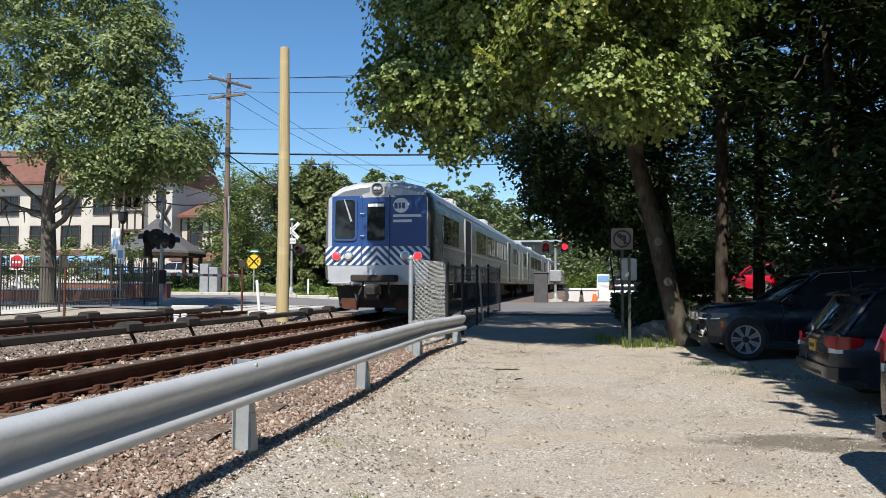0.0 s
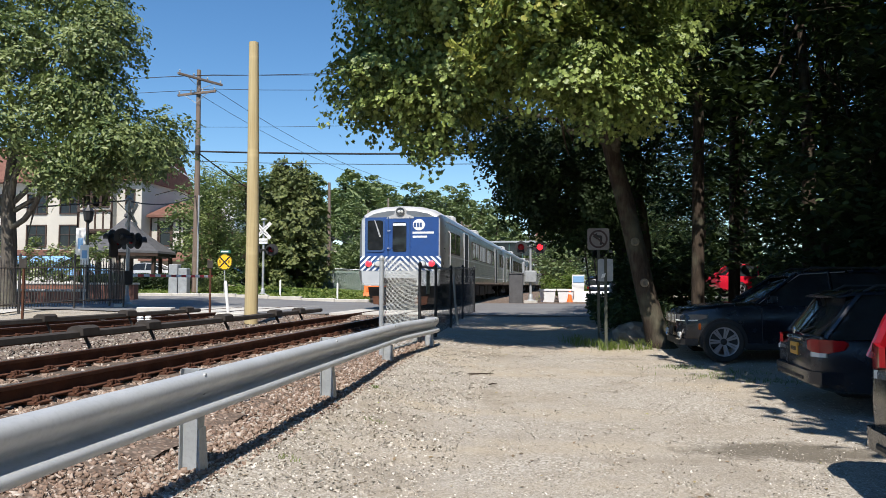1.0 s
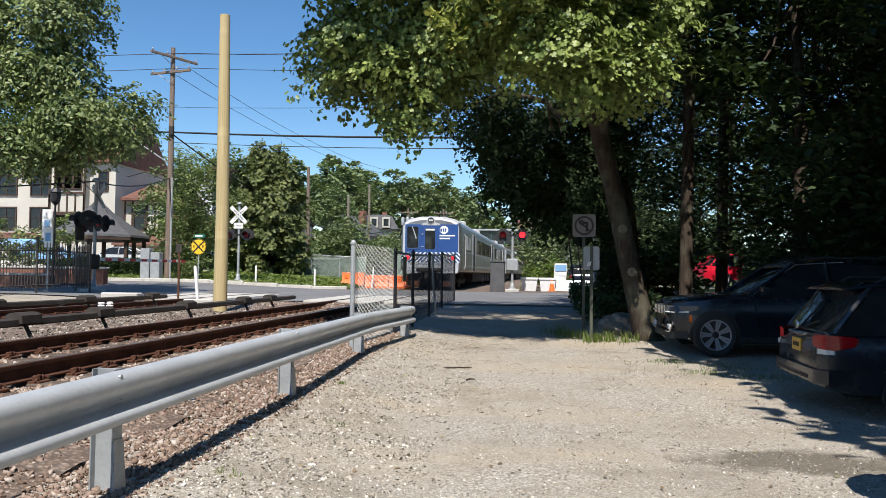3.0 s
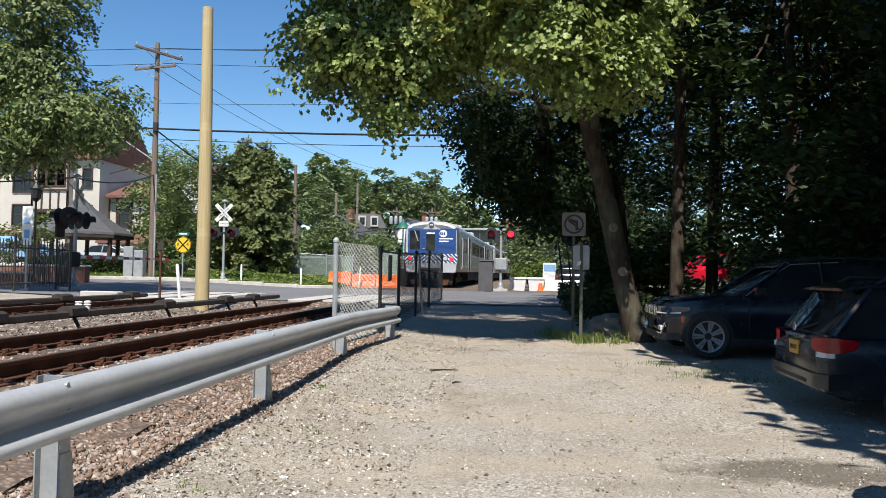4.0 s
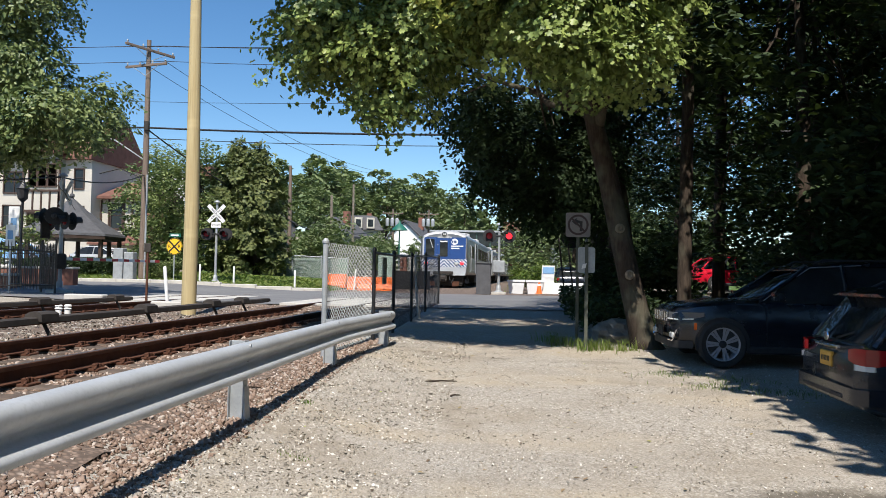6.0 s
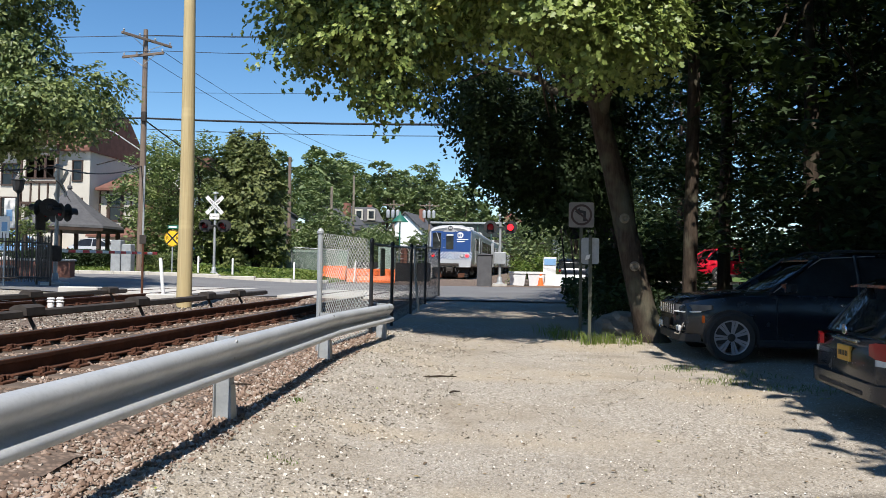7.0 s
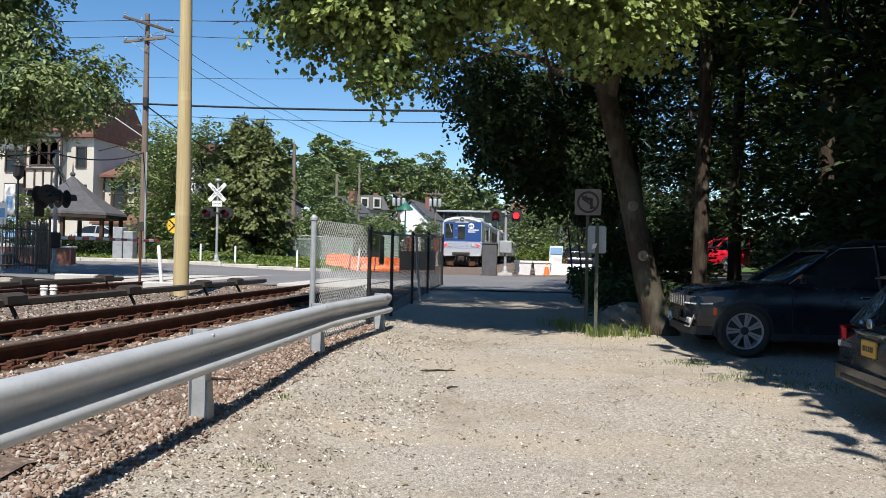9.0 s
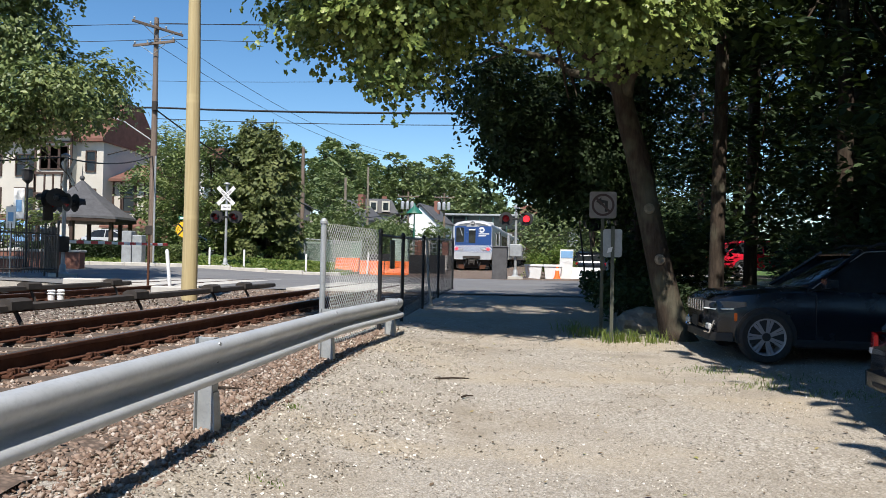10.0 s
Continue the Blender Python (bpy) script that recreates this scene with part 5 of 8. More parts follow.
    hb = part("headlight_box", Geo().loft([[(x * w, y, z) for x, z in ((-0.50, 3.42), (0.50, 3.42), (0.44, 3.50), (0.22, 3.58), (0.20, 3.74), (0.10, 3.84), (-0.10, 3.84), (-0.20, 3.74), (-0.22, 3.58), (-0.44, 3.50))] for y, w in ((-0.04, 1), (0.35, 1))]), "roofgrey", car, "silver headlight housing")
    part("headlight", Geo().lathe([(0.15, 0), (0.155, 0.05), (0.13, 0.055), (0.12, 0.02), (0.0, 0.03)], 20, pose(0, -0.04, 3.68, 90, 0, 0)), "lens_dark", hb, "round headlight in a bright ring")
    for s in (-1, 1):
        part("bulb", Geo().lathe([(0.055, 0), (0.05, 0.02), (0.0, 0.03)], 12, pose(s * 0.05, -0.062, 3.68, 90, 0, 0)), "clear", hb)
    # round mark and lettering, laid on the blue
    mark = part("round_mark", Geo().plate(circle(0.66, 3.18, 0.215, 28), -0.032, -0.02), "white", car, "round white operator mark")
    for dx, w in ((-0.11, 0.09), (0.0, 0.07), (0.10, 0.08)):
        part("mark_bar", Geo().box((0.66 + dx - 0.03, -0.035, 3.17), (w, 0.008, 0.17), ch=0.002), "stripe_blue", mark)
    for dz, w in ((0.0, 0.76), (-0.15, 0.52)):
        part("lettering_bar", Geo().box((0.44 + w / 2, -0.028, 2.88 + dz), (w, 0.008, 0.075), ch=0.002), "white", car)
    return car


TRAIN = [railcar("silver commuter railcar with a blue cab end and red tail lamps", True)]
for _i in range(3):
    TRAIN.append(railcar("silver stainless commuter railcar coupled in the train", False) if _i == 0 else copy_thing(TRAIN[1], Matrix()))
for _car in TRAIN:
    _car.scale = (1.03, 1.0, 0.967)

# seconds, place of the cab end along the line
RUN = [(0.0, 20.2), (0.5, 23.7), (1.0, 27.0), (1.5, 30.1), (2.0, 33.2), (2.5, 36.2), (3.0, 38.9), (3.5, 41.3), (4.0, 43.4), (4.5, 45.4), (5.0, 47.4), (5.5, 49.2), (6.0, 50.9), (6.5, 52.5), (7.0, 53.9), (7.5, 55.2), (8.0, 56.2), (8.5, 57.1), (9.0, 57.8), (9.5, 58.3), (10.0, 58.7)]


def car_pose(y):
    x0, x1 = track_x(y), track_x(y + CAR_LEN)
    yaw = math.degrees(-math.atan2(x1 - x0, CAR_LEN))
    return pose(x0, y, rail_z(y + 4), math.degrees(math.atan2(rail_z(y + 22) - rail_z(y + 4), 18)), 0, yaw)


# ---------------- poles and wires ----------------
pole = solid("wooden_pole", Geo().tube([(0, 0, -0.1), (0.01, 0, 2.5), (-0.02, 0, 5.5), (-0.05, 0, 8.0)], [0.185, 0.175, 0.155, 0.135], 20), "newpole", "pale new pine pole standing bare beside the track", "pole", pose(-8.15, 20.55, 0.5))


def cable(name, pts, r, label, sag=0.0):
    full = []
    for a, b in zip(pts, pts[1:]):
        a, b = Vector(a), Vector(b)
        for i in range(10):
            t = i / 10
            p = a.lerp(b, t)
            p.z -= sag * 4 * t * (1 - t)
            full.append(p)
    full.append(Vector(pts[-1]))
    return solid(name, Geo().tube(full, r, 5), "wire", label, "cable", group="overhead lines")


def utility_pole(x, y, h, arms, label, mat="oldpole"):
    z = float(ground_z(x, y))
    u = thing("utility_pole", label, "utility pole", pose(x, y, z))
    part("pole", Geo().tube([(0, 0, -0.2), (0.03, 0, h * .5), (0, 0, h)], [0.17, 0.15, 0.11], 12), mat, u)
    for az, al, yaw in arms:
        a = part("crossarm", Geo().box((0, -0.16, 0), (al, 0.10, 0.13), ch=0.015), mat, u, "weathered wooden crossarm")
        a.matrix_basis = pose(0, 0, az, 0, 0, yaw)
        for k in range(4):
            o = part("insulator", Geo().lathe([(0.02, 0), (0.05, 0.04), (0.03, 0.07), (0.055, 0.10), (0.02, 0.16)], 10), "galvpost", a)
            o.matrix_basis = pose(al * (k / 3 - 0.5) * 0.92, -0.16, 0.065)
        for s in (-1, 1):
            part("arm_brace", Geo().tube([(s * al * 0.3, -0.2, -0.06), (0, -0.2, -0.55)], 0.018, 5), "galvpost", a)
    return u


up = utility_pole(-18.86, 39.0, 12.5, [(11.95, 2.9, 62), (11.15, 2.6, -14)], "weathered utility pole with two crossarms and cables")
part("riser_conduit", Geo().tube([(0.2, -0.1, 0.0), (0.19, -0.1, 5.5)], 0.05, 8), "galvpost", up)
part("spool_bracket", Geo().box((0.1, -0.15, 8.0), (0.25, 0.2, 0.5), ch=0.03), "under", up)
lamp_arm = part("lamp_arm", Geo().tube([(-0.1, 0, 6.3), (-1.4, -0.4, 7.2), (-2.6, -0.8, 7.55)], 0.035, 6), "galvpost", up, "street lamp arm")
part("lamp_head", Geo().loft([[(-2.5 - d, -0.78 - d * .3 + s * w, 7.58 + e) for s, e in ((-1, -0.05), (1, -0.05), (0.8, 0.08), (-0.8, 0.08))] for d, w in ((0, 0.06), (0.2, 0.14), (0.7, 0.12), (0.8, 0.03))]), "galv", lamp_arm, "pale cobra-head lamp")
part("lamp_arm", Geo().tube([(0.0, 0, 4.8), (-0.3, -0.1, 5.4), (-1.2, -0.2, 5.8), (-2.2, -0.4, 5.5)], 0.03, 6), "under", up, "old curved lamp bracket")
UPX, UPY, UPZ = -18.86, 39.0, float(ground_z(-18.86, 39.0))
cable("power_line", [(UPX - 34, UPY - 8, 12.0), (UPX - 0.7, UPY, UPZ + 12.2), (14, 34, 12.6)], 0.016, "thin dark overhead power line against the sky", 0.5)
cable("power_line", [(UPX - 34, UPY - 9, 12.0), (UPX + 0.8, UPY, UPZ + 12.2), (14, 33.4, 12.2)], 0.016, "thin dark overhead power line against the sky", 0.55)
cable("power_line", [(UPX - 34, UPY - 9, 11.2), (UPX + 0.9, UPY, UPZ + 11.4), (14, 33, 11.4)], 0.016, "thin dark overhead power line against the sky", 0.6)
cable("power_line", [(UPX - 34, UPY - 9, 9.6), (UPX, UPY, UPZ + 9.3), (14, 33, 9.6)], 0.011, "thin dark overhead power line against the sky", 0.4)
cable("telephone_cable", [(UPX - 34, UPY - 6, 9.0), (UPX, UPY, UPZ + 7.95), (16, 27, 6.6)], 0.05, "thick black telephone cable slung over the crossing", 0.35)
cable("telephone_cable", [(UPX, UPY, UPZ + 7.4), (16, 27, 6.2)], 0.018, "thin black cable slung over the crossing", 0.35)
cable("telephone_cable", [(UPX, UPY, UPZ + 7.9), (-14.5, 58, 4.6), (-12, 90, 8.0)], 0.04, "black cable running down beyond the crossing", 0.5)
cable("power_line", [(UPX + 0.9, UPY, UPZ + 11.4), (-13.0, 72, 11.5), (-12, 105, 13.0)], 0.014, "thin dark overhead power line against the sky", 0.8)
cable("power_line", [(UPX - 0.4, UPY, UPZ + 11.4), (-13.2, 72, 11.2), (-12, 105, 12.8)], 0.014, "thin dark overhead power line against the sky", 0.9)
cable("signal_cable", [(-40, 26, 4.3), (-16.4, 28.0, 4.9), (UPX, UPY, UPZ + 5.5)], 0.03, "black cable slung over the crossing signal", 0.3)
for x, y, h, mat in ((-16.25, 55.7, 8.2, "oldpole"), (-15.7, 66.3, 7.4, "bark_pale"), (-17.6, 84.2, 10.2, "bark_pale"), (-6.8, 118.0, 6.5, "galvpost")):
    utility_pole(x, y, h, [], "tall slender utility pole beyond the crossing", mat)
for x, y, h in ((-14.7, 94.4, 7.6), (-10.6, 98.0, 8.2)):
    u = utility_pole(x, y, h, [(h - 0.6, 2.6, 10)], "utility pole carrying grey transformer cans", "oldpole")
    for s in (-0.75, 0.0, 0.75):
        part("transformer", Geo().lathe([(0.2, 0), (0.23, 0.05), (0.23, 0.85), (0.14, 0.95), (0.05, 1.0)], 12, pose(s * 0.8, -0.5, h - 2.2)), "galv", u, "grey transformer can")


# ---------------- crossing signals and signs ----------------
def crossbuck_blades(parent, z, face, blade="signwhite", back=False):
    for a in (45, -45):
        b = part("crossbuck_blade", Geo().box((0, 0, 0), (1.22, 0.02, 0.2), ch=0.004), blade, parent, "white crossbuck blade")
        b.matrix_basis = pose(0, -0.09 - (0.022 if a > 0 else 0), z, 0, a, 0)
        if not back:
            word = letters("RAILROAD" if a > 0 else "CROSSING", 0.15, 0.002)
            word.materials.append(M["signblack"])
            t = part("lettering", word, "signblack", b, "", None)
            t.matrix_basis = pose(0, -0.014, 0)


def flasher(parent, x, y, z, yaw, lens):
    f = part("flasher", Geo().lathe([(0.32, 0), (0.32, 0.012), (0.16, 0.018)], 24, pose(x, y, z, 90, 0, yaw)), "black", parent, "round black flasher backplate")
    part("lens", Geo().lathe([(0.155, 0.0), (0.15, 0.03), (0.08, 0.05), (0.0, 0.055)], 18, pose(x, y, z, 90, 0, yaw) @ pose(0, 0, 0.012)), lens, f, "round red lens")
    hood = Geo()
    hood.loft([[(0.175 * math.cos(a), 0.175 * math.sin(a), zz) for a in np.linspace(-0.35, math.pi + 0.35, 14)] + [(0.166 * math.cos(a), 0.166 * math.sin(a), zz) for a in np.linspace(math.pi + 0.35, -0.35, 14)] for zz in (0.0, 0.30)], m=pose(x, y, z, 90, 0, yaw))
    part("hood", hood, "black", f)
    part("housing", Geo().lathe([(0.11, 0), (0.11, -0.12), (0.06, -0.18)], 14, pose(x, y, z, 90, 0, yaw)), "black", f)
    return f


def crossing_signal(x, y, yaw, label, lenses, back=False, lamp_z=2.65, blades=True):
    z = float(ground_z(x, y))
    s = thing("crossing_signal", label, "crossing signal", pose(x, y, z + 0.03, 0, 0, yaw))
    part("mast", Geo().lathe([(0.07, 0), (0.065, 1.2), (0.06, lamp_z + (1.6 if blades else 0.5))], 12), "galvpost", s, "galvanised mast")
    part("base", Geo().lathe([(0.24, 0), (0.22, 0.12), (0.12, 0.2), (0.10, 0.42), (0.075, 0.45)], 10), "galvpost", s)
    part("footing", Geo().box((0, 0, 0.02), (0.7, 0.7, 0.2), ch=0.02), "concrete", s)
    if blades:
        crossbuck_blades(s, lamp_z + 1.05, 0, "galvpost" if back else "signwhite", back)
    part("lamp_arm", Geo().box((0, -0.06, lamp_z), (1.3, 0.07, 0.08), ch=0.015), "black", s)
    for k, (dx, ln) in enumerate(zip((-0.48, 0.48), lenses)):
        flasher(s, dx, -0.12, lamp_z, 0, ln)
        flasher(s, dx, 0.14, lamp_z, 180, "reddim")
    part("bell", Geo().lathe([(0.02, 0), (0.16, 0.02), (0.14, 0.08), (0.05, 0.13), (0.0, 0.14)], 14, pose(0, 0, lamp_z + (1.62 if blades else 0.52))), "galvpost", s)
    return s


dark = ("reddim", "reddim")
right_signal = crossing_signal(-0.62, 38.9, 0, "crossing signal with a red flasher lit beyond the road", ("redlamp_low", "redlamp"), lamp_z=2.85, blades=False)
part("motor_box", Geo().box((0, 0.05, 1.35), (0.6, 0.5, 0.6), ch=0.04), "galvpost", right_signal, "grey gate motor box")
part("gate_support", Geo().box((-0.35, 0, 1.5), (0.10, 0.16, 1.2), ch=0.02), "galvpost", right_signal)
solid("signal_cabinet", Geo().box((0, 0, 0.75), (0.7, 0.6, 1.5), ch=0.03).box((0, 0, 1.53), (0.78, 0.68, 0.06), ch=0.02), "slate", "dark grey signal cabinet beside the crossing mast", "cabinet", pose(-1.35, 38.6, float(ground_z(-1.35, 38.6))))
left_signal = crossing_signal(-16.3, 28.0, 150, "crossing signal seen from behind beside the fence", dark, True, 2.6)
part("flasher_cluster", Geo().box((0.0, 0.25, 2.6), (0.14, 0.5, 0.12)), "black", left_signal)
flasher(left_signal, 0.55, 0.35, 2.75, 120, "reddim")
flasher(left_signal, -0.35, 0.45, 2.75, 70, "reddim")
part("motor_box", Geo().box((-0.1, 0.1, 1.15), (0.35, 0.4, 0.55), ch=0.05), "under", left_signal, "dark gate motor box")
part("equipment_panel", Geo().box((0.55, 0.3, 2.45), (0.12, 0.34, 0.95), ch=0.03), "under", left_signal, "dark grey box on the mast")
far_signal = crossing_signal(-15.2, 39.6, 0, "white crossbuck signal on a mast across the road", dark, lamp_z=2.55)
part("tracks_plate", Geo().box((0, -0.09, 3.02), (0.52, 0.02, 0.3), ch=0.006), "signwhite", far_signal, "small white tracks plate")
tl = letters("2 TRACKS", 0.10, 0.002)
tl.materials.append(M["signblack"])
o = part("lettering", tl, "signblack", far_signal, "", None)
o.matrix_basis = pose(0, -0.104, 3.02)
# signal masts at the right of the road, seen dark under the trees
mast = thing("signal_mast", "dark crossing mast with two black flashers under the trees", "crossing signal", pose(2.15, 24.6, float(ground_z(2.15, 24.6))))
part("mast", Geo().lathe([(0.06, 0), (0.055, 3.6)], 10), "galvpost", mast)
part("lamp_arm", Geo().box((0, 0, 2.15), (1.0, 0.06, 0.07)), "black", mast)
for dx in (-0.42, 0.42):
    flasher(mast, dx, -0.08, 2.15, 0, "black")
for dx in (-0.6, -0.35):
    solid("leaning_stake", Geo().cyl((0, 0, 0), (-0.25, 0, 2.2), 0.025, n=8), "under", "thin dark metal stake leaning beside the mast", "stake", pose(2.15 + dx, 24.2, float(ground_z(2.0, 24.2))), group="stakes")


def sign_post(x, y, h, label, category="sign", steel="galvpost"):
    z = float(ground_z(x, y))
    s = thing("road_sign", label, category, pose(x, y, z))
    g = Geo()
    g.loft([[(-0.028, 0.0, zz), (-0.028, 0.03, zz), (-0.012, 0.03, zz), (-0.012, 0.006, zz), (0.012, 0.006, zz), (0.012, 0.03, zz), (0.028, 0.03, zz), (0.028, 0.0, zz)] for zz in (-0.1, h)])
    part("post", g, steel, s, "steel channel post")
    return s


# no left turn
s = sign_post(1.17, 16.55, 2.45, "dull white no turn sign, face and ring colour darkened for shade", steel="greenpost")
part("panel", Geo().plate(round_rect(0, 2.22, 0.46, 0.46, 0.04), -0.012, -0.004), "signshaded", s)
ring_o, ring_i = circle(0, 2.22, 0.195, 28), circle(0, 2.22, 0.155, 28)
rg = Geo()
for (a, b), (c, d), (e, f), (h, i) in zip(ring_o, ring_o[1:] + ring_o[:1], ring_i, ring_i[1:] + ring_i[:1]):
    rg.add([(a, -0.018, b), (c, -0.018, d), (h, -0.018, i), (e, -0.018, f)], [(0, 1, 2, 3)])
part("ring", rg, "ringshaded", s, "dull dark red ring")
ar = part("arrow", Geo().plate([(0.03, 2.10), (0.08, 2.10), (0.08, 2.29), (-0.03, 2.31), (-0.03, 2.35), (-0.12, 2.28), (-0.03, 2.21), (-0.03, 2.255), (0.03, 2.245)], -0.017, -0.013), "signblack", s, "black turn arrow")
b = part("slash", Geo().box((0, 0, 0), (0.34, 0.006, 0.035), ch=0.002), "ringshaded", s)
b.matrix_basis = pose(0, -0.02, 2.22, 0, 45, 0)
# small sign on its own post, seen from behind
s = sign_post(1.24, 15.6, 1.85, "bare metal sign back on a steel post in weeds", steel="greenpost")
part("panel", Geo().plate(round_rect(0.0, 1.58, 0.30, 0.45, 0.04), 0.034, 0.042), "galvpost", s, "bare metal sign back")
part("sticker", Geo().plate([(-0.09, 1.42), (-0.02, 1.44), (0.0, 1.52), (-0.07, 1.5)], -0.006, -0.002), "signwhite", s)

# round yellow railroad warning with a street name above
s = sign_post(-17.2, 37.9 + 1.2, 2.5, "round yellow railroad warning sign under a green street sign")
part("disc", Geo().plate(circle(0, 1.85, 0.42, 32), -0.014, -0.004), "yellow", s, "round yellow disc")
rg = Geo()
for (a, b), (c, d), (e, f), (h, i) in zip(circle(0, 1.85, 0.41, 32), circle(0, 1.85, 0.41, 32)[1:] + circle(0, 1.85, 0.41, 32)[:1], circle(0, 1.85, 0.385, 32), circle(0, 1.85, 0.385, 32)[1:] + circle(0, 1.85, 0.385, 32)[:1]):
    rg.add([(a, -0.017, b), (c, -0.017, d), (h, -0.017, i), (e, -0.017, f)], [(0, 1, 2, 3)])
part("rim_line", rg, "signblack", s)
for a in (45, -45):
    b = part("cross_bar", Geo().box((0, 0, 0), (0.76, 0.006, 0.075), ch=0.001), "signblack", s)
    b.matrix_basis = pose(0, -0.019 - (0.002 if a > 0 else 0), 1.85, 0, a, 0)
for dx in (-0.26, 0.26):
    me = letters("R", 0.24, 0.002)
    me.materials.append(M["signblack"])
    o = part("lettering", me, "signblack", s, "", None)
    o.matrix_basis = pose(dx, -0.018, 1.85)
part("street_blade", Geo().box((0.03, -0.01, 2.42), (0.60, 0.012, 0.19), ch=0.004), "signgreen", s, "green street name blade")
part("lettering_bar", Geo().box((0.0, -0.019, 2.42), (0.42, 0.006, 0.08), ch=0.002), "signwhite", s)

# do not enter signs by the forecourt
for x, y, h in ((-27.0, 33.0, 2.25), (-33.2, 33.4, 2.1)):
    s = sign_post(x, y, h, "red and white do not enter sign on the forecourt")
    part("panel", Geo().plate(round_rect(0, h - 0.4, 0.76, 0.76, 0.05), -0.012, -0.004), "signwhite", s)
    part("disc", Geo().plate(circle(0, h - 0.4, 0.35, 28), -0.018, -0.010), "signred", s, "red disc")
    part("bar", Geo().box((0, -0.020, h - 0.4), (0.5, 0.008, 0.11), ch=0.002), "signwhite", s)
# stop sign and paper notices on the fence line
s = sign_post(-24.6, 22.4, 2.6, "red stop sign beyond the fence")
part("panel", Geo().plate([(0.38 * math.cos(radians(22.5 + 45 * k)), 2.3 + 0.38 * math.sin(radians(22.5 + 45 * k))) for k in range(8)], -0.012, -0.004), "signred", s)
for x, y, h in ((-19.6, 22.6, 2.3), (-16.9, 26.1, 2.4)):
    s = sign_post(x, y, h, "pale banner sign on a thin post by the fence")
    part("panel", Geo().box((0, -0.01, h - 0.42), (0.34, 0.02, 0.72), ch=0.006), "signwhite", s)
    part("picture_bar", Geo().box((0, -0.024, h - 0.4), (0.2, 0.006, 0.3), ch=0.002), "bluecanvas", s)


# ---------------- station fence ----------------
def picket_fence(points, label):
    f = thing("picket_fence", label, "fence")
    pk = Geo()
    pk.box((0, 0, 0.92), (0.022, 0.022, 1.55), ch=0.003)
    pk.lathe([(0.013, 1.69), (0.004, 1.76)], 6)
    pk = pk.mesh("picket")
    pk.materials.append(M["bronze"])
    for (x0, y0), (x1, y1) in zip(points, points[1:]):
        L = math.hypot(x1 - x0, y1 - y0)
        yaw = math.degrees(math.atan2(y1 - y0, x1 - x0))
        z0, z1 = float(ground_z(x0, y0)) + 0.03, float(ground_z(x1, y1)) + 0.03
        p = part("fence_post", Geo().box((0, 0, 0.9), (0.065, 0.065, 1.9), ch=0.008).lathe([(0.045, 1.85), (0.04, 1.9), (0.0, 1.93)], 8), "bronze", f)
        p.matrix_basis = pose(x0, y0, z0, 0, 0, yaw)
        for h in (0.28, 1.45):
            r = part("rail", Geo().tube([(x0, y0, z0 + h), (x1, y1, z1 + h)], 0.022, 4), "bronze", f)
        n = max(2, int(L / 0.125))
        for k in range(1, n):
            t = k / n
            o = part("picket", pk, "bronze", f)
            o.matrix_basis = pose(x0 + (x1 - x0) * t, y0 + (y1 - y0) * t, z0 + (z1 - z0) * t, 0, 0, yaw)
    return f


picket_fence([(-17.2, 12.6), (-17.1, 15.0), (-17.0, 17.5), (-16.9, 20.0), (-16.7, 22.4), (-16.4, 24.8), (-15.9, 27.1)], "weathered dark iron picket fence along the station forecourt")
picket_fence([(-15.9, 27.1), (-17.4, 28.6), (-19.4, 29.6)], "weathered dark iron picket fence turning back at the crossing")


# ---------------- gazebo, building, hedge ----------------
gz0 = float(ground_z(-28.3, 48))
gaz = thing("gazebo", "open gazebo with a grey shingled pyramid roof and finial", "gazebo", pose(-28.3, 48.0, gz0))
RG = 3.3
prof = [(RG, 2.35), (RG - 0.05, 2.5), (2.2, 3.15), (1.0, 4.0), (0.2, 4.75), (0.06, 4.85)]
part("roof", Geo().lathe(prof, 8, pose(0, 0, 0, 0, 0, 22.5)), "slate", gaz, "grey shingled pyramid roof", 20)
part("finial", Geo().lathe([(0.06, 4.8), (0.16, 4.95), (0.14, 5.08), (0.05, 5.15), (0.03, 5.5), (0.0, 5.9)], 10), "slate", gaz)
part("fascia", Geo().lathe([(RG - 0.1, 2.15), (RG - 0.02, 2.15), (RG - 0.02, 2.36), (RG - 0.1, 2.36)], 8, pose(0, 0, 0, 0, 0, 22.5)), "timber", gaz)
for k in range(8):
    a = radians(22.5 + 45 * k)
    part("post", Geo().box((2.9 * math.cos(a), 2.9 * math.sin(a), 1.08), (0.22, 0.22, 2.2), ch=0.02), "timber", gaz)
part("floor_slab", Geo().lathe([(3.2, -0.3), (3.2, 0.06), (3.1, 0.08)], 8, pose(0, 0, 0, 0, 0, 22.5)), "concrete", gaz)


def window_at(parent, x, y, z, w, h, frame_mat="timber", mull=2):
    win = part("window", Geo().box((x, y + 0.05, z), (w, 0.06, h), ch=0.005), "glass", parent, "dark window panes")
    fr = Geo()
    for sx in (-1, 1):
        fr.box((x + sx * (w / 2 + 0.04), y, z), (0.1, 0.12, h + 0.18), ch=0.012)
    for sz in (-1, 1):
        fr.box((x, y, z + sz * (h / 2 + 0.04)), (w + 0.16, 0.13, 0.1), ch=0.012)
    for k in range(1, mull):
        fr.box((x - w / 2 + w * k / mull, y + 0.01, z), (0.06, 0.08, h), ch=0.008)
    fr.box((x, y + 0.01, z + h * 0.05), (w, 0.07, 0.05), ch=0.008)
    part("frame", fr, frame_mat, win)
    return win


BZ = float(ground_z(-45, 60))
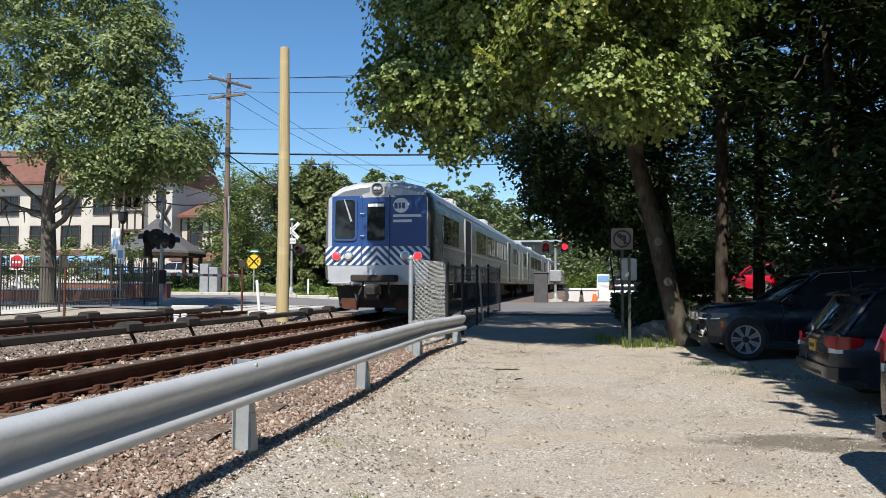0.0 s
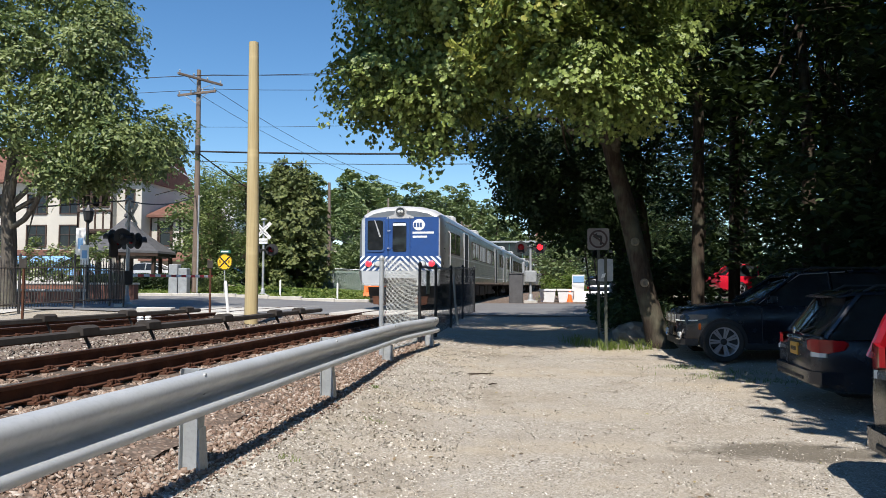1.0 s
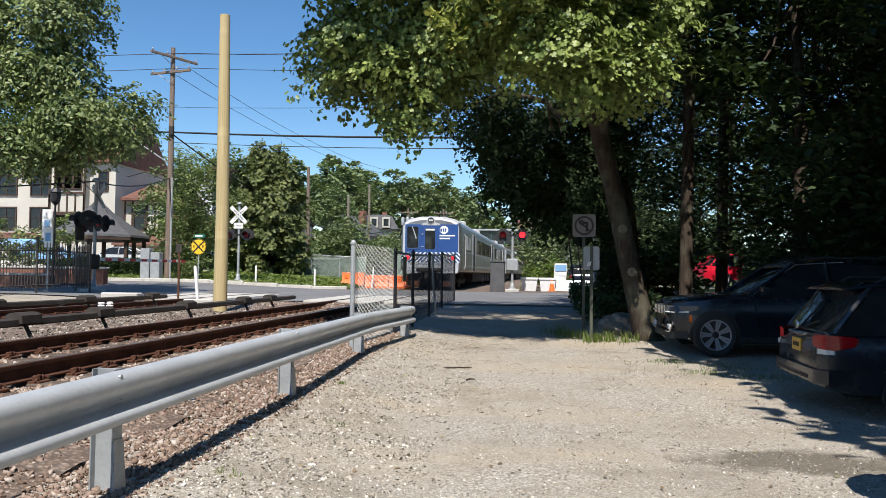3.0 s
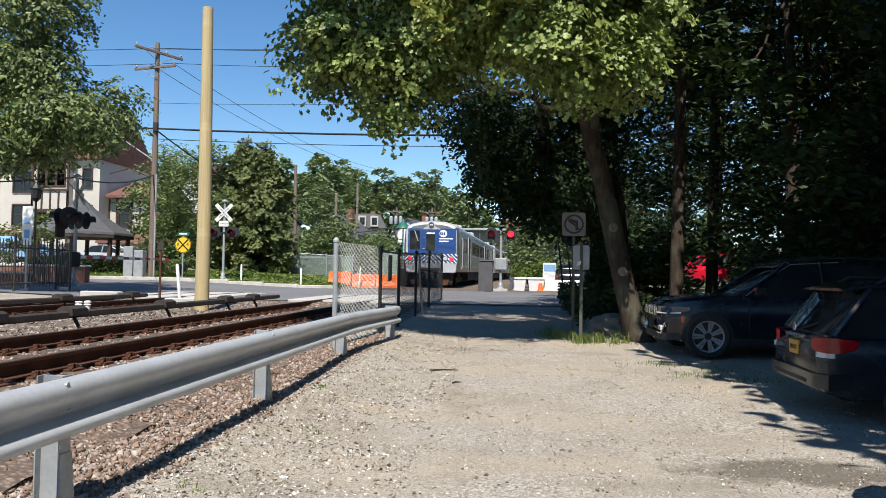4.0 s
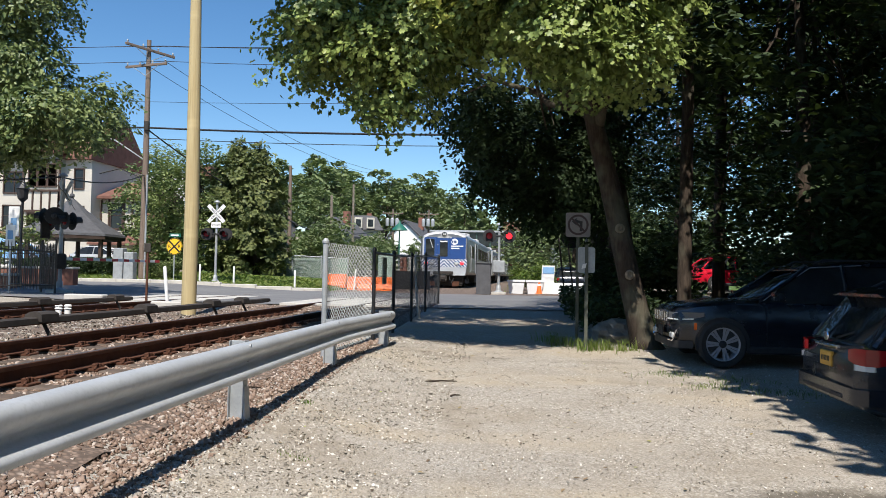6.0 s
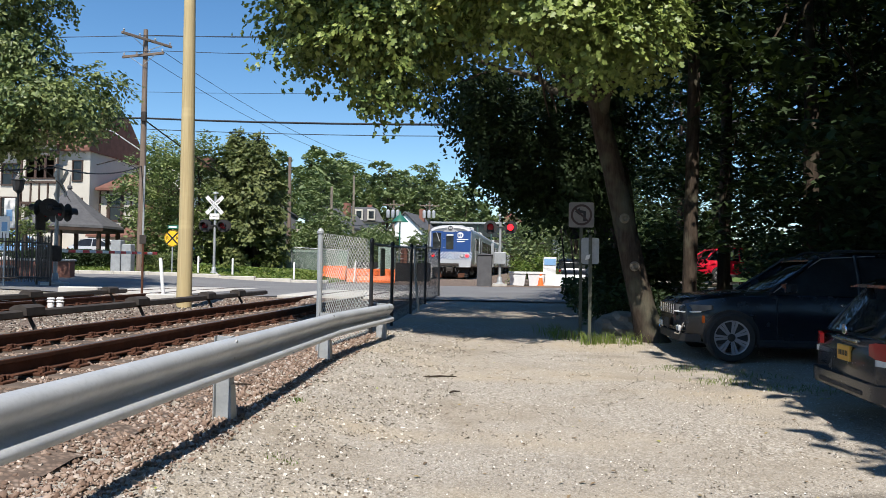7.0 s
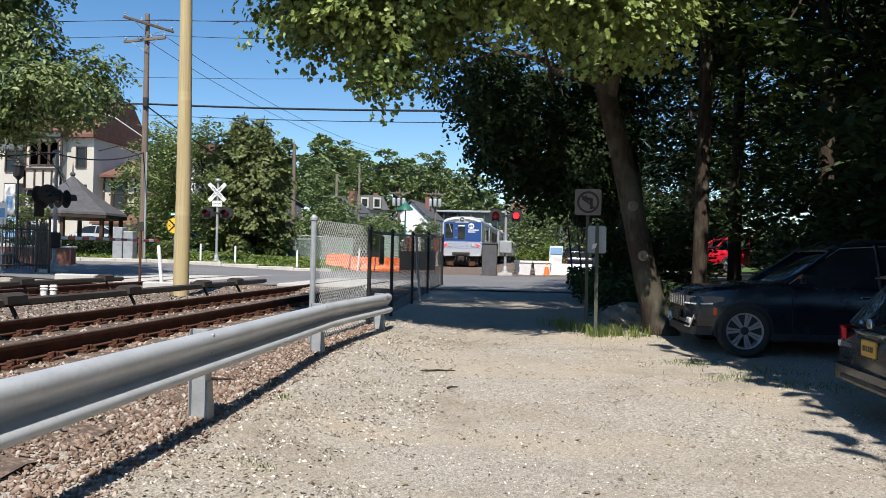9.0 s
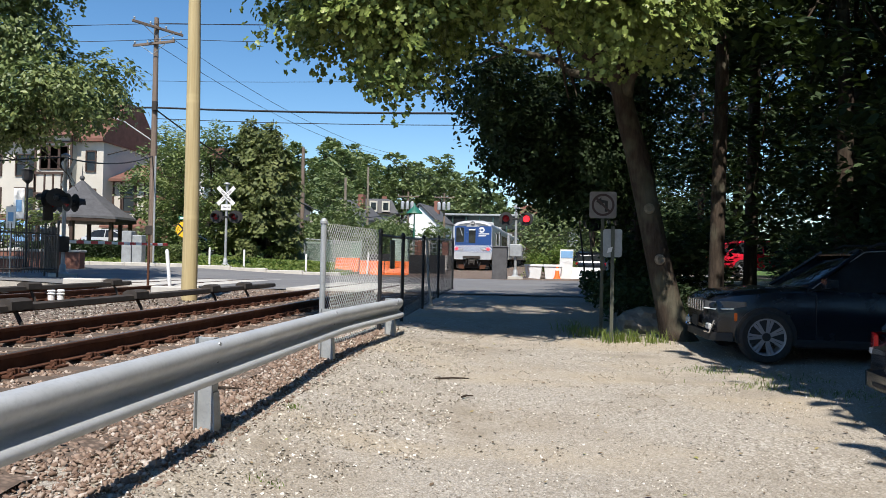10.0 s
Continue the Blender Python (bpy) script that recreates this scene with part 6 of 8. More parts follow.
bld = thing("tudor_building", "cream half-timbered building with dark beams and red roof", "building", pose(-34.0, 58.0, BZ, 0, 0, 0))
# main wing runs to the left; the gabled bay stands at its end
part("main_wall", Geo().box((-14.5, 4.0, 3.9), (21.0, 8.0, 7.8), ch=0.01), "stucco", bld)
part("bay_wall", Geo().box((-2.5, 3.2, 4.1), (3.0, 8.0, 8.2), ch=0.01), "stucco", bld)
part("side_wall", Geo().box((0.0, 3.8, 3.9), (2.4, 8.0, 7.8), ch=0.01), "stucco", bld)
part("end_wall", Geo().box((2.75, 5.2, 2.4), (3.1, 8.0, 4.8), ch=0.01), "stucco", bld)
part("main_roof", Geo().loft([[(x, -0.7, 7.7), (x, 8.7, 7.7), (x, 8.7, 7.95), (x, 5.0, 11.4), (x, 3.0, 11.4), (x, -0.7, 7.95)] for x in (-25.5, 1.4)]), "rooftile", bld, "red shingle roof", 20)
part("bay_roof", Geo().loft([[(x, -1.3, 8.1), (x, 6.0, 8.1), (x, 3.2, 10.6)] for x in (-4.4, -0.6)]), "rooftile", bld, "red shingle roof", 20)
part("end_roof", Geo().loft([[(x, 0.4, 4.75), (x, 10.0, 4.75), (x, 10.0, 4.95), (x, 5.2, 6.6), (x, 0.4, 4.95)] for x in (1.3, 4.7)]), "rooftile", bld, "red-brown shingle roof", 20)
part("upper_block", Geo().box((3.2, 10.5, 4.0), (4.6, 4.0, 8.0), ch=0.01), "white", bld, "pale rear block")
part("upper_roof", Geo().box((6.2, 10.5, 8.1), (2.2, 4.6, 1.0), ch=0.05), "rooftile", bld)
for k in range(7):
    x = -23.3 + k * 3.0
    window_at(bld, x, -0.05, 5.9, 1.7, 1.6)
    window_at(bld, x, -0.05, 3.2, 1.7, 1.7)
part("shop_band", Geo().box((-14.5, -0.3, 1.75), (21.0, 0.7, 0.5), ch=0.04), "rooftile", bld, "red-brown shop fascia")
for k in range(5):
    x = -23.0 + k * 4.2
    part("awning", Geo().loft([[(x + a, -0.6, 1.5), (x + a, -1.9, 0.75), (x + a, -1.9, 0.6), (x + a, -0.6, 1.4)] for a in (-1.7, 1.7)]), "bluecanvas", bld, "blue canvas awning")
    part("shop_window", Geo().box((x, -0.03, 0.3), (3.0, 0.1, 2.0), ch=0.01), "glass", bld)
for x in (-4.0, -3.2, -2.5, -1.8, -1.05):
    part("timber_post", Geo().box((x, -0.84, 4.4), (0.12, 0.1, 1.5), ch=0.01), "timber", bld)
for x in (-4.0, -1.05):
    part("corner_post", Geo().box((x, -0.84, 4.6), (0.18, 0.1, 7.0), ch=0.01), "timber", bld)
for z in (1.6, 3.6, 5.2, 7.6):
    part("timber_beam", Geo().box((-2.5, -0.86, z), (3.1, 0.12, 0.18), ch=0.01), "timber", bld)
for x in (-3.25, -2.45, -1.65):
    window_at(bld, x, -0.82, 6.4, 0.62, 1.7, "timber", 1)
window_at(bld, -2.6, -0.82, 2.6, 1.9, 1.6)
window_at(bld, 0.2, -0.24, 6.2, 0.7, 1.5, "timber", 1)
window_at(bld, 0.2, -0.24, 3.0, 0.8, 2.0, "timber", 1)
for x in (1.3, 1.95, 3.2, 3.9, 4.25):
    part("timber_post", Geo().box((x, 1.16, 3.3), (0.13, 0.1, 2.9), ch=0.01), "timber", bld)
window_at(bld, 2.6, 1.15, 3.4, 0.9, 1.9, "timber", 1)
part("lower_roof", Geo().loft([[(x, 1.2, 1.9), (x, -0.6, 1.2), (x, -0.6, 1.05), (x, 1.2, 1.4)] for x in (1.2, 5.2)]), "rooftile", bld, "red shingle lean-to")
part("brick_wall", Geo().box((5.7, 4.6, 1.9), (2.6, 6.0, 3.8), ch=0.01), "brick", bld, "red brick end wall")

# clipped hedge and low planting before the gazebo
def hedge(name, x0, x1, y0, y1, h, count, leaf, label, size=0.10):
    rng = np.random.default_rng(int(abs(x0) * 10))
    x, y = rng.uniform(x0, x1, count), rng.uniform(y0, y1, count)
    z = ground_z(x, y) + h * rng.uniform(0.05, 1.0, count) ** 0.6
    me = leaf_mesh(name, np.stack([x, y, z], -1), size * rng.uniform(0.6, 1.4, count), LEAF_OVAL, rng, 0.4)
    me.materials.append(M[leaf])
    return tagged(new(name, me), label, name.replace("_", " "), kind="stuff")


def grass(name, spots, h, count, leaf, label):
    """Bent upright blades gathered in tufts; spots are (x, y, rx, ry)."""
    rng = np.random.default_rng(count)
    sp = np.array(spots)
    k = rng.integers(0, len(sp), count)
    x = sp[k, 0] + rng.normal(size=count) * sp[k, 2] * 0.5
    y = sp[k, 1] + rng.normal(size=count) * sp[k, 3] * 0.5
    z = ground_z(x, y) - 0.01
    a = rng.uniform(0, 2 * np.pi, count)
    hh = h * rng.uniform(0.35, 1.15, count)
    bend_x, bend_y = rng.normal(size=count) * hh * 0.4, rng.normal(size=count) * hh * 0.4
    w = 0.004 + 0.012 * hh
    p = np.stack([x, y, z], -1)
    side = np.stack([np.cos(a) * w, np.sin(a) * w, np.zeros(count)], -1)
    mid = p + np.stack([bend_x * 0.3, bend_y * 0.3, hh * 0.6], -1)
    tip = p + np.stack([bend_x, bend_y, hh * 0.95], -1)
    v = np.stack([p - side, p + side, mid + side * 0.8, tip, mid - side * 0.8], 1).reshape(-1, 3)
    i = np.arange(count)[:, None] * 5
    f = np.concatenate([i + np.array([[0, 1, 2]]), i + np.array([[0, 2, 4]]), i + np.array([[4, 2, 3]])])
    me = raw_mesh(name, v, f, 3)
    me.materials.append(M[leaf])
    return tagged(new(name, me), label, "grass", kind="stuff")


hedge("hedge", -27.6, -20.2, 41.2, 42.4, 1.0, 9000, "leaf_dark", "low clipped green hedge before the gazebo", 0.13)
hedge("grass_tufts", -27, -9, 38.7, 43.5, 0.16, 14000, "weed", "long grass and weeds behind the kerb", 0.16)
grass("weeds", [(1.25, 15.55, 0.22, 0.2), (1.5, 15.75, 0.3, 0.3), (1.95, 15.7, 0.35, 0.2), (1.0, 16.1, 0.35, 0.35), (0.7, 16.6, 0.3, 0.5)], 0.22, 560, "weed", "yellow-green weeds and grass round the sign post")
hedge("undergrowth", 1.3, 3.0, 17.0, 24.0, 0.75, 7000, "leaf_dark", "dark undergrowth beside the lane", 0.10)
grass("grass_patch", [(2.6, 12.4, 0.5, 0.25), (3.4, 12.1, 0.7, 0.3), (4.4, 12.2, 0.7, 0.3), (3.0, 12.9, 0.6, 0.3), (2.2, 13.3, 0.4, 0.3)], 0.07, 800, "leaf_oak", "thin grass beside the parked cars")
hedge("lavender", -18.9, -17.6, 39.6, 40.8, 1.0, 2600, "leaf_oak", "grey-green planting at the foot of the pole", 0.10)
for x, y in ((-19.6, 39.2), (-23.4, 39.3), (-15.9, 39.3), (-14.1, 39.3), (-10.8, 38.9)):
    solid("marker_post", Geo().lathe([(0.05, -0.05), (0.05, 0.95), (0.03, 1.0)], 10), "signwhite", "slim white marker post in the grass", "post", pose(x, y, float(ground_z(x, y))), group="marker posts")
for x, y in ((-10.7, 23.4), (-13.7, 18.6)):
    p = thing("track_marker", "rusty stake with a small tag beside the track", "post", pose(x, y, float(ground_z(x, y))))
    part("stake", Geo().box((0, 0, 0.85), (0.06, 0.05, 1.8), ch=0.008), "rust", p)
    part("tag", Geo().box((0, -0.03, 1.65), (0.2, 0.02, 0.26), ch=0.006), "under", p)
solid("marker_post", Geo().lathe([(0.05, -0.05), (0.05, 1.05), (0.03, 1.1)], 10), "signwhite", "leaning white plastic marker at the crossing", "post", pose(-10.2, 23.7, 0.6, 0, -6, 0), group="marker posts")
for x, y, w, label in ((-9.3, 21.9, 0.9, "pale concrete block at the foot of the pole"), (-12.5, 23.3, 1.2, "pale concrete crossing panel beside the far track")):
    solid("concrete_block", Geo().box((0, 0, 0.13), (w, 0.35, 0.26), ch=0.03), "concrete", label, "block", pose(x, y, float(ground_z(x, y))))
ins = thing("cable_terminal", "white insulator pots on the third rail of the far track", "insulator", pose(-10.25, 18.6, 0.5))
for dx in (-0.11, 0.11):
    part("pot", Geo().lathe([(0.07, 0), (0.07, 0.12), (0.09, 0.14), (0.06, 0.17), (0.085, 0.2), (0.05, 0.26)], 12, pose(dx, 0, 0)), "signwhite", ins)
part("lead", Geo().tube([(-0.11, 0, 0.24), (-0.5, -0.1, 0.30), (-0.9, -0.4, 0.18), (-1.4, -0.5, 0.22)], 0.035, 6), "galvpost", ins)

# equipment cabinets at the foot of the utility pole
for dx, h in ((-0.9, 1.7), (-0.35, 1.5)):
    solid("utility_cabinet", Geo().box((0, 0, h / 2), (0.5, 0.45, h), ch=0.03), "galvpost", "grey utility cabinet beside the pole", "cabinet", pose(UPX + dx, UPY - 0.5, UPZ))

# lowered gate arm across the road
ga = thing("crossing_gate", "lowered crossing gate arm with red and white bands", "gate", pose(-16.3, 28.2, float(ground_z(-16.3, 28.0))))
for k in range(16):
    part("gate_band", Geo().box((0.0, 0.3 + 0.46 * k, 1.28 + 0.004 * k), (0.05, 0.455, 0.11), ch=0.01), "signred" if k % 2 else "signwhite", ga)
part("counterweight", Geo().box((0, -0.4, 1.25), (0.14, 0.6, 0.3), ch=0.04), "under", ga)

# forecourt: brick planter walls, a lantern with a banner, parked cars
for x, y, L, h in ((-24.5, 31.5, 8.0, 0.55), (-22.6, 34.4, 6.0, 0.75)):
    z = float(ground_z(x, y))
    w = thing("planter_wall", "low red brick planter wall with a pale coping", "wall", pose(x, y, z))
    part("brickwork", Geo().box((0, 0, h / 2), (L, 0.4, h), ch=0.01), "brick", w)
    part("coping", Geo().box((0, 0, h + 0.05), (L + 0.1, 0.5, 0.1), ch=0.02), "concrete", w)
lz = float(ground_z(-21.3, 33.0))
ln = thing("lantern_post", "black lantern post carrying a pale banner", "street lamp", pose(-21.3, 33.0, lz))
part("post", Geo().lathe([(0.13, 0), (0.10, 0.3), (0.05, 0.5), (0.045, 3.7)], 10), "blackiron", ln)
part("lantern", Geo().lathe([(0.06, 3.7), (0.20, 3.85), (0.24, 4.25), (0.28, 4.28), (0.10, 4.5), (0.02, 4.65)], 8), "blackiron", ln)
bn = part("banner", Geo().box((-0.36, 0, 2.85), (0.5, 0.02, 1.3), ch=0.005), "signwhite", ln, "pale banner")
part("banner_print", Geo().box((-0.36, -0.016, 2.75), (0.28, 0.006, 0.5), ch=0.002), "bluecanvas", bn)
for k in range(5):
    x, y = -27.5 - 2.4 * k, 31.0 + 0.4 * (k % 2)
    solid("flower_pot", Geo().lathe([(0.18, 0), (0.28, 0.45), (0.30, 0.5), (0.26, 0.5), (0.24, 0.42)], 14), "brick", "terracotta pot on the forecourt", "pot", pose(x, y, float(ground_z(x, y))), group="pots")


# ---------------- parked cars ----------------
def wheel_parts(parent, x, y, z, r, side, spokes, rim_mat):
    """A wheel at x along the car; side is -1 for the flank on the car's right."""
    m = pose(x, y, z, 90 * side, 0, 0)
    w = part("wheel", Geo().lathe([(r * 0.68, -0.10), (r * 0.9, -0.115), (r * 0.985, -0.09), (r, -0.04), (r, 0.04), (r * 0.985, 0.09), (r * 0.9, 0.115), (r * 0.71, 0.105), (r * 0.68, 0.07), (r * 0.68, -0.05)], 36, m, False), "tyre", parent, "black tyre")
    g = Geo().lathe([(r * 0.69, 0.085), (r * 0.71, 0.102), (r * 0.66, 0.097), (r * 0.62, 0.05), (r * 0.62, -0.06), (r * 0.66, -0.07)], 32, m, False)
    part("rim", g, rim_mat, w, "bright alloy rim", 40)
    part("brake_disc", Geo().lathe([(r * 0.45, 0.0), (r * 0.45, 0.02), (0.02, 0.02)], 24, m), "under", w)
    for k in range(spokes):
        a = 360 * k / spokes
        sp = Geo()
        for off in (-6.5, 6.5):
            sp.loft([[(q * math.cos(radians(a + off * f)) - s * wd * math.sin(radians(a + off * f)), q * math.sin(radians(a + off * f)) + s * wd * math.cos(radians(a + off * f)), zz) for s, zz in ((-1, 0.055), (1, 0.055), (1, h), (-1, h))] for q, wd, h, f in ((r * 0.12, 0.018, 0.075, 1.6), (r * 0.35, 0.016, 0.088, 1.2), (r * 0.67, 0.022, 0.096, 1.0))], m=m)
        part("spoke", sp, rim_mat, w)
    part("hub_cap", Geo().lathe([(r * 0.15, 0.06), (r * 0.15, 0.088), (r * 0.10, 0.10), (0.0, 0.102)], 16, m), "black", w)
    return w


def body_loft(stations, n_side=6):
    """Lower body. Stations: x, bottom, top, half width."""
    secs = []
    for x, zb, zt, w in stations:
        h = zt - zb
        half = [(w * 0.86, zb), (w * 0.965, zb + 0.06 * h), (w, zb + 0.28 * h), (w, zb + 0.55 * h), (w * 0.985, zb + 0.78 * h), (w * 0.95, zb + 0.93 * h), (w * 0.86, zt), (w * 0.45, zt + 0.025 * h)]
        secs.append([(x, -a, z) for a, z in half] + [(x, a, z) for a, z in half[::-1]])
    return Geo().loft(secs)


def cabin_loft(stations):
    """Glasshouse. Stations: x, base z, top z, half width below and above."""
    secs = []
    for x, zb, zt, wb, wt in stations:
        half = [(wb, zb), (wb - (wb - wt) * 0.55, zb + (zt - zb) * 0.55), (wt, zt - 0.03), (wt - 0.12, zt)]
        secs.append([(x, -a, z) for a, z in half] + [(x, a, z) for a, z in half[::-1]])
    return Geo().loft(secs)


def car(name, label, paint, m, L, W, H, wheels, r, stations, cabin, roof, pillars, spokes=7, rim="alloy", glass_tint="glass"):
    c = thing(name, label, "car", m, group="parked cars")
    part("body", body_loft(stations), paint, c, "", 40)
    part("cabin_glass", cabin_loft(cabin), glass_tint, c, "dark tinted windows", 30)
    part("roof", cabin_loft(roof), paint, c, "", 40)
    hw = W / 2
    for pts in pillars:
        for s in (-1, 1):
            part("pillar", Geo().tube([(x, s * y, z) for x, y, z in pts], 0.035, 6), paint, c)
    for s in (-1, 1):
        for x in wheels:
            # no hollow is cut: a black disc stands for the shade round the wheel
            part("well_shade_disc", Geo().plate(circle(x, r + 0.005, r + 0.045, 24, -0.25, math.pi + 0.25), s * (hw - 0.05), s * (hw + 0.002)), "black", c, "black disc in place of the shaded wheel well")
            wheel_parts(c, x, s * (hw - 0.075), r, r, -s, spokes, rim)
        part("sill", Geo().box(((wheels[0] + wheels[1]) / 2, s * (hw - 0.03), 0.30), (wheels[1] - wheels[0] - 2 * r, 0.08, 0.12), ch=0.03), "black", c, "black sill trim")
        g = Geo()
        zr = H - 0.01
        g.tube([(roof[1][0] + 0.1, s * (roof[1][4] - 0.08), zr - 0.05), (roof[1][0] + 0.25, s * (roof[1][4] - 0.08), zr + 0.03), (roof[-2][0] - 0.25, s * (roof[-2][4] - 0.08), zr + 0.03), (roof[-2][0] - 0.1, s * (roof[-2][4] - 0.08), zr - 0.05)], 0.02, 6)
        part("roof_rail", g, "black", c)
    return c


def door_lines(c, xs, W, zb, zt, handles, paint):
    for s in (-1, 1):
        for x in xs:
            part("door_seam", Geo().box((x, s * (W / 2 + 0.001), (zb + zt) / 2), (0.008, 0.012, zt - zb), ch=0.001), "black", c)
        for x in handles:
            part("door_handle", Geo().box((x, s * (W / 2 + 0.012), zt - 0.1), (0.2, 0.03, 0.035), ch=0.01), "chrome", c)


# dark blue sport-utility, nose to the lane
zA = float(ground_z(3.5, 14.5)) - 0.01
suv = car("parked_suv", "dark blue sport-utility car parked under the trees", "navy", pose(2.40, 14.85, zA, 0, 0, 180) @ Matrix.Scale(0.93, 4), 4.9, 1.94, 1.76, (-3.72, -0.76), 0.385,
          [(-4.90, 0.50, 0.95, 0.78), (-4.84, 0.36, 1.05, 0.90), (-4.4, 0.28, 1.10, 0.965), (-3.0, 0.26, 1.09, 0.97), (-1.6, 0.26, 1.10, 0.97), (-0.9, 0.28, 1.08, 0.96), (-0.35, 0.30, 1.02, 0.93), (-0.10, 0.36, 0.95, 0.86), (-0.02, 0.46, 0.86, 0.74)],
          [(-4.70, 1.05, 1.10, 0.86, 0.84), (-4.45, 1.05, 1.60, 0.88, 0.70), (-4.2, 1.06, 1.69, 0.90, 0.70), (-2.6, 1.06, 1.71, 0.91, 0.71), (-2.2, 1.06, 1.68, 0.90, 0.70), (-1.38, 1.05, 1.12, 0.88, 0.84)],
          [(-4.62, 1.58, 1.62, 0.70, 0.66), (-4.3, 1.66, 1.73, 0.74, 0.68), (-3.4, 1.68, 1.76, 0.75, 0.69), (-2.6, 1.68, 1.755, 0.75, 0.69), (-2.2, 1.63, 1.71, 0.74, 0.68), (-2.05, 1.60, 1.63, 0.72, 0.68)],
          [[(-1.36, 0.87, 1.10), (-1.8, 0.80, 1.40), (-2.15, 0.725, 1.66)], [(-2.72, 0.915, 1.05), (-2.72, 0.83, 1.4), (-2.70, 0.735, 1.70)], [(-3.75, 0.915, 1.05), (-3.8, 0.83, 1.4), (-3.85, 0.735, 1.70)], [(-4.72, 0.87, 1.05), (-4.6, 0.80, 1.4), (-4.45, 0.72, 1.66)]])
# this car is built with its nose at the origin and its tail towards -x
door_lines(suv, (-1.45, -2.70, -3.72), 1.94, 0.42, 1.02, (-2.5, -3.5), "navy")
part("grille", Geo().box((0.0, 0, 0.80), (0.06, 1.15, 0.20), ch=0.02), "black", suv, "black grille")
for k in range(7):
    part("grille_slot", Geo().box((0.03, -0.48 + 0.16 * k, 0.80), (0.03, 0.11, 0.17), ch=0.012), "chrome", suv, "chrome grille slot")
for s in (-1, 1):
    hl = part("headlight", Geo().loft([[(x, s * y, z) for z in (zl, zh)] + [(x - 0.03, s * (y - 0.02), z) for z in (zh, zl)] for x, y, zl, zh in ((0.02, 0.60, 0.77, 0.88), (-0.08, 0.80, 0.76, 0.88), (-0.25, 0.925, 0.77, 0.89), (-0.46, 0.960, 0.82, 0.885))]), "lens_dark", suv, "slim clear headlight")
    part("lamp_strip", Geo().tube([(0.035, s * 0.6, 0.77), (-0.07, s * 0.81, 0.765), (-0.3, s * 0.95, 0.78)], 0.012, 5), "signwhite", hl)
    part("fog_lamp", Geo().box((-0.01, s * 0.70, 0.50), (0.05, 0.22, 0.10), ch=0.02), "clear", suv)
    part("fog_trim", Geo().tube([(0.02, s * 0.55, 0.42), (0.0, s * 0.8, 0.42), (-0.06, s * 0.84, 0.60)], 0.016, 5), "chrome", suv, "chrome fog lamp trim")
    part("marker_lamp", Geo().box((-0.34, s * 0.925, 0.66), (0.05, 0.02, 0.12), ch=0.008), "amber", suv, "amber side marker")
    mir = part("mirror", Geo().loft([[(x, s * y, z) for z, y in ((1.10, 1.0), (1.24, 1.0), (1.24, 1.18), (1.12, 1.18))] for x in (-1.50, -1.66)]), "navy", suv, "door mirror")
    part("mirror_glass", Geo().box((-1.67, s * 1.09, 1.17), (0.012, 0.15, 0.11), ch=0.003), "chrome", mir)
    part("window_trim", Geo().tube([(-1.42, s * 0.885, 1.10), (-1.85, s * 0.80, 1.42), (-2.2, s * 0.745, 1.65), (-3.0, s * 0.745, 1.70)], 0.007, 5), "galvpost", suv, "bright window trim")
part("hood_seam", Geo().tube([(-0.1, -0.74, 0.95), (-0.8, -0.80, 1.075), (-1.35, -0.80, 1.10)], 0.008, 4), "black", suv)
part("lower_bumper", Geo().loft([[(x, -w, z) for z in (0.30, 0.42)] + [(x, w, z) for z in (0.42, 0.30)] for x, w in ((0.0, 0.70), (-0.08, 0.84), (-0.3, 0.93))]), "black", suv, "dark lower bumper")
part("plate_holder", Geo().box((0.03, 0, 0.55), (0.02, 0.34, 0.16), ch=0.006), "black", suv)

# charcoal estate, tail to the lane
zB = float(ground_z(3.2, 9.5)) - 0.01
wagon = car("parked_wagon", "charcoal estate car with red tail lamps and stickers", "charcoal", pose(3.10, 10.25, zB, 0, 0, -3) @ Matrix.Diagonal((0.96, 0.96, 0.93, 1)), 4.78, 1.82, 1.61, (0.98, 3.72), 0.335,
            [(0.0, 0.46, 0.82, 0.74), (0.07, 0.36, 0.94, 0.84), (0.30, 0.30, 0.99, 0.90), (1.0, 0.27, 1.01, 0.91), (2.6, 0.25, 0.99, 0.91), (3.5, 0.25, 0.97, 0.905), (4.3, 0.28, 0.88, 0.88), (4.68, 0.34, 0.78, 0.80), (4.78, 0.42, 0.70, 0.66)],
            [(0.12, 0.96, 1.0, 0.80, 0.78), (0.42, 0.97, 1.46, 0.83, 0.66), (0.62, 0.97, 1.54, 0.84, 0.66), (2.3, 0.96, 1.575, 0.85, 0.67), (2.75, 0.95, 1.52, 0.84, 0.66), (3.62, 0.95, 0.99, 0.80, 0.76)],
            [(0.30, 1.47, 1.50, 0.66, 0.62), (0.55, 1.51, 1.57, 0.70, 0.64), (1.4, 1.54, 1.60, 0.71, 0.65), (2.3, 1.54, 1.60, 0.71, 0.65), (2.7, 1.49, 1.55, 0.70, 0.64), (2.85, 1.46, 1.49, 0.68, 0.63)],
            [[(0.14, 0.80, 0.98), (0.34, 0.76, 1.25), (0.55, 0.68, 1.50)], [(1.15, 0.845, 0.97), (1.12, 0.78, 1.25), (1.10, 0.69, 1.53)], [(2.1, 0.855, 0.96), (2.1, 0.79, 1.25), (2.1, 0.70, 1.55)], [(3.6, 0.80, 0.97), (3.2, 0.75, 1.25), (2.75, 0.68, 1.51)]], 5)
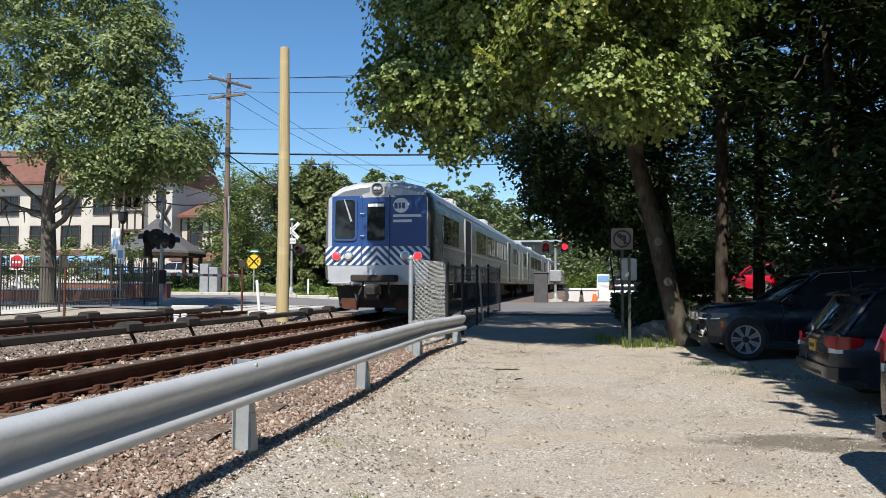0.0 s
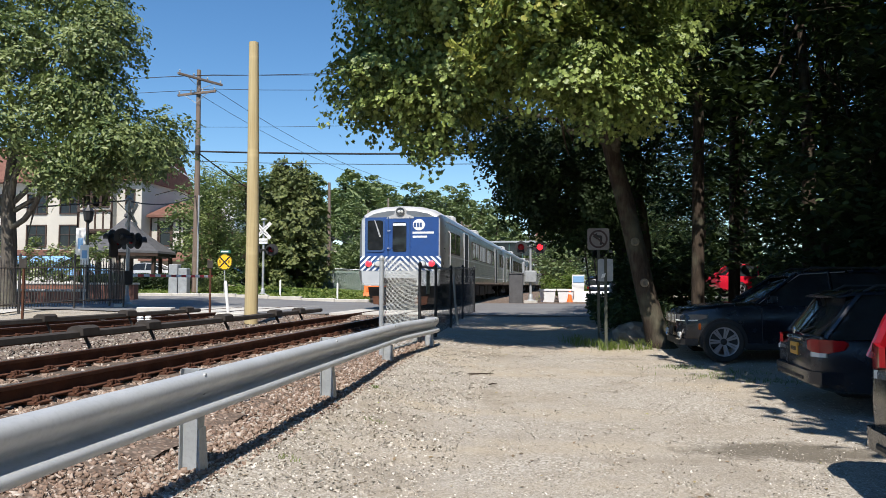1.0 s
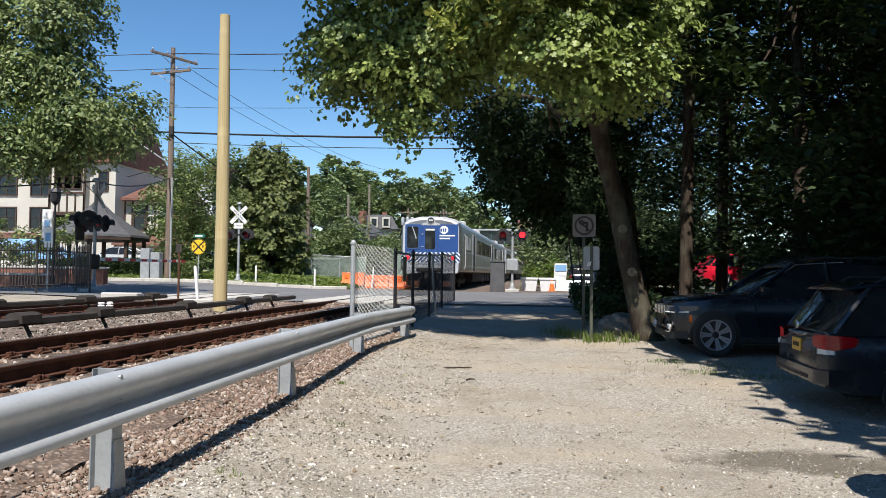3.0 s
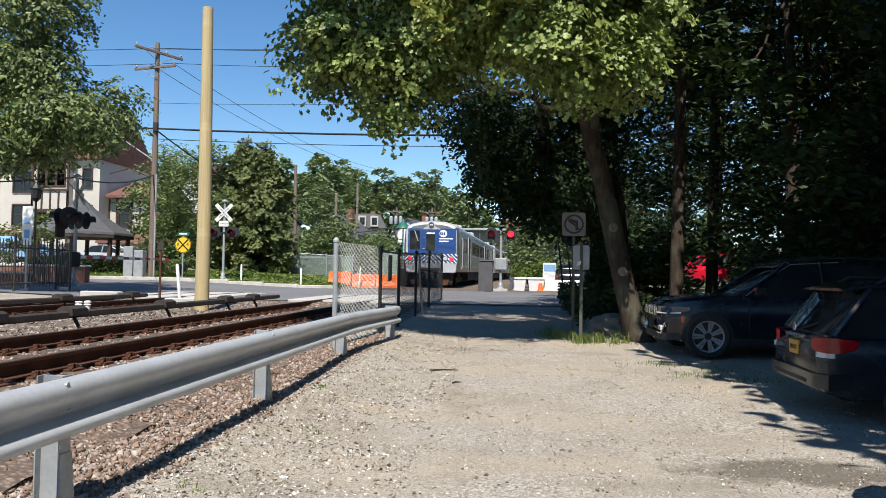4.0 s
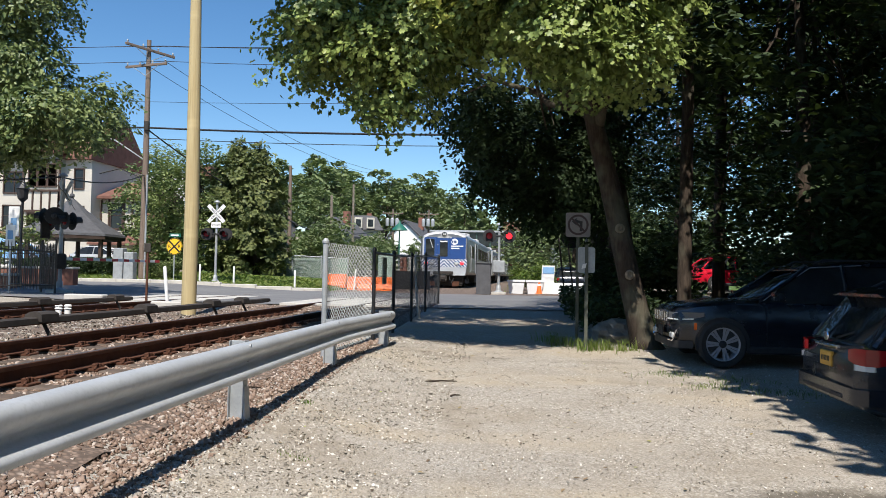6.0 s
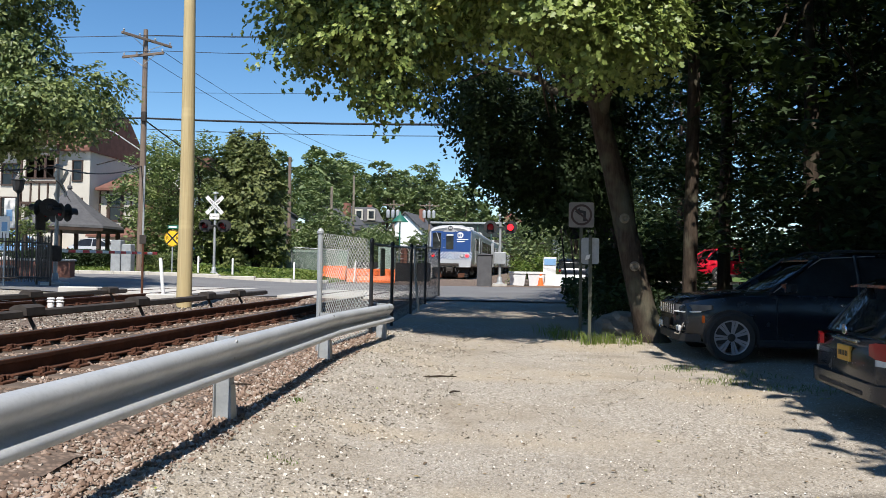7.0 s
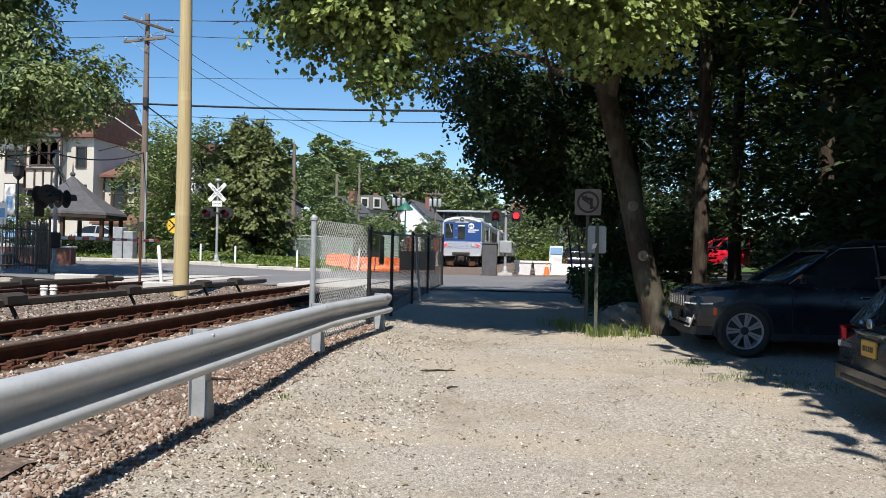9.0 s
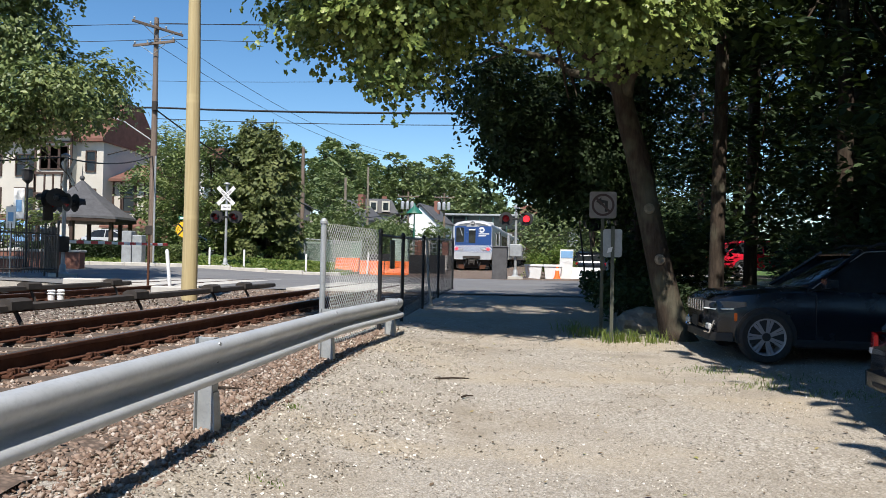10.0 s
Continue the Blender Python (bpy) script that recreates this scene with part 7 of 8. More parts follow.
door_lines(wagon, (1.25, 2.15, 3.2), 1.82, 0.42, 0.93, (1.5, 2.45), "charcoal")


def tail(c, w, zt, zb, depth, plate_z, lens_w, low):
    for s in (-1, 1):
        tl = part("tail_lamp", Geo().loft([[(x, s * y, z) for z in (za, zc)] + [(x + 0.03, s * (y - 0.03), z) for z in (zc, za)] for x, y, za, zc in ((-0.02, w - lens_w - 0.22, zb + 0.04, zt - 0.02), (-0.005, w - 0.16, zb + 0.01, zt), (0.05, w - 0.045, zb, zt), (0.14, w - 0.002, zb, zt), (0.30, w + 0.022, zb + 0.04, zt - 0.01), (depth, w + 0.024, zb + 0.10, zt - 0.03))]), "taillens", c, "red wraparound tail lamp")
        part("reverse_lens", Geo().loft([[(x, s * y, z) for z in (zb - 0.05, zb + 0.01)] + [(x + 0.02, s * (y - 0.02), z) for z in (zb + 0.01, zb - 0.05)] for x, y in ((-0.015, w - lens_w - 0.10), (-0.003, w - 0.16), (0.05, w - 0.045), (0.12, w - 0.012))]), "clear", tl, "clear reversing lens")
        part("reflector", Geo().box((0.06, s * (w - 0.12), low + 0.12), (0.03, 0.07, 0.16), ch=0.01), "taillens", c)
    pl = part("number_plate", Geo().box((0.0, 0.0, plate_z), (0.03, 0.32, 0.16), ch=0.006), "plate", c, "amber number plate")
    for k in range(6):
        part("plate_bar", Geo().box((-0.017, -0.10 + 0.04 * k, plate_z), (0.004, 0.022, 0.055), ch=0.001), "signblack", pl)
    part("plate_trim", Geo().box((0.008, 0, plate_z + 0.14), (0.05, 0.62, 0.035), ch=0.012), "chrome", c, "chrome tailgate strip")
    part("bumper", Geo().loft([[(x, -q, z) for z in (low, low + 0.15)] + [(x - 0.0, q, z) for z in (low + 0.15, low)] for x, q in ((-0.05, w - 0.20), (-0.03, w - 0.09), (0.06, w + 0.005), (0.35, w + 0.01))]), c["paint"], c, "rear bumper", 40)
    part("bumper_insert", Geo().box((-0.052, 0, low + 0.05), (0.02, 1.1, 0.045), ch=0.02), "black", c, "dark bumper insert")
    part("emblem", Geo().lathe([(0.055, 0), (0.05, 0.012), (0.0, 0.014)], 16, pose(0.0, 0.0, plate_z + 0.24, 0, -90, 0)), "chrome", c, "small oval chrome emblem")


wagon["paint"] = "charcoal"
tail(wagon, 0.89, 0.965, 0.80, 0.34, 0.80, 0.05, 0.42)
for y, z, w, h in ((-0.34, 0.80, 0.22, 0.03), (-0.36, 0.73, 0.14, 0.03), (-0.26, 0.70, 0.06, 0.08), (-0.30, 0.60, 0.10, 0.10), (0.16, 0.58, 0.14, 0.05), (0.62, 0.62, 0.05, 0.08)):
    part("sticker", Geo().box((0.022, y, z), (0.012, w, h), ch=0.003), "signwhite", wagon, "pale sticker")
part("rear_wiper", Geo().tube([(0.10, 0.0, 1.02), (0.16, -0.30, 1.10)], 0.012, 5), "black", wagon)

# grey-brown sport-utility beside it
zC = float(ground_z(3.0, 6.0)) - 0.01
suv2 = car("parked_suv", "grey-brown sport-utility car with tall red tail lamps", "taupe", pose(2.34, 5.55, zC, 0, 0, -4), 4.55, 1.85, 1.70, (0.95, 3.55), 0.35,
           [(0.0, 0.50, 0.92, 0.76), (0.06, 0.38, 1.0, 0.86), (0.25, 0.32, 1.04, 0.915), (1.0, 0.28, 1.05, 0.925), (2.6, 0.26, 1.03, 0.925), (3.4, 0.27, 1.0, 0.915), (4.1, 0.30, 0.92, 0.88), (4.45, 0.36, 0.84, 0.80), (4.55, 0.44, 0.74, 0.66)],
           [(0.08, 1.0, 1.04, 0.84, 0.82), (0.26, 1.01, 1.55, 0.86, 0.70), (0.5, 1.01, 1.63, 0.87, 0.70), (2.2, 1.0, 1.66, 0.87, 0.70), (2.6, 1.0, 1.61, 0.86, 0.69), (3.4, 0.99, 1.03, 0.82, 0.78)],
           [(0.18, 1.55, 1.59, 0.70, 0.66), (0.45, 1.60, 1.66, 0.74, 0.67), (1.3, 1.63, 1.69, 0.75, 0.68), (2.2, 1.63, 1.69, 0.75, 0.68), (2.55, 1.58, 1.64, 0.73, 0.67), (2.7, 1.55, 1.58, 0.71, 0.66)],
           [[(0.10, 0.84, 1.02), (0.22, 0.79, 1.3), (0.42, 0.71, 1.6)], [(1.2, 0.87, 1.01), (1.2, 0.80, 1.3), (1.2, 0.72, 1.63)], [(2.1, 0.87, 1.0), (2.1, 0.80, 1.3), (2.1, 0.72, 1.63)], [(3.38, 0.82, 1.0), (2.98, 0.77, 1.3), (2.58, 0.71, 1.6)]], 5)
suv2["paint"] = "taupe"
tail(suv2, 0.90, 1.12, 0.92, 0.30, 0.82, 0.12, 0.36)
for s in (-1, 1):
    part("pillar_lamp", Geo().tube([(0.035, s * 0.83, 1.0), (0.14, s * 0.79, 1.28), (0.30, s * 0.715, 1.55)], 0.055, 8), "taillens", suv2, "tall red pillar lamp")
door_lines(suv2, (1.2, 2.1, 3.1), 1.85, 0.45, 0.98, (1.45, 2.4), "taupe")
for k in range(5):
    part("badge_bar", Geo().box((0.0, 0.28 - 0.14 * k, 1.0), (0.015, 0.07, 0.04), ch=0.003), "chrome", suv2)

# red car seen through the trunks, and a dark car by the planters
for x, y, yaw, paint, label in ((7.6, 35.6, 8, "redcar", "bright red car half hidden behind the trees"), (3.4, 44.5, 90, "navy", "dark car parked behind the white planters"), (-31.0, 53.0, 0, "steel_lit", "silver car parked beyond the gazebo"), (-25.5, 54.0, 0, "navy", "dark car parked beyond the gazebo"), (-37.5, 53.5, 0, "bluecanvas", "pale blue car parked beyond the gazebo")):
    z = float(ground_z(x, y)) + (0.45 if paint == "redcar" else 0.0)
    c = car("parked_car", label, paint, pose(x, y, z, 0, 0, yaw), 4.5, 1.8, 1.5, (0.9, 3.6), 0.32,
        [(0.0, 0.46, 0.80, 0.72), (0.08, 0.36, 0.92, 0.82), (0.4, 0.30, 0.96, 0.89), (1.8, 0.25, 0.94, 0.90), (3.3, 0.25, 0.92, 0.89), (4.2, 0.30, 0.80, 0.84), (4.5, 0.40, 0.68, 0.68)],
        [(0.35, 0.93, 0.97, 0.80, 0.78), (0.9, 0.93, 1.38, 0.82, 0.62), (1.3, 0.92, 1.46, 0.83, 0.62), (2.2, 0.92, 1.46, 0.83, 0.62), (3.2, 0.9, 0.95, 0.79, 0.76)],
        [(0.82, 1.36, 1.39, 0.62, 0.6), (1.2, 1.42, 1.48, 0.64, 0.6), (1.7, 1.44, 1.5, 0.65, 0.6), (2.2, 1.42, 1.48, 0.64, 0.6), (2.35, 1.38, 1.41, 0.62, 0.6)],
        [[(0.36, 0.79, 0.95), (0.6, 0.72, 1.2), (0.92, 0.64, 1.42)], [(1.8, 0.83, 0.93), (1.8, 0.74, 1.2), (1.8, 0.65, 1.45)], [(3.18, 0.78, 0.93), (2.75, 0.72, 1.2), (2.25, 0.64, 1.44)]], 5)
    for s in (-1, 1):
        part("tail_lamp", Geo().box((0.06, s * 0.68, 0.78), (0.06, 0.3, 0.14), ch=0.02), "taillens", c)
        part("headlight", Geo().box((4.36, s * 0.66, 0.68), (0.1, 0.3, 0.12), ch=0.02), "clear", c)
lay("shaded_mound", np.arange(5.8, 13.4, 0.8), np.arange(33.6, 41.0, 0.8), 0.42, "gravel", "raised parking shelf behind the woods")


# ---------------- chain-link fences ----------------
def chain_panel(p0, p1, h0, h1, pitch, r, lift=0.04):
    """Diagonal wires of a chain-link panel between two places, as one mesh."""
    (x0, y0, z0), (x1, y1, z1) = p0, p1
    L = math.hypot(x1 - x0, y1 - y0)
    H = h0
    v, f = [], []

    def at(u, w):
        t = u / L
        return (x0 + (x1 - x0) * t, y0 + (y1 - y0) * t, z0 + (z1 - z0) * t + lift + w * ((h0 + (h1 - h0) * t) / H))
    nx, ny = -(y1 - y0) / L, (x1 - x0) / L
    n = int((L + H) / pitch)
    for sgn in (1, -1):
        for k in range(1, n):
            c = k * pitch
            u0, w0 = (max(0, c - H), min(H, c)) if sgn > 0 else (max(0, c - H), H - min(H, c))
            u1, w1 = (min(L, c), max(0, c - L)) if sgn > 0 else (min(L, c), H - max(0, c - L))
            a, b = at(u0, w0), at(u1, w1)
            o = len(v)
            for q in (a, b):
                v += [(q[0] + nx * r * sgn, q[1] + ny * r * sgn, q[2] - r), (q[0] + nx * r * sgn, q[1] + ny * r * sgn, q[2] + r), (q[0] + nx * r * 3 * sgn, q[1] + ny * r * 3 * sgn, q[2])]
            f += [(o, o + 1, o + 4, o + 3), (o + 1, o + 2, o + 5, o + 4), (o + 2, o, o + 3, o + 5)]
    g = Geo()
    g.v, g.f = v, f
    return g


def chain_fence(points, h, label, wire, postmat, pr=0.03, pitch=0.075, r=0.0022, top_rail=True, last=True):
    f = thing("chain_link_fence", label, "fence")
    zs = [float(ground_z(x, y)) for x, y in points]
    for (x, y), z in list(zip(points, zs))[:None if last else -1]:
        p = part("fence_post", Geo().lathe([(pr, -0.1), (pr, h + 0.02), (pr * 1.3, h + 0.03), (pr * 1.3, h + 0.06), (pr * 0.5, h + 0.1)], 10, pose(x, y, z)), postmat, f)
    for (a, za), (b, zb) in zip(zip(points, zs), zip(points[1:], zs[1:])):
        part("wire_mesh", chain_panel((*a, za), (*b, zb), h, h, pitch, r), wire, f, "", None)
        if top_rail:
            part("top_rail", Geo().tube([(*a, za + h), (*b, zb + h)], 0.021, 7), postmat, f)
        part("tension_wire", Geo().tube([(*a, za + 0.06), (*b, zb + 0.06)], 0.006, 4), wire, f)
    return f


chain_fence([(-2.66, 12.55), (-2.47, 15.05)], 1.56, "silver chain-link fence panel behind the guardrail end", "chain", "galvpost", 0.038, 0.085, 0.0024, top_rail=False, last=False)
blackf = chain_fence([(-2.44, 15.12), (-2.38, 16.95), (-2.38, 19.7), (-2.38, 22.6), (-2.36, 26.2)], 1.52, "black chain-link fence between the lane and the track", "mesh_black", "blackiron", 0.032, 0.06, 0.0014)
part("leaning_pole", Geo().tube([(-2.30, 20.6, 0.45), (-2.34, 20.3, 1.2), (-2.36, 20.1, 2.05)], 0.03, 8), "galvpost", blackf, "bent loose fence pole")
part("notice", Geo().box((-2.44, 16.2, 1.62), (0.02, 0.40, 0.5), ch=0.008), worn("faded green panel", (0.30, 0.36, 0.31), 0.85, 3.0, 0.7), blackf, "faded green notice panel")
chain_fence([(-15.4, 47.6), (-13.6, 47.8), (-11.8, 48.0), (-10.2, 48.4)], 1.35, "old chain-link fence with green slats across the road", "chain", "galvpost", 0.035, 0.07, 0.006)
solid("green_screen", Geo().box((0, 0, 0.62), (5.2, 0.02, 1.2), ch=0.005), worn("green mesh screen", (0.20, 0.27, 0.22), 0.8, 2.0, 0.9), "faded green screening along the far fence", "screen", pose(-12.8, 48.12, float(ground_z(-12.8, 48)), 0, 0, 4))
solid("black_screen", Geo().box((0, 0, 0.55), (4.4, 0.03, 1.1), ch=0.005), "black", "black fabric screen along the platform fence", "screen", pose(-6.9, 45.6, float(ground_z(-6.9, 45.6)), 0, 0, 12))

# orange water-filled barriers
def barrier():
    b = thing("traffic_barrier", "orange plastic water-filled traffic barrier at the crossing", "barrier", group="orange barriers")
    part("shell", Geo().loft([[(x, -w, z) for w, z in ((0.28, 0), (0.27, 0.12), (0.14, 0.38), (0.10, 0.72))] + [(x, w, z) for w, z in ((0.10, 0.72), (0.14, 0.38), (0.27, 0.12), (0.28, 0))] for x in (-0.62, 0.62)]), "orange", b, "", 20)
    for x in (-0.36, 0.0, 0.36):
        part("recess", Geo().box((x, -0.15, 0.5), (0.2, 0.06, 0.26), ch=0.02), "orange", b)
    for x in (-0.3, 0.3):
        part("cap", Geo().lathe([(0.06, 0.71), (0.06, 0.75), (0.0, 0.76)], 10, pose(x, 0, 0)), "white", b)
    return b


bar = barrier()
for k in range(3):
    x, y = -9.35 + 1.28 * k, 41.5 + 0.1 * k
    m = pose(x, y, float(ground_z(x, y)) + 0.02, 0, 0, (-4, 5, 8)[k])
    if k == 0:
        bar.matrix_basis = m
    else:
        copy_thing(bar, m)
solid("marker_post", Geo().lathe([(0.045, -0.05), (0.045, 1.05), (0.03, 1.1)], 10), "signwhite", "white marker post before the orange barriers", "post", pose(-8.2, 40.9, 0.78, 0, 4, 0), group="marker posts")

# white planters with shrubs, a cone, a kiosk board
for k, x in enumerate((0.05, 1.0)):
    pl = thing("planter", "square white concrete planter at the road edge", "planter", pose(x + 0.2, 41.0, float(ground_z(x, 41.0)) + 0.02), group="white planters")
    part("tub", Geo().loft([[(-w, -w, z), (w, -w, z), (w, w, z), (-w, w, z)] for w, z in ((0.34, 0), (0.42, 0.6), (0.46, 0.62), (0.46, 0.72), (0.38, 0.72), (0.38, 0.64))]), "white", pl)
    part("soil", Geo().box((0, 0, 0.63), (0.76, 0.76, 0.03)), "under", pl)
for k, x in enumerate((2.5, 3.3)):
    solid("concrete_barrier", Geo().loft([[(dx, -w, z) for w, z in ((0.3, 0), (0.27, 0.1), (0.12, 0.35), (0.1, 0.62))] + [(dx, w, z) for w, z in ((0.1, 0.62), (0.12, 0.35), (0.27, 0.1), (0.3, 0))] for dx in (-0.4, 0.4)]), "white", "short white concrete barrier at the road edge", "barrier", pose(x, 41.3, float(ground_z(x, 41.3))))
plant(shrub(91, 1.5, 0.75, 1500, 0.10, "weed", "bright green shrub above the planter", "planter_shrub"), [(1.0, 41.9), (0.55, 42.2), (1.6, 42.6)], 12, 1.0, 1.4)
cone = thing("traffic_cone", "orange traffic cone beside the planters", "cone", pose(1.42, 40.6, float(ground_z(1.4, 40.6)) + 0.03))
part("body", Geo().lathe([(0.15, 0.03), (0.04, 0.7), (0.035, 0.72)], 16), "orange", cone)
part("base", Geo().box((0, 0, 0.02), (0.38, 0.38, 0.04), ch=0.01), "orange", cone)
part("band", Geo().lathe([(0.088, 0.42), (0.075, 0.52), (0.06, 0.53)], 16), "signwhite", cone)
kio = thing("notice_board", "white and blue notice board by the planters", "notice board", pose(1.85, 40.9, float(ground_z(1.85, 40.9))))
part("panel", Geo().loft([[(-0.34 + s, y, 0.05), (0.30 - s, y, 0.05), (0.36 - s, y, 1.5), (-0.28 + s, y, 1.5)] for y, s in ((-0.04, 0), (0.04, 0))]), "signwhite", kio, "white board")
part("header", Geo().box((0.04, -0.055, 1.25), (0.58, 0.02, 0.34), ch=0.01), "bluecanvas", kio, "blue header")

# boulder and leaf litter by the maple
def boulder(x, y, r, label):
    rng = np.random.default_rng(int(r * 100))
    bm = bmesh.new()
    bmesh.ops.create_icosphere(bm, subdivisions=3, radius=r)
    for vv in bm.verts:
        n = noise.noise(vv.co * (1.6 / r)) * 0.35 + noise.noise(vv.co * (4.5 / r)) * 0.12
        vv.co *= 1 + n
        vv.co.z *= 0.72
    me = bpy.data.meshes.new("boulder")
    bm.to_mesh(me)
    bm.free()
    return solid("boulder", me, "rock", label, "boulder", pose(x, y, float(ground_z(x, y)) + r * 0.3))


boulder(1.95, 17.0, 0.42, "grey weathered boulder in the weeds by the maple")
boulder(2.45, 17.6, 0.3, "small grey boulder under the maple")


# ---------------- the far side: houses, platform, footbridge ----------------
def house(x, y, w, d, h, roof_h, wall, roof, label, yaw=0, gable=True):
    z = float(ground_z(x, y))
    hs = thing("house", label, "house", pose(x, y, z, 0, 0, yaw))
    part("wall", Geo().box((0, d / 2, h / 2), (w, d, h), ch=0.01), wall, hs)
    if gable:
        part("gable", Geo().loft([[(-w / 2, yy, h), (w / 2, yy, h), (0, yy, h + roof_h - 0.15)] for yy in (0.0, d)]), wall, hs)
        part("roof", Geo().loft([[(-w / 2 - 0.3, yy, h - 0.15), (0, yy, h + roof_h), (w / 2 + 0.3, yy, h - 0.15), (w / 2 + 0.3, yy, h + 0.05), (0, yy, h + roof_h + 0.2), (-w / 2 - 0.3, yy, h + 0.05)] for yy in (-0.35, d + 0.3)]), roof, hs, "", 20)
    else:
        part("roof", Geo().loft([[(-s, d / 2 - t, zz), (s, d / 2 - t, zz), (s, d / 2 + t, zz), (-s, d / 2 + t, zz)] for s, t, zz in ((w / 2 + 0.5, d / 2 + 0.5, h), (w / 2 + 0.1, d / 2 + 0.1, h + 0.5), (w / 2 - 0.5, d / 2 - 0.5, h + roof_h), (w / 2 - 1.2, d / 2 - 1.2, h + roof_h + 0.3))]), roof, hs, "grey mansard roof", 20)
        for k in (-1, 0, 1):
            dm = part("dormer", Geo().box((k * w * 0.28, -0.3, h + roof_h * 0.5), (1.1, 0.9, 1.5), ch=0.03), wall, hs)
            part("pane", Geo().box((k * w * 0.28, -0.77, h + roof_h * 0.5), (0.7, 0.04, 1.0)), "glass", dm)
    for fl in range(int(h // 2.7)):
        for k in range(int(w // 2.2)):
            window_at(hs, -w / 2 + 1.2 + k * 2.2, -0.05, 1.5 + 2.8 * fl, 0.9, 1.4, "white", 1)
    part("chimney", Geo().box((w * 0.2, d * 0.6, h + roof_h), (0.7, 0.7, 1.8), ch=0.02), "brick", hs)
    return hs


house(-21.0, 104.0, 6.0, 8.0, 4.2, 1.8, "stucco", "slate", "pale house with a grey mansard roof on the hill", 8, False)
house(-14.3, 102.0, 4.6, 9.0, 3.4, 2.3, "white", "slate", "white gabled house on the hill", -8)
house(-30.0, 90.0, 8.0, 8.0, 4.5, 2.6, "slate", "slate", "grey shingled house among the hillside trees", 20)
house(-21.5, 86.0, 4.5, 7.0, 4.4, 2.2, "stucco", "slate", "house gable half hidden by trees", -15)

bz = 5.6
fb = thing("footbridge", "dark green enclosed steel footbridge over the railway", "footbridge", pose(0, 112, 0))
part("deck", Geo().box((-3.0, 1.2, bz), (24, 2.6, 0.5), ch=0.03), "under", fb)
part("roof", Geo().box((-3.0, 1.2, bz + 2.7), (24.6, 3.2, 0.28), ch=0.05), "galvpost", fb)
for k in range(13):
    part("mullion", Geo().box((-14.8 + k * 1.97, 0, bz + 1.4), (0.16, 0.16, 2.4), ch=0.01), worn("dark green steel", (0.035, 0.08, 0.07), 0.8, 2.0, 0.5) if k == 0 else bpy.data.materials["dark green steel"], fb)
for k in range(12):
    part("pane", Geo().box((-13.8 + k * 1.97, 0.02, bz + 1.6), (1.8, 0.04, 1.9)), "glass", fb)
part("stair_tower", Geo().box((8.0, 1.6, 4.2), (4.0, 4.0, 8.8), ch=0.05), "galvpost", fb)
part("brick_tower", Geo().box((0.2, 5.5, 6.6), (2.6, 2.6, 7.0), ch=0.05), "brick", fb)
for x in (-14.6, -1.5, 9.5):
    part("pier", Geo().box((x, 1.2, bz / 2), (0.5, 1.6, bz), ch=0.04), "galvpost", fb)

# platform with posts, and a green lamp
pf = thing("station_platform", "concrete station platform with railings beyond the crossing", "platform")
for k in range(6):
    y0 = 58 + k * 9
    g = Geo().loft([[(track_x(y) - 4.6, y, 0.6), (track_x(y) - 1.75, y, 0.6), (track_x(y) - 1.75, y, rail_z(y) + 1.15), (track_x(y) - 4.6, y, rail_z(y) + 1.15)] for y in (y0, y0 + 4.5, y0 + 8.98)])
    part("platform_slab", g, "concrete", pf)
for k in range(14):
    y = 58.4 + k * 2.2
    part("railing_post", Geo().box((track_x(y) - 4.4, y, rail_z(y) + 1.7), (0.07, 0.07, 1.15), ch=0.01), "galvpost", pf)
for h in (1.45, 1.85, 2.2):
    part("railing", Geo().tube([(track_x(y) - 4.4, y, rail_z(y) + h) for y in np.arange(58.2, 90, 4)], 0.03, 6), "galvpost", pf)
for x, y, mat in ((-8.4, 60.5, "brick"), (-7.75, 60.8, "concrete"), (-6.6, 63.5, "brick")):
    solid("platform_pillar", Geo().box((0, 0, 1.1), (0.5, 0.5, 2.2), ch=0.03), mat, "square pillar at the platform end", "pillar", pose(x, y, 0.85))
lamp = thing("platform_lamp", "green lamp standard with a bell shade on the platform", "lamp", pose(-10.2, 70.0, float(ground_z(-10.2, 70))))
part("post", Geo().lathe([(0.12, 0), (0.07, 0.6), (0.06, 5.0)], 10), "signgreen", lamp)
part("shade", Geo().lathe([(0.75, 4.85), (0.7, 4.95), (0.35, 5.3), (0.12, 5.5), (0.04, 5.8)], 14), "signgreen", lamp, "bell-shaped green shade")
solid("relay_cabinet", Geo().box((0, 0, 0.85), (0.9, 0.6, 1.7), ch=0.04).box((0, 0, 1.73), (1.0, 0.7, 0.06), ch=0.02), worn("pale green paint", (0.35, 0.45, 0.38), 0.85, 3.0, 0.6), "pale green relay cabinet beyond the crossing", "cabinet", pose(-6.9, 43.4, float(ground_z(-6.9, 43.4)) + 0.3))


# ---------------- loose stone and litter, last ----------------
def strew(name, n, xr, yr, size, mat, label, bias=None, lift=0.0, seed=1, jitter=0.25, keep=None, base=PEBBLE):
    rng = np.random.default_rng(seed)
    x = rng.uniform(*xr, n)
    y = yr[0] + (yr[1] - yr[0]) * rng.uniform(0, 1, n) ** (bias or 1.0)
    if keep is not None:
        k = keep(x, y)
        x, y = x[k], y[k]
    s = size[0] + (size[1] - size[0]) * rng.uniform(0, 1, len(x)) ** 2.5
    z = ground_z(x, y) + s * 0.25 + lift
    me = scatter_mesh(name, *base, np.stack([x, y, z], -1), s, rng, jitter)
    me.materials.append(M[mat])
    return tagged(new(name, me), label, "stones", kind="stuff")


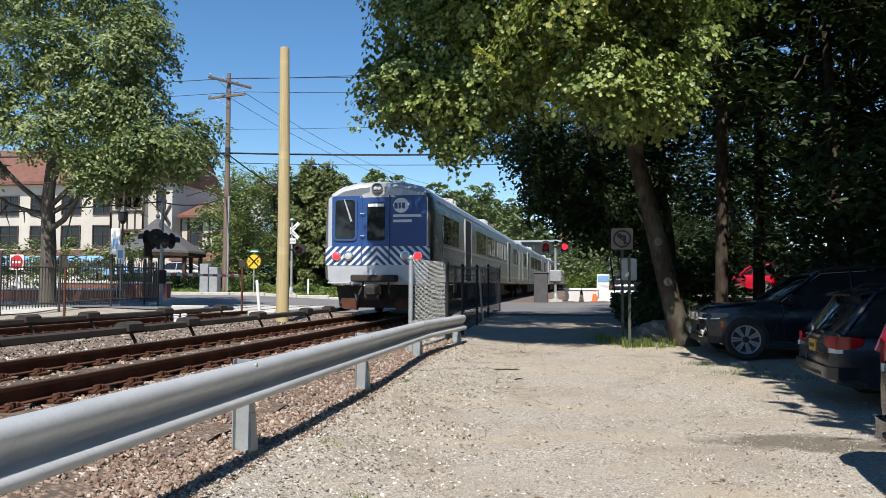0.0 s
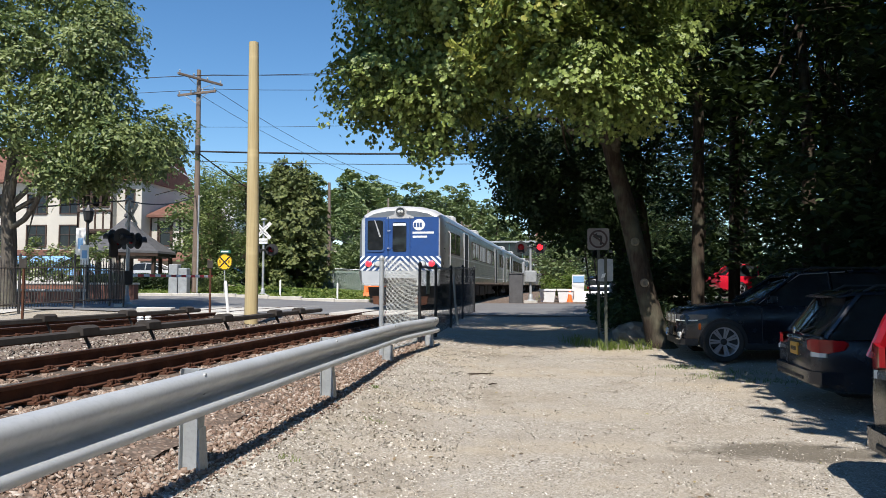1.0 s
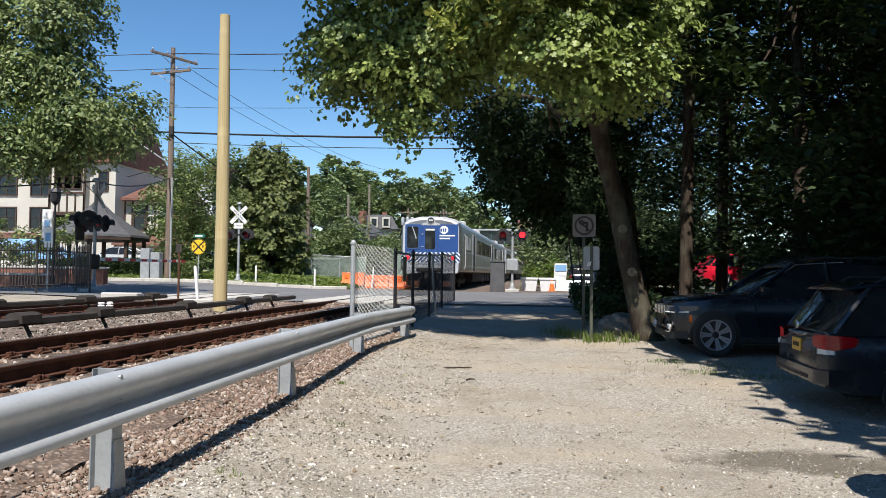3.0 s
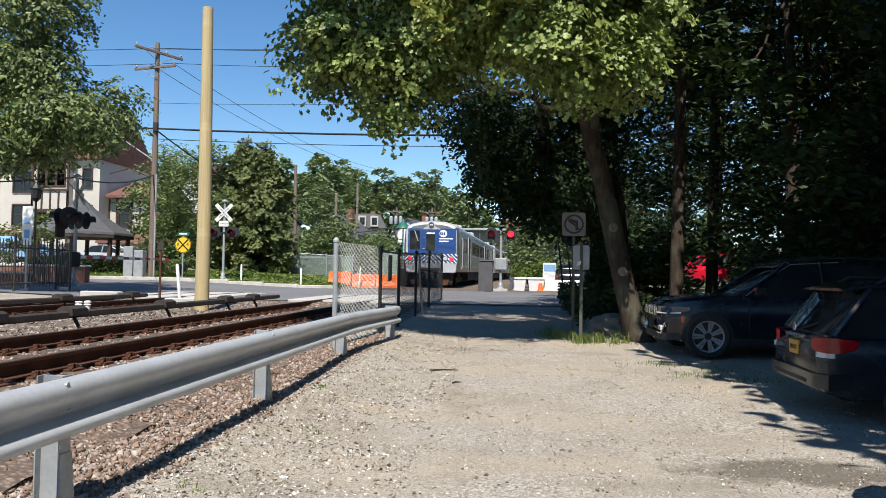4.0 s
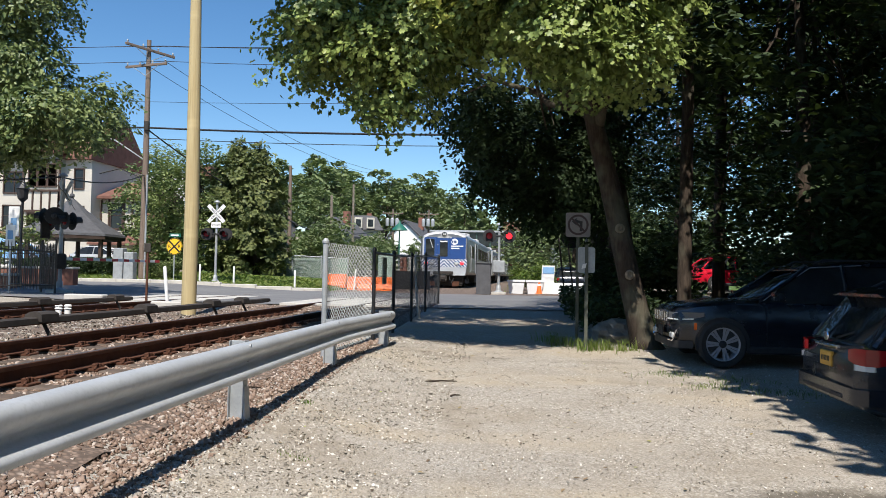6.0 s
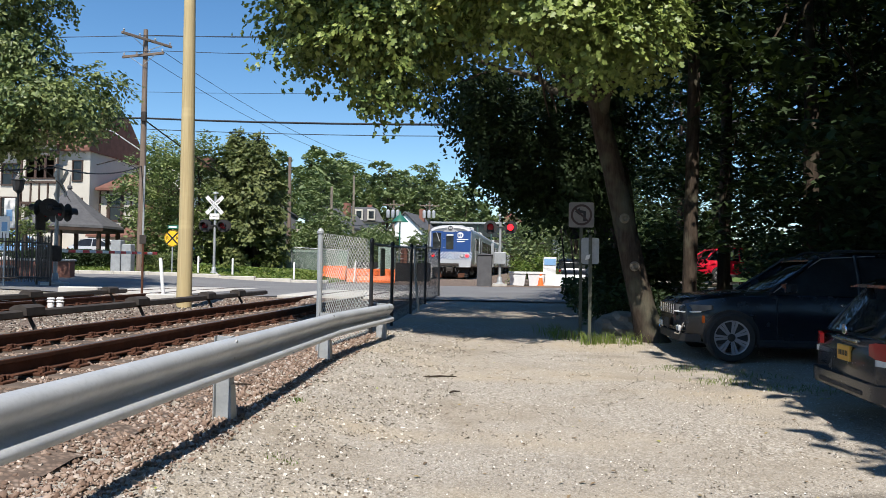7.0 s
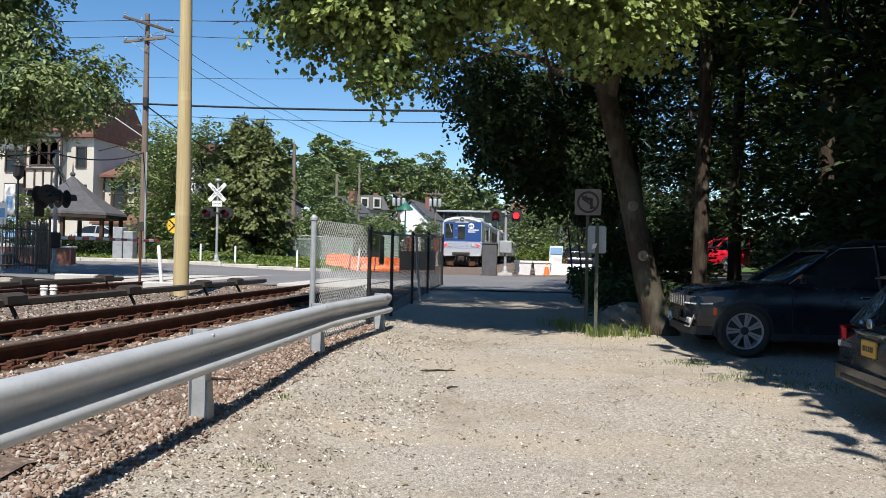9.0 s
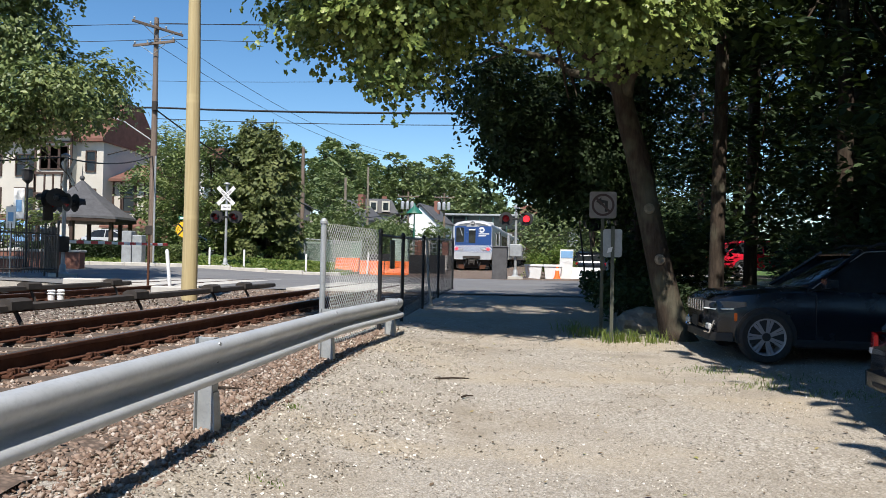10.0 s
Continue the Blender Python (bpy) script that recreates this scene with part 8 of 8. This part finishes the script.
off_rails = lambda x, y: np.abs(np.abs(x + 5.25) - GAUGE / 2) > 0.10
strew("ballast_stones", 30000, (-4.5, -2.30), (2.0, 15.5), (0.008, 0.024), "stone", "loose brown and grey ballast stones beside the track", 1.4, 0.008, 1, 0.4)
strew("ballast_chips", 40000, (-4.5, -2.15), (2.0, 15.5), (0.007, 0.016), "stone", "small brown ballast chips beside the track", 1.4, 0.004, 6, 0.4, base=CHIP)
strew("track_stones", 15000, (-7.6, -4.2), (4.0, 23.5), (0.012, 0.034), "stone", "ballast stones between the rails", 1.2, 0.008, 2, 0.4, keep=off_rails)
strew("far_ballast_stones", 20000, (-14.0, -7.4), (8.0, 23.5), (0.010, 0.030), "stone_pale", "pale ballast stones by the far track", 1.1, 0.012, 3, 0.4, base=CHIP)
strew("lot_gravel", 100000, (-2.35, 4.2), (2.4, 17.0), (0.003, 0.009), "pebble", "small pale gravel strewn over the lot", 1.6, 0.0, 4, 0.35, base=CHIP)
strew("edge_gravel", 30000, (-2.5, -0.8), (2.4, 16.0), (0.004, 0.014), "pebble", "pale gravel along the guardrail", 1.5, 0.0, 5, 0.35, base=CHIP)
rng = np.random.default_rng(9)
n = 700
lx, ly = rng.uniform(-2.3, 4.5, n), rng.uniform(2.5, 17, n)
me = leaf_mesh("leaf_litter", np.stack([lx, ly, ground_z(lx, ly) + 0.012], -1), rng.uniform(0.02, 0.06, n), LEAF_OVAL, rng, 3.0)
_k = Nodes("dry leaf", 0.8)
_k.color(_k.ramp(_k.island(), [(0.0, (0.10, 0.07, 0.045)), (0.6, (0.20, 0.14, 0.08)), (0.9, (0.30, 0.24, 0.10)), (1.0, (0.30, 0.36, 0.06))]))
me.materials.append(_k.m)
tagged(new("leaf_litter", me), "dry brown leaf litter scattered on gravel", "leaves", kind="stuff")
for x, y, L, yaw, r in ((-0.97, 12.05, 0.42, 15, 0.012), (-0.72, 11.2, 0.14, 40, 0.012), (-3.15, 7.5, 0.7, 60, 0.02), (-2.9, 9.9, 0.5, 5, 0.014)):
    solid("twig", Geo().tube([(-L / 2, 0, 0.012), (0, 0.02, 0.02), (L / 2, 0, 0.014)], [r, r, r * 0.5], 6), "bark", "thin dark twig lying on the gravel", "twig", pose(x, y, float(ground_z(x, y)) + 0.01, 0, 0, yaw))
grass("grass_tuft", [(-1.35, 4.9, 0.10, 0.08), (-1.95, 6.0, 0.12, 0.1), (-0.95, 4.75, 0.06, 0.05), (-1.7, 7.9, 0.12, 0.1), (-2.1, 9.6, 0.1, 0.1)], 0.045, 240, "weed", "small green tufts growing in the gravel")


# ---------------- what moves ----------------
def motions():
    for k, car in enumerate(TRAIN):
        walk(car, [(t, car_pose(y + k * (CAR_LEN + 0.7))) for t, y in RUN])


motions()
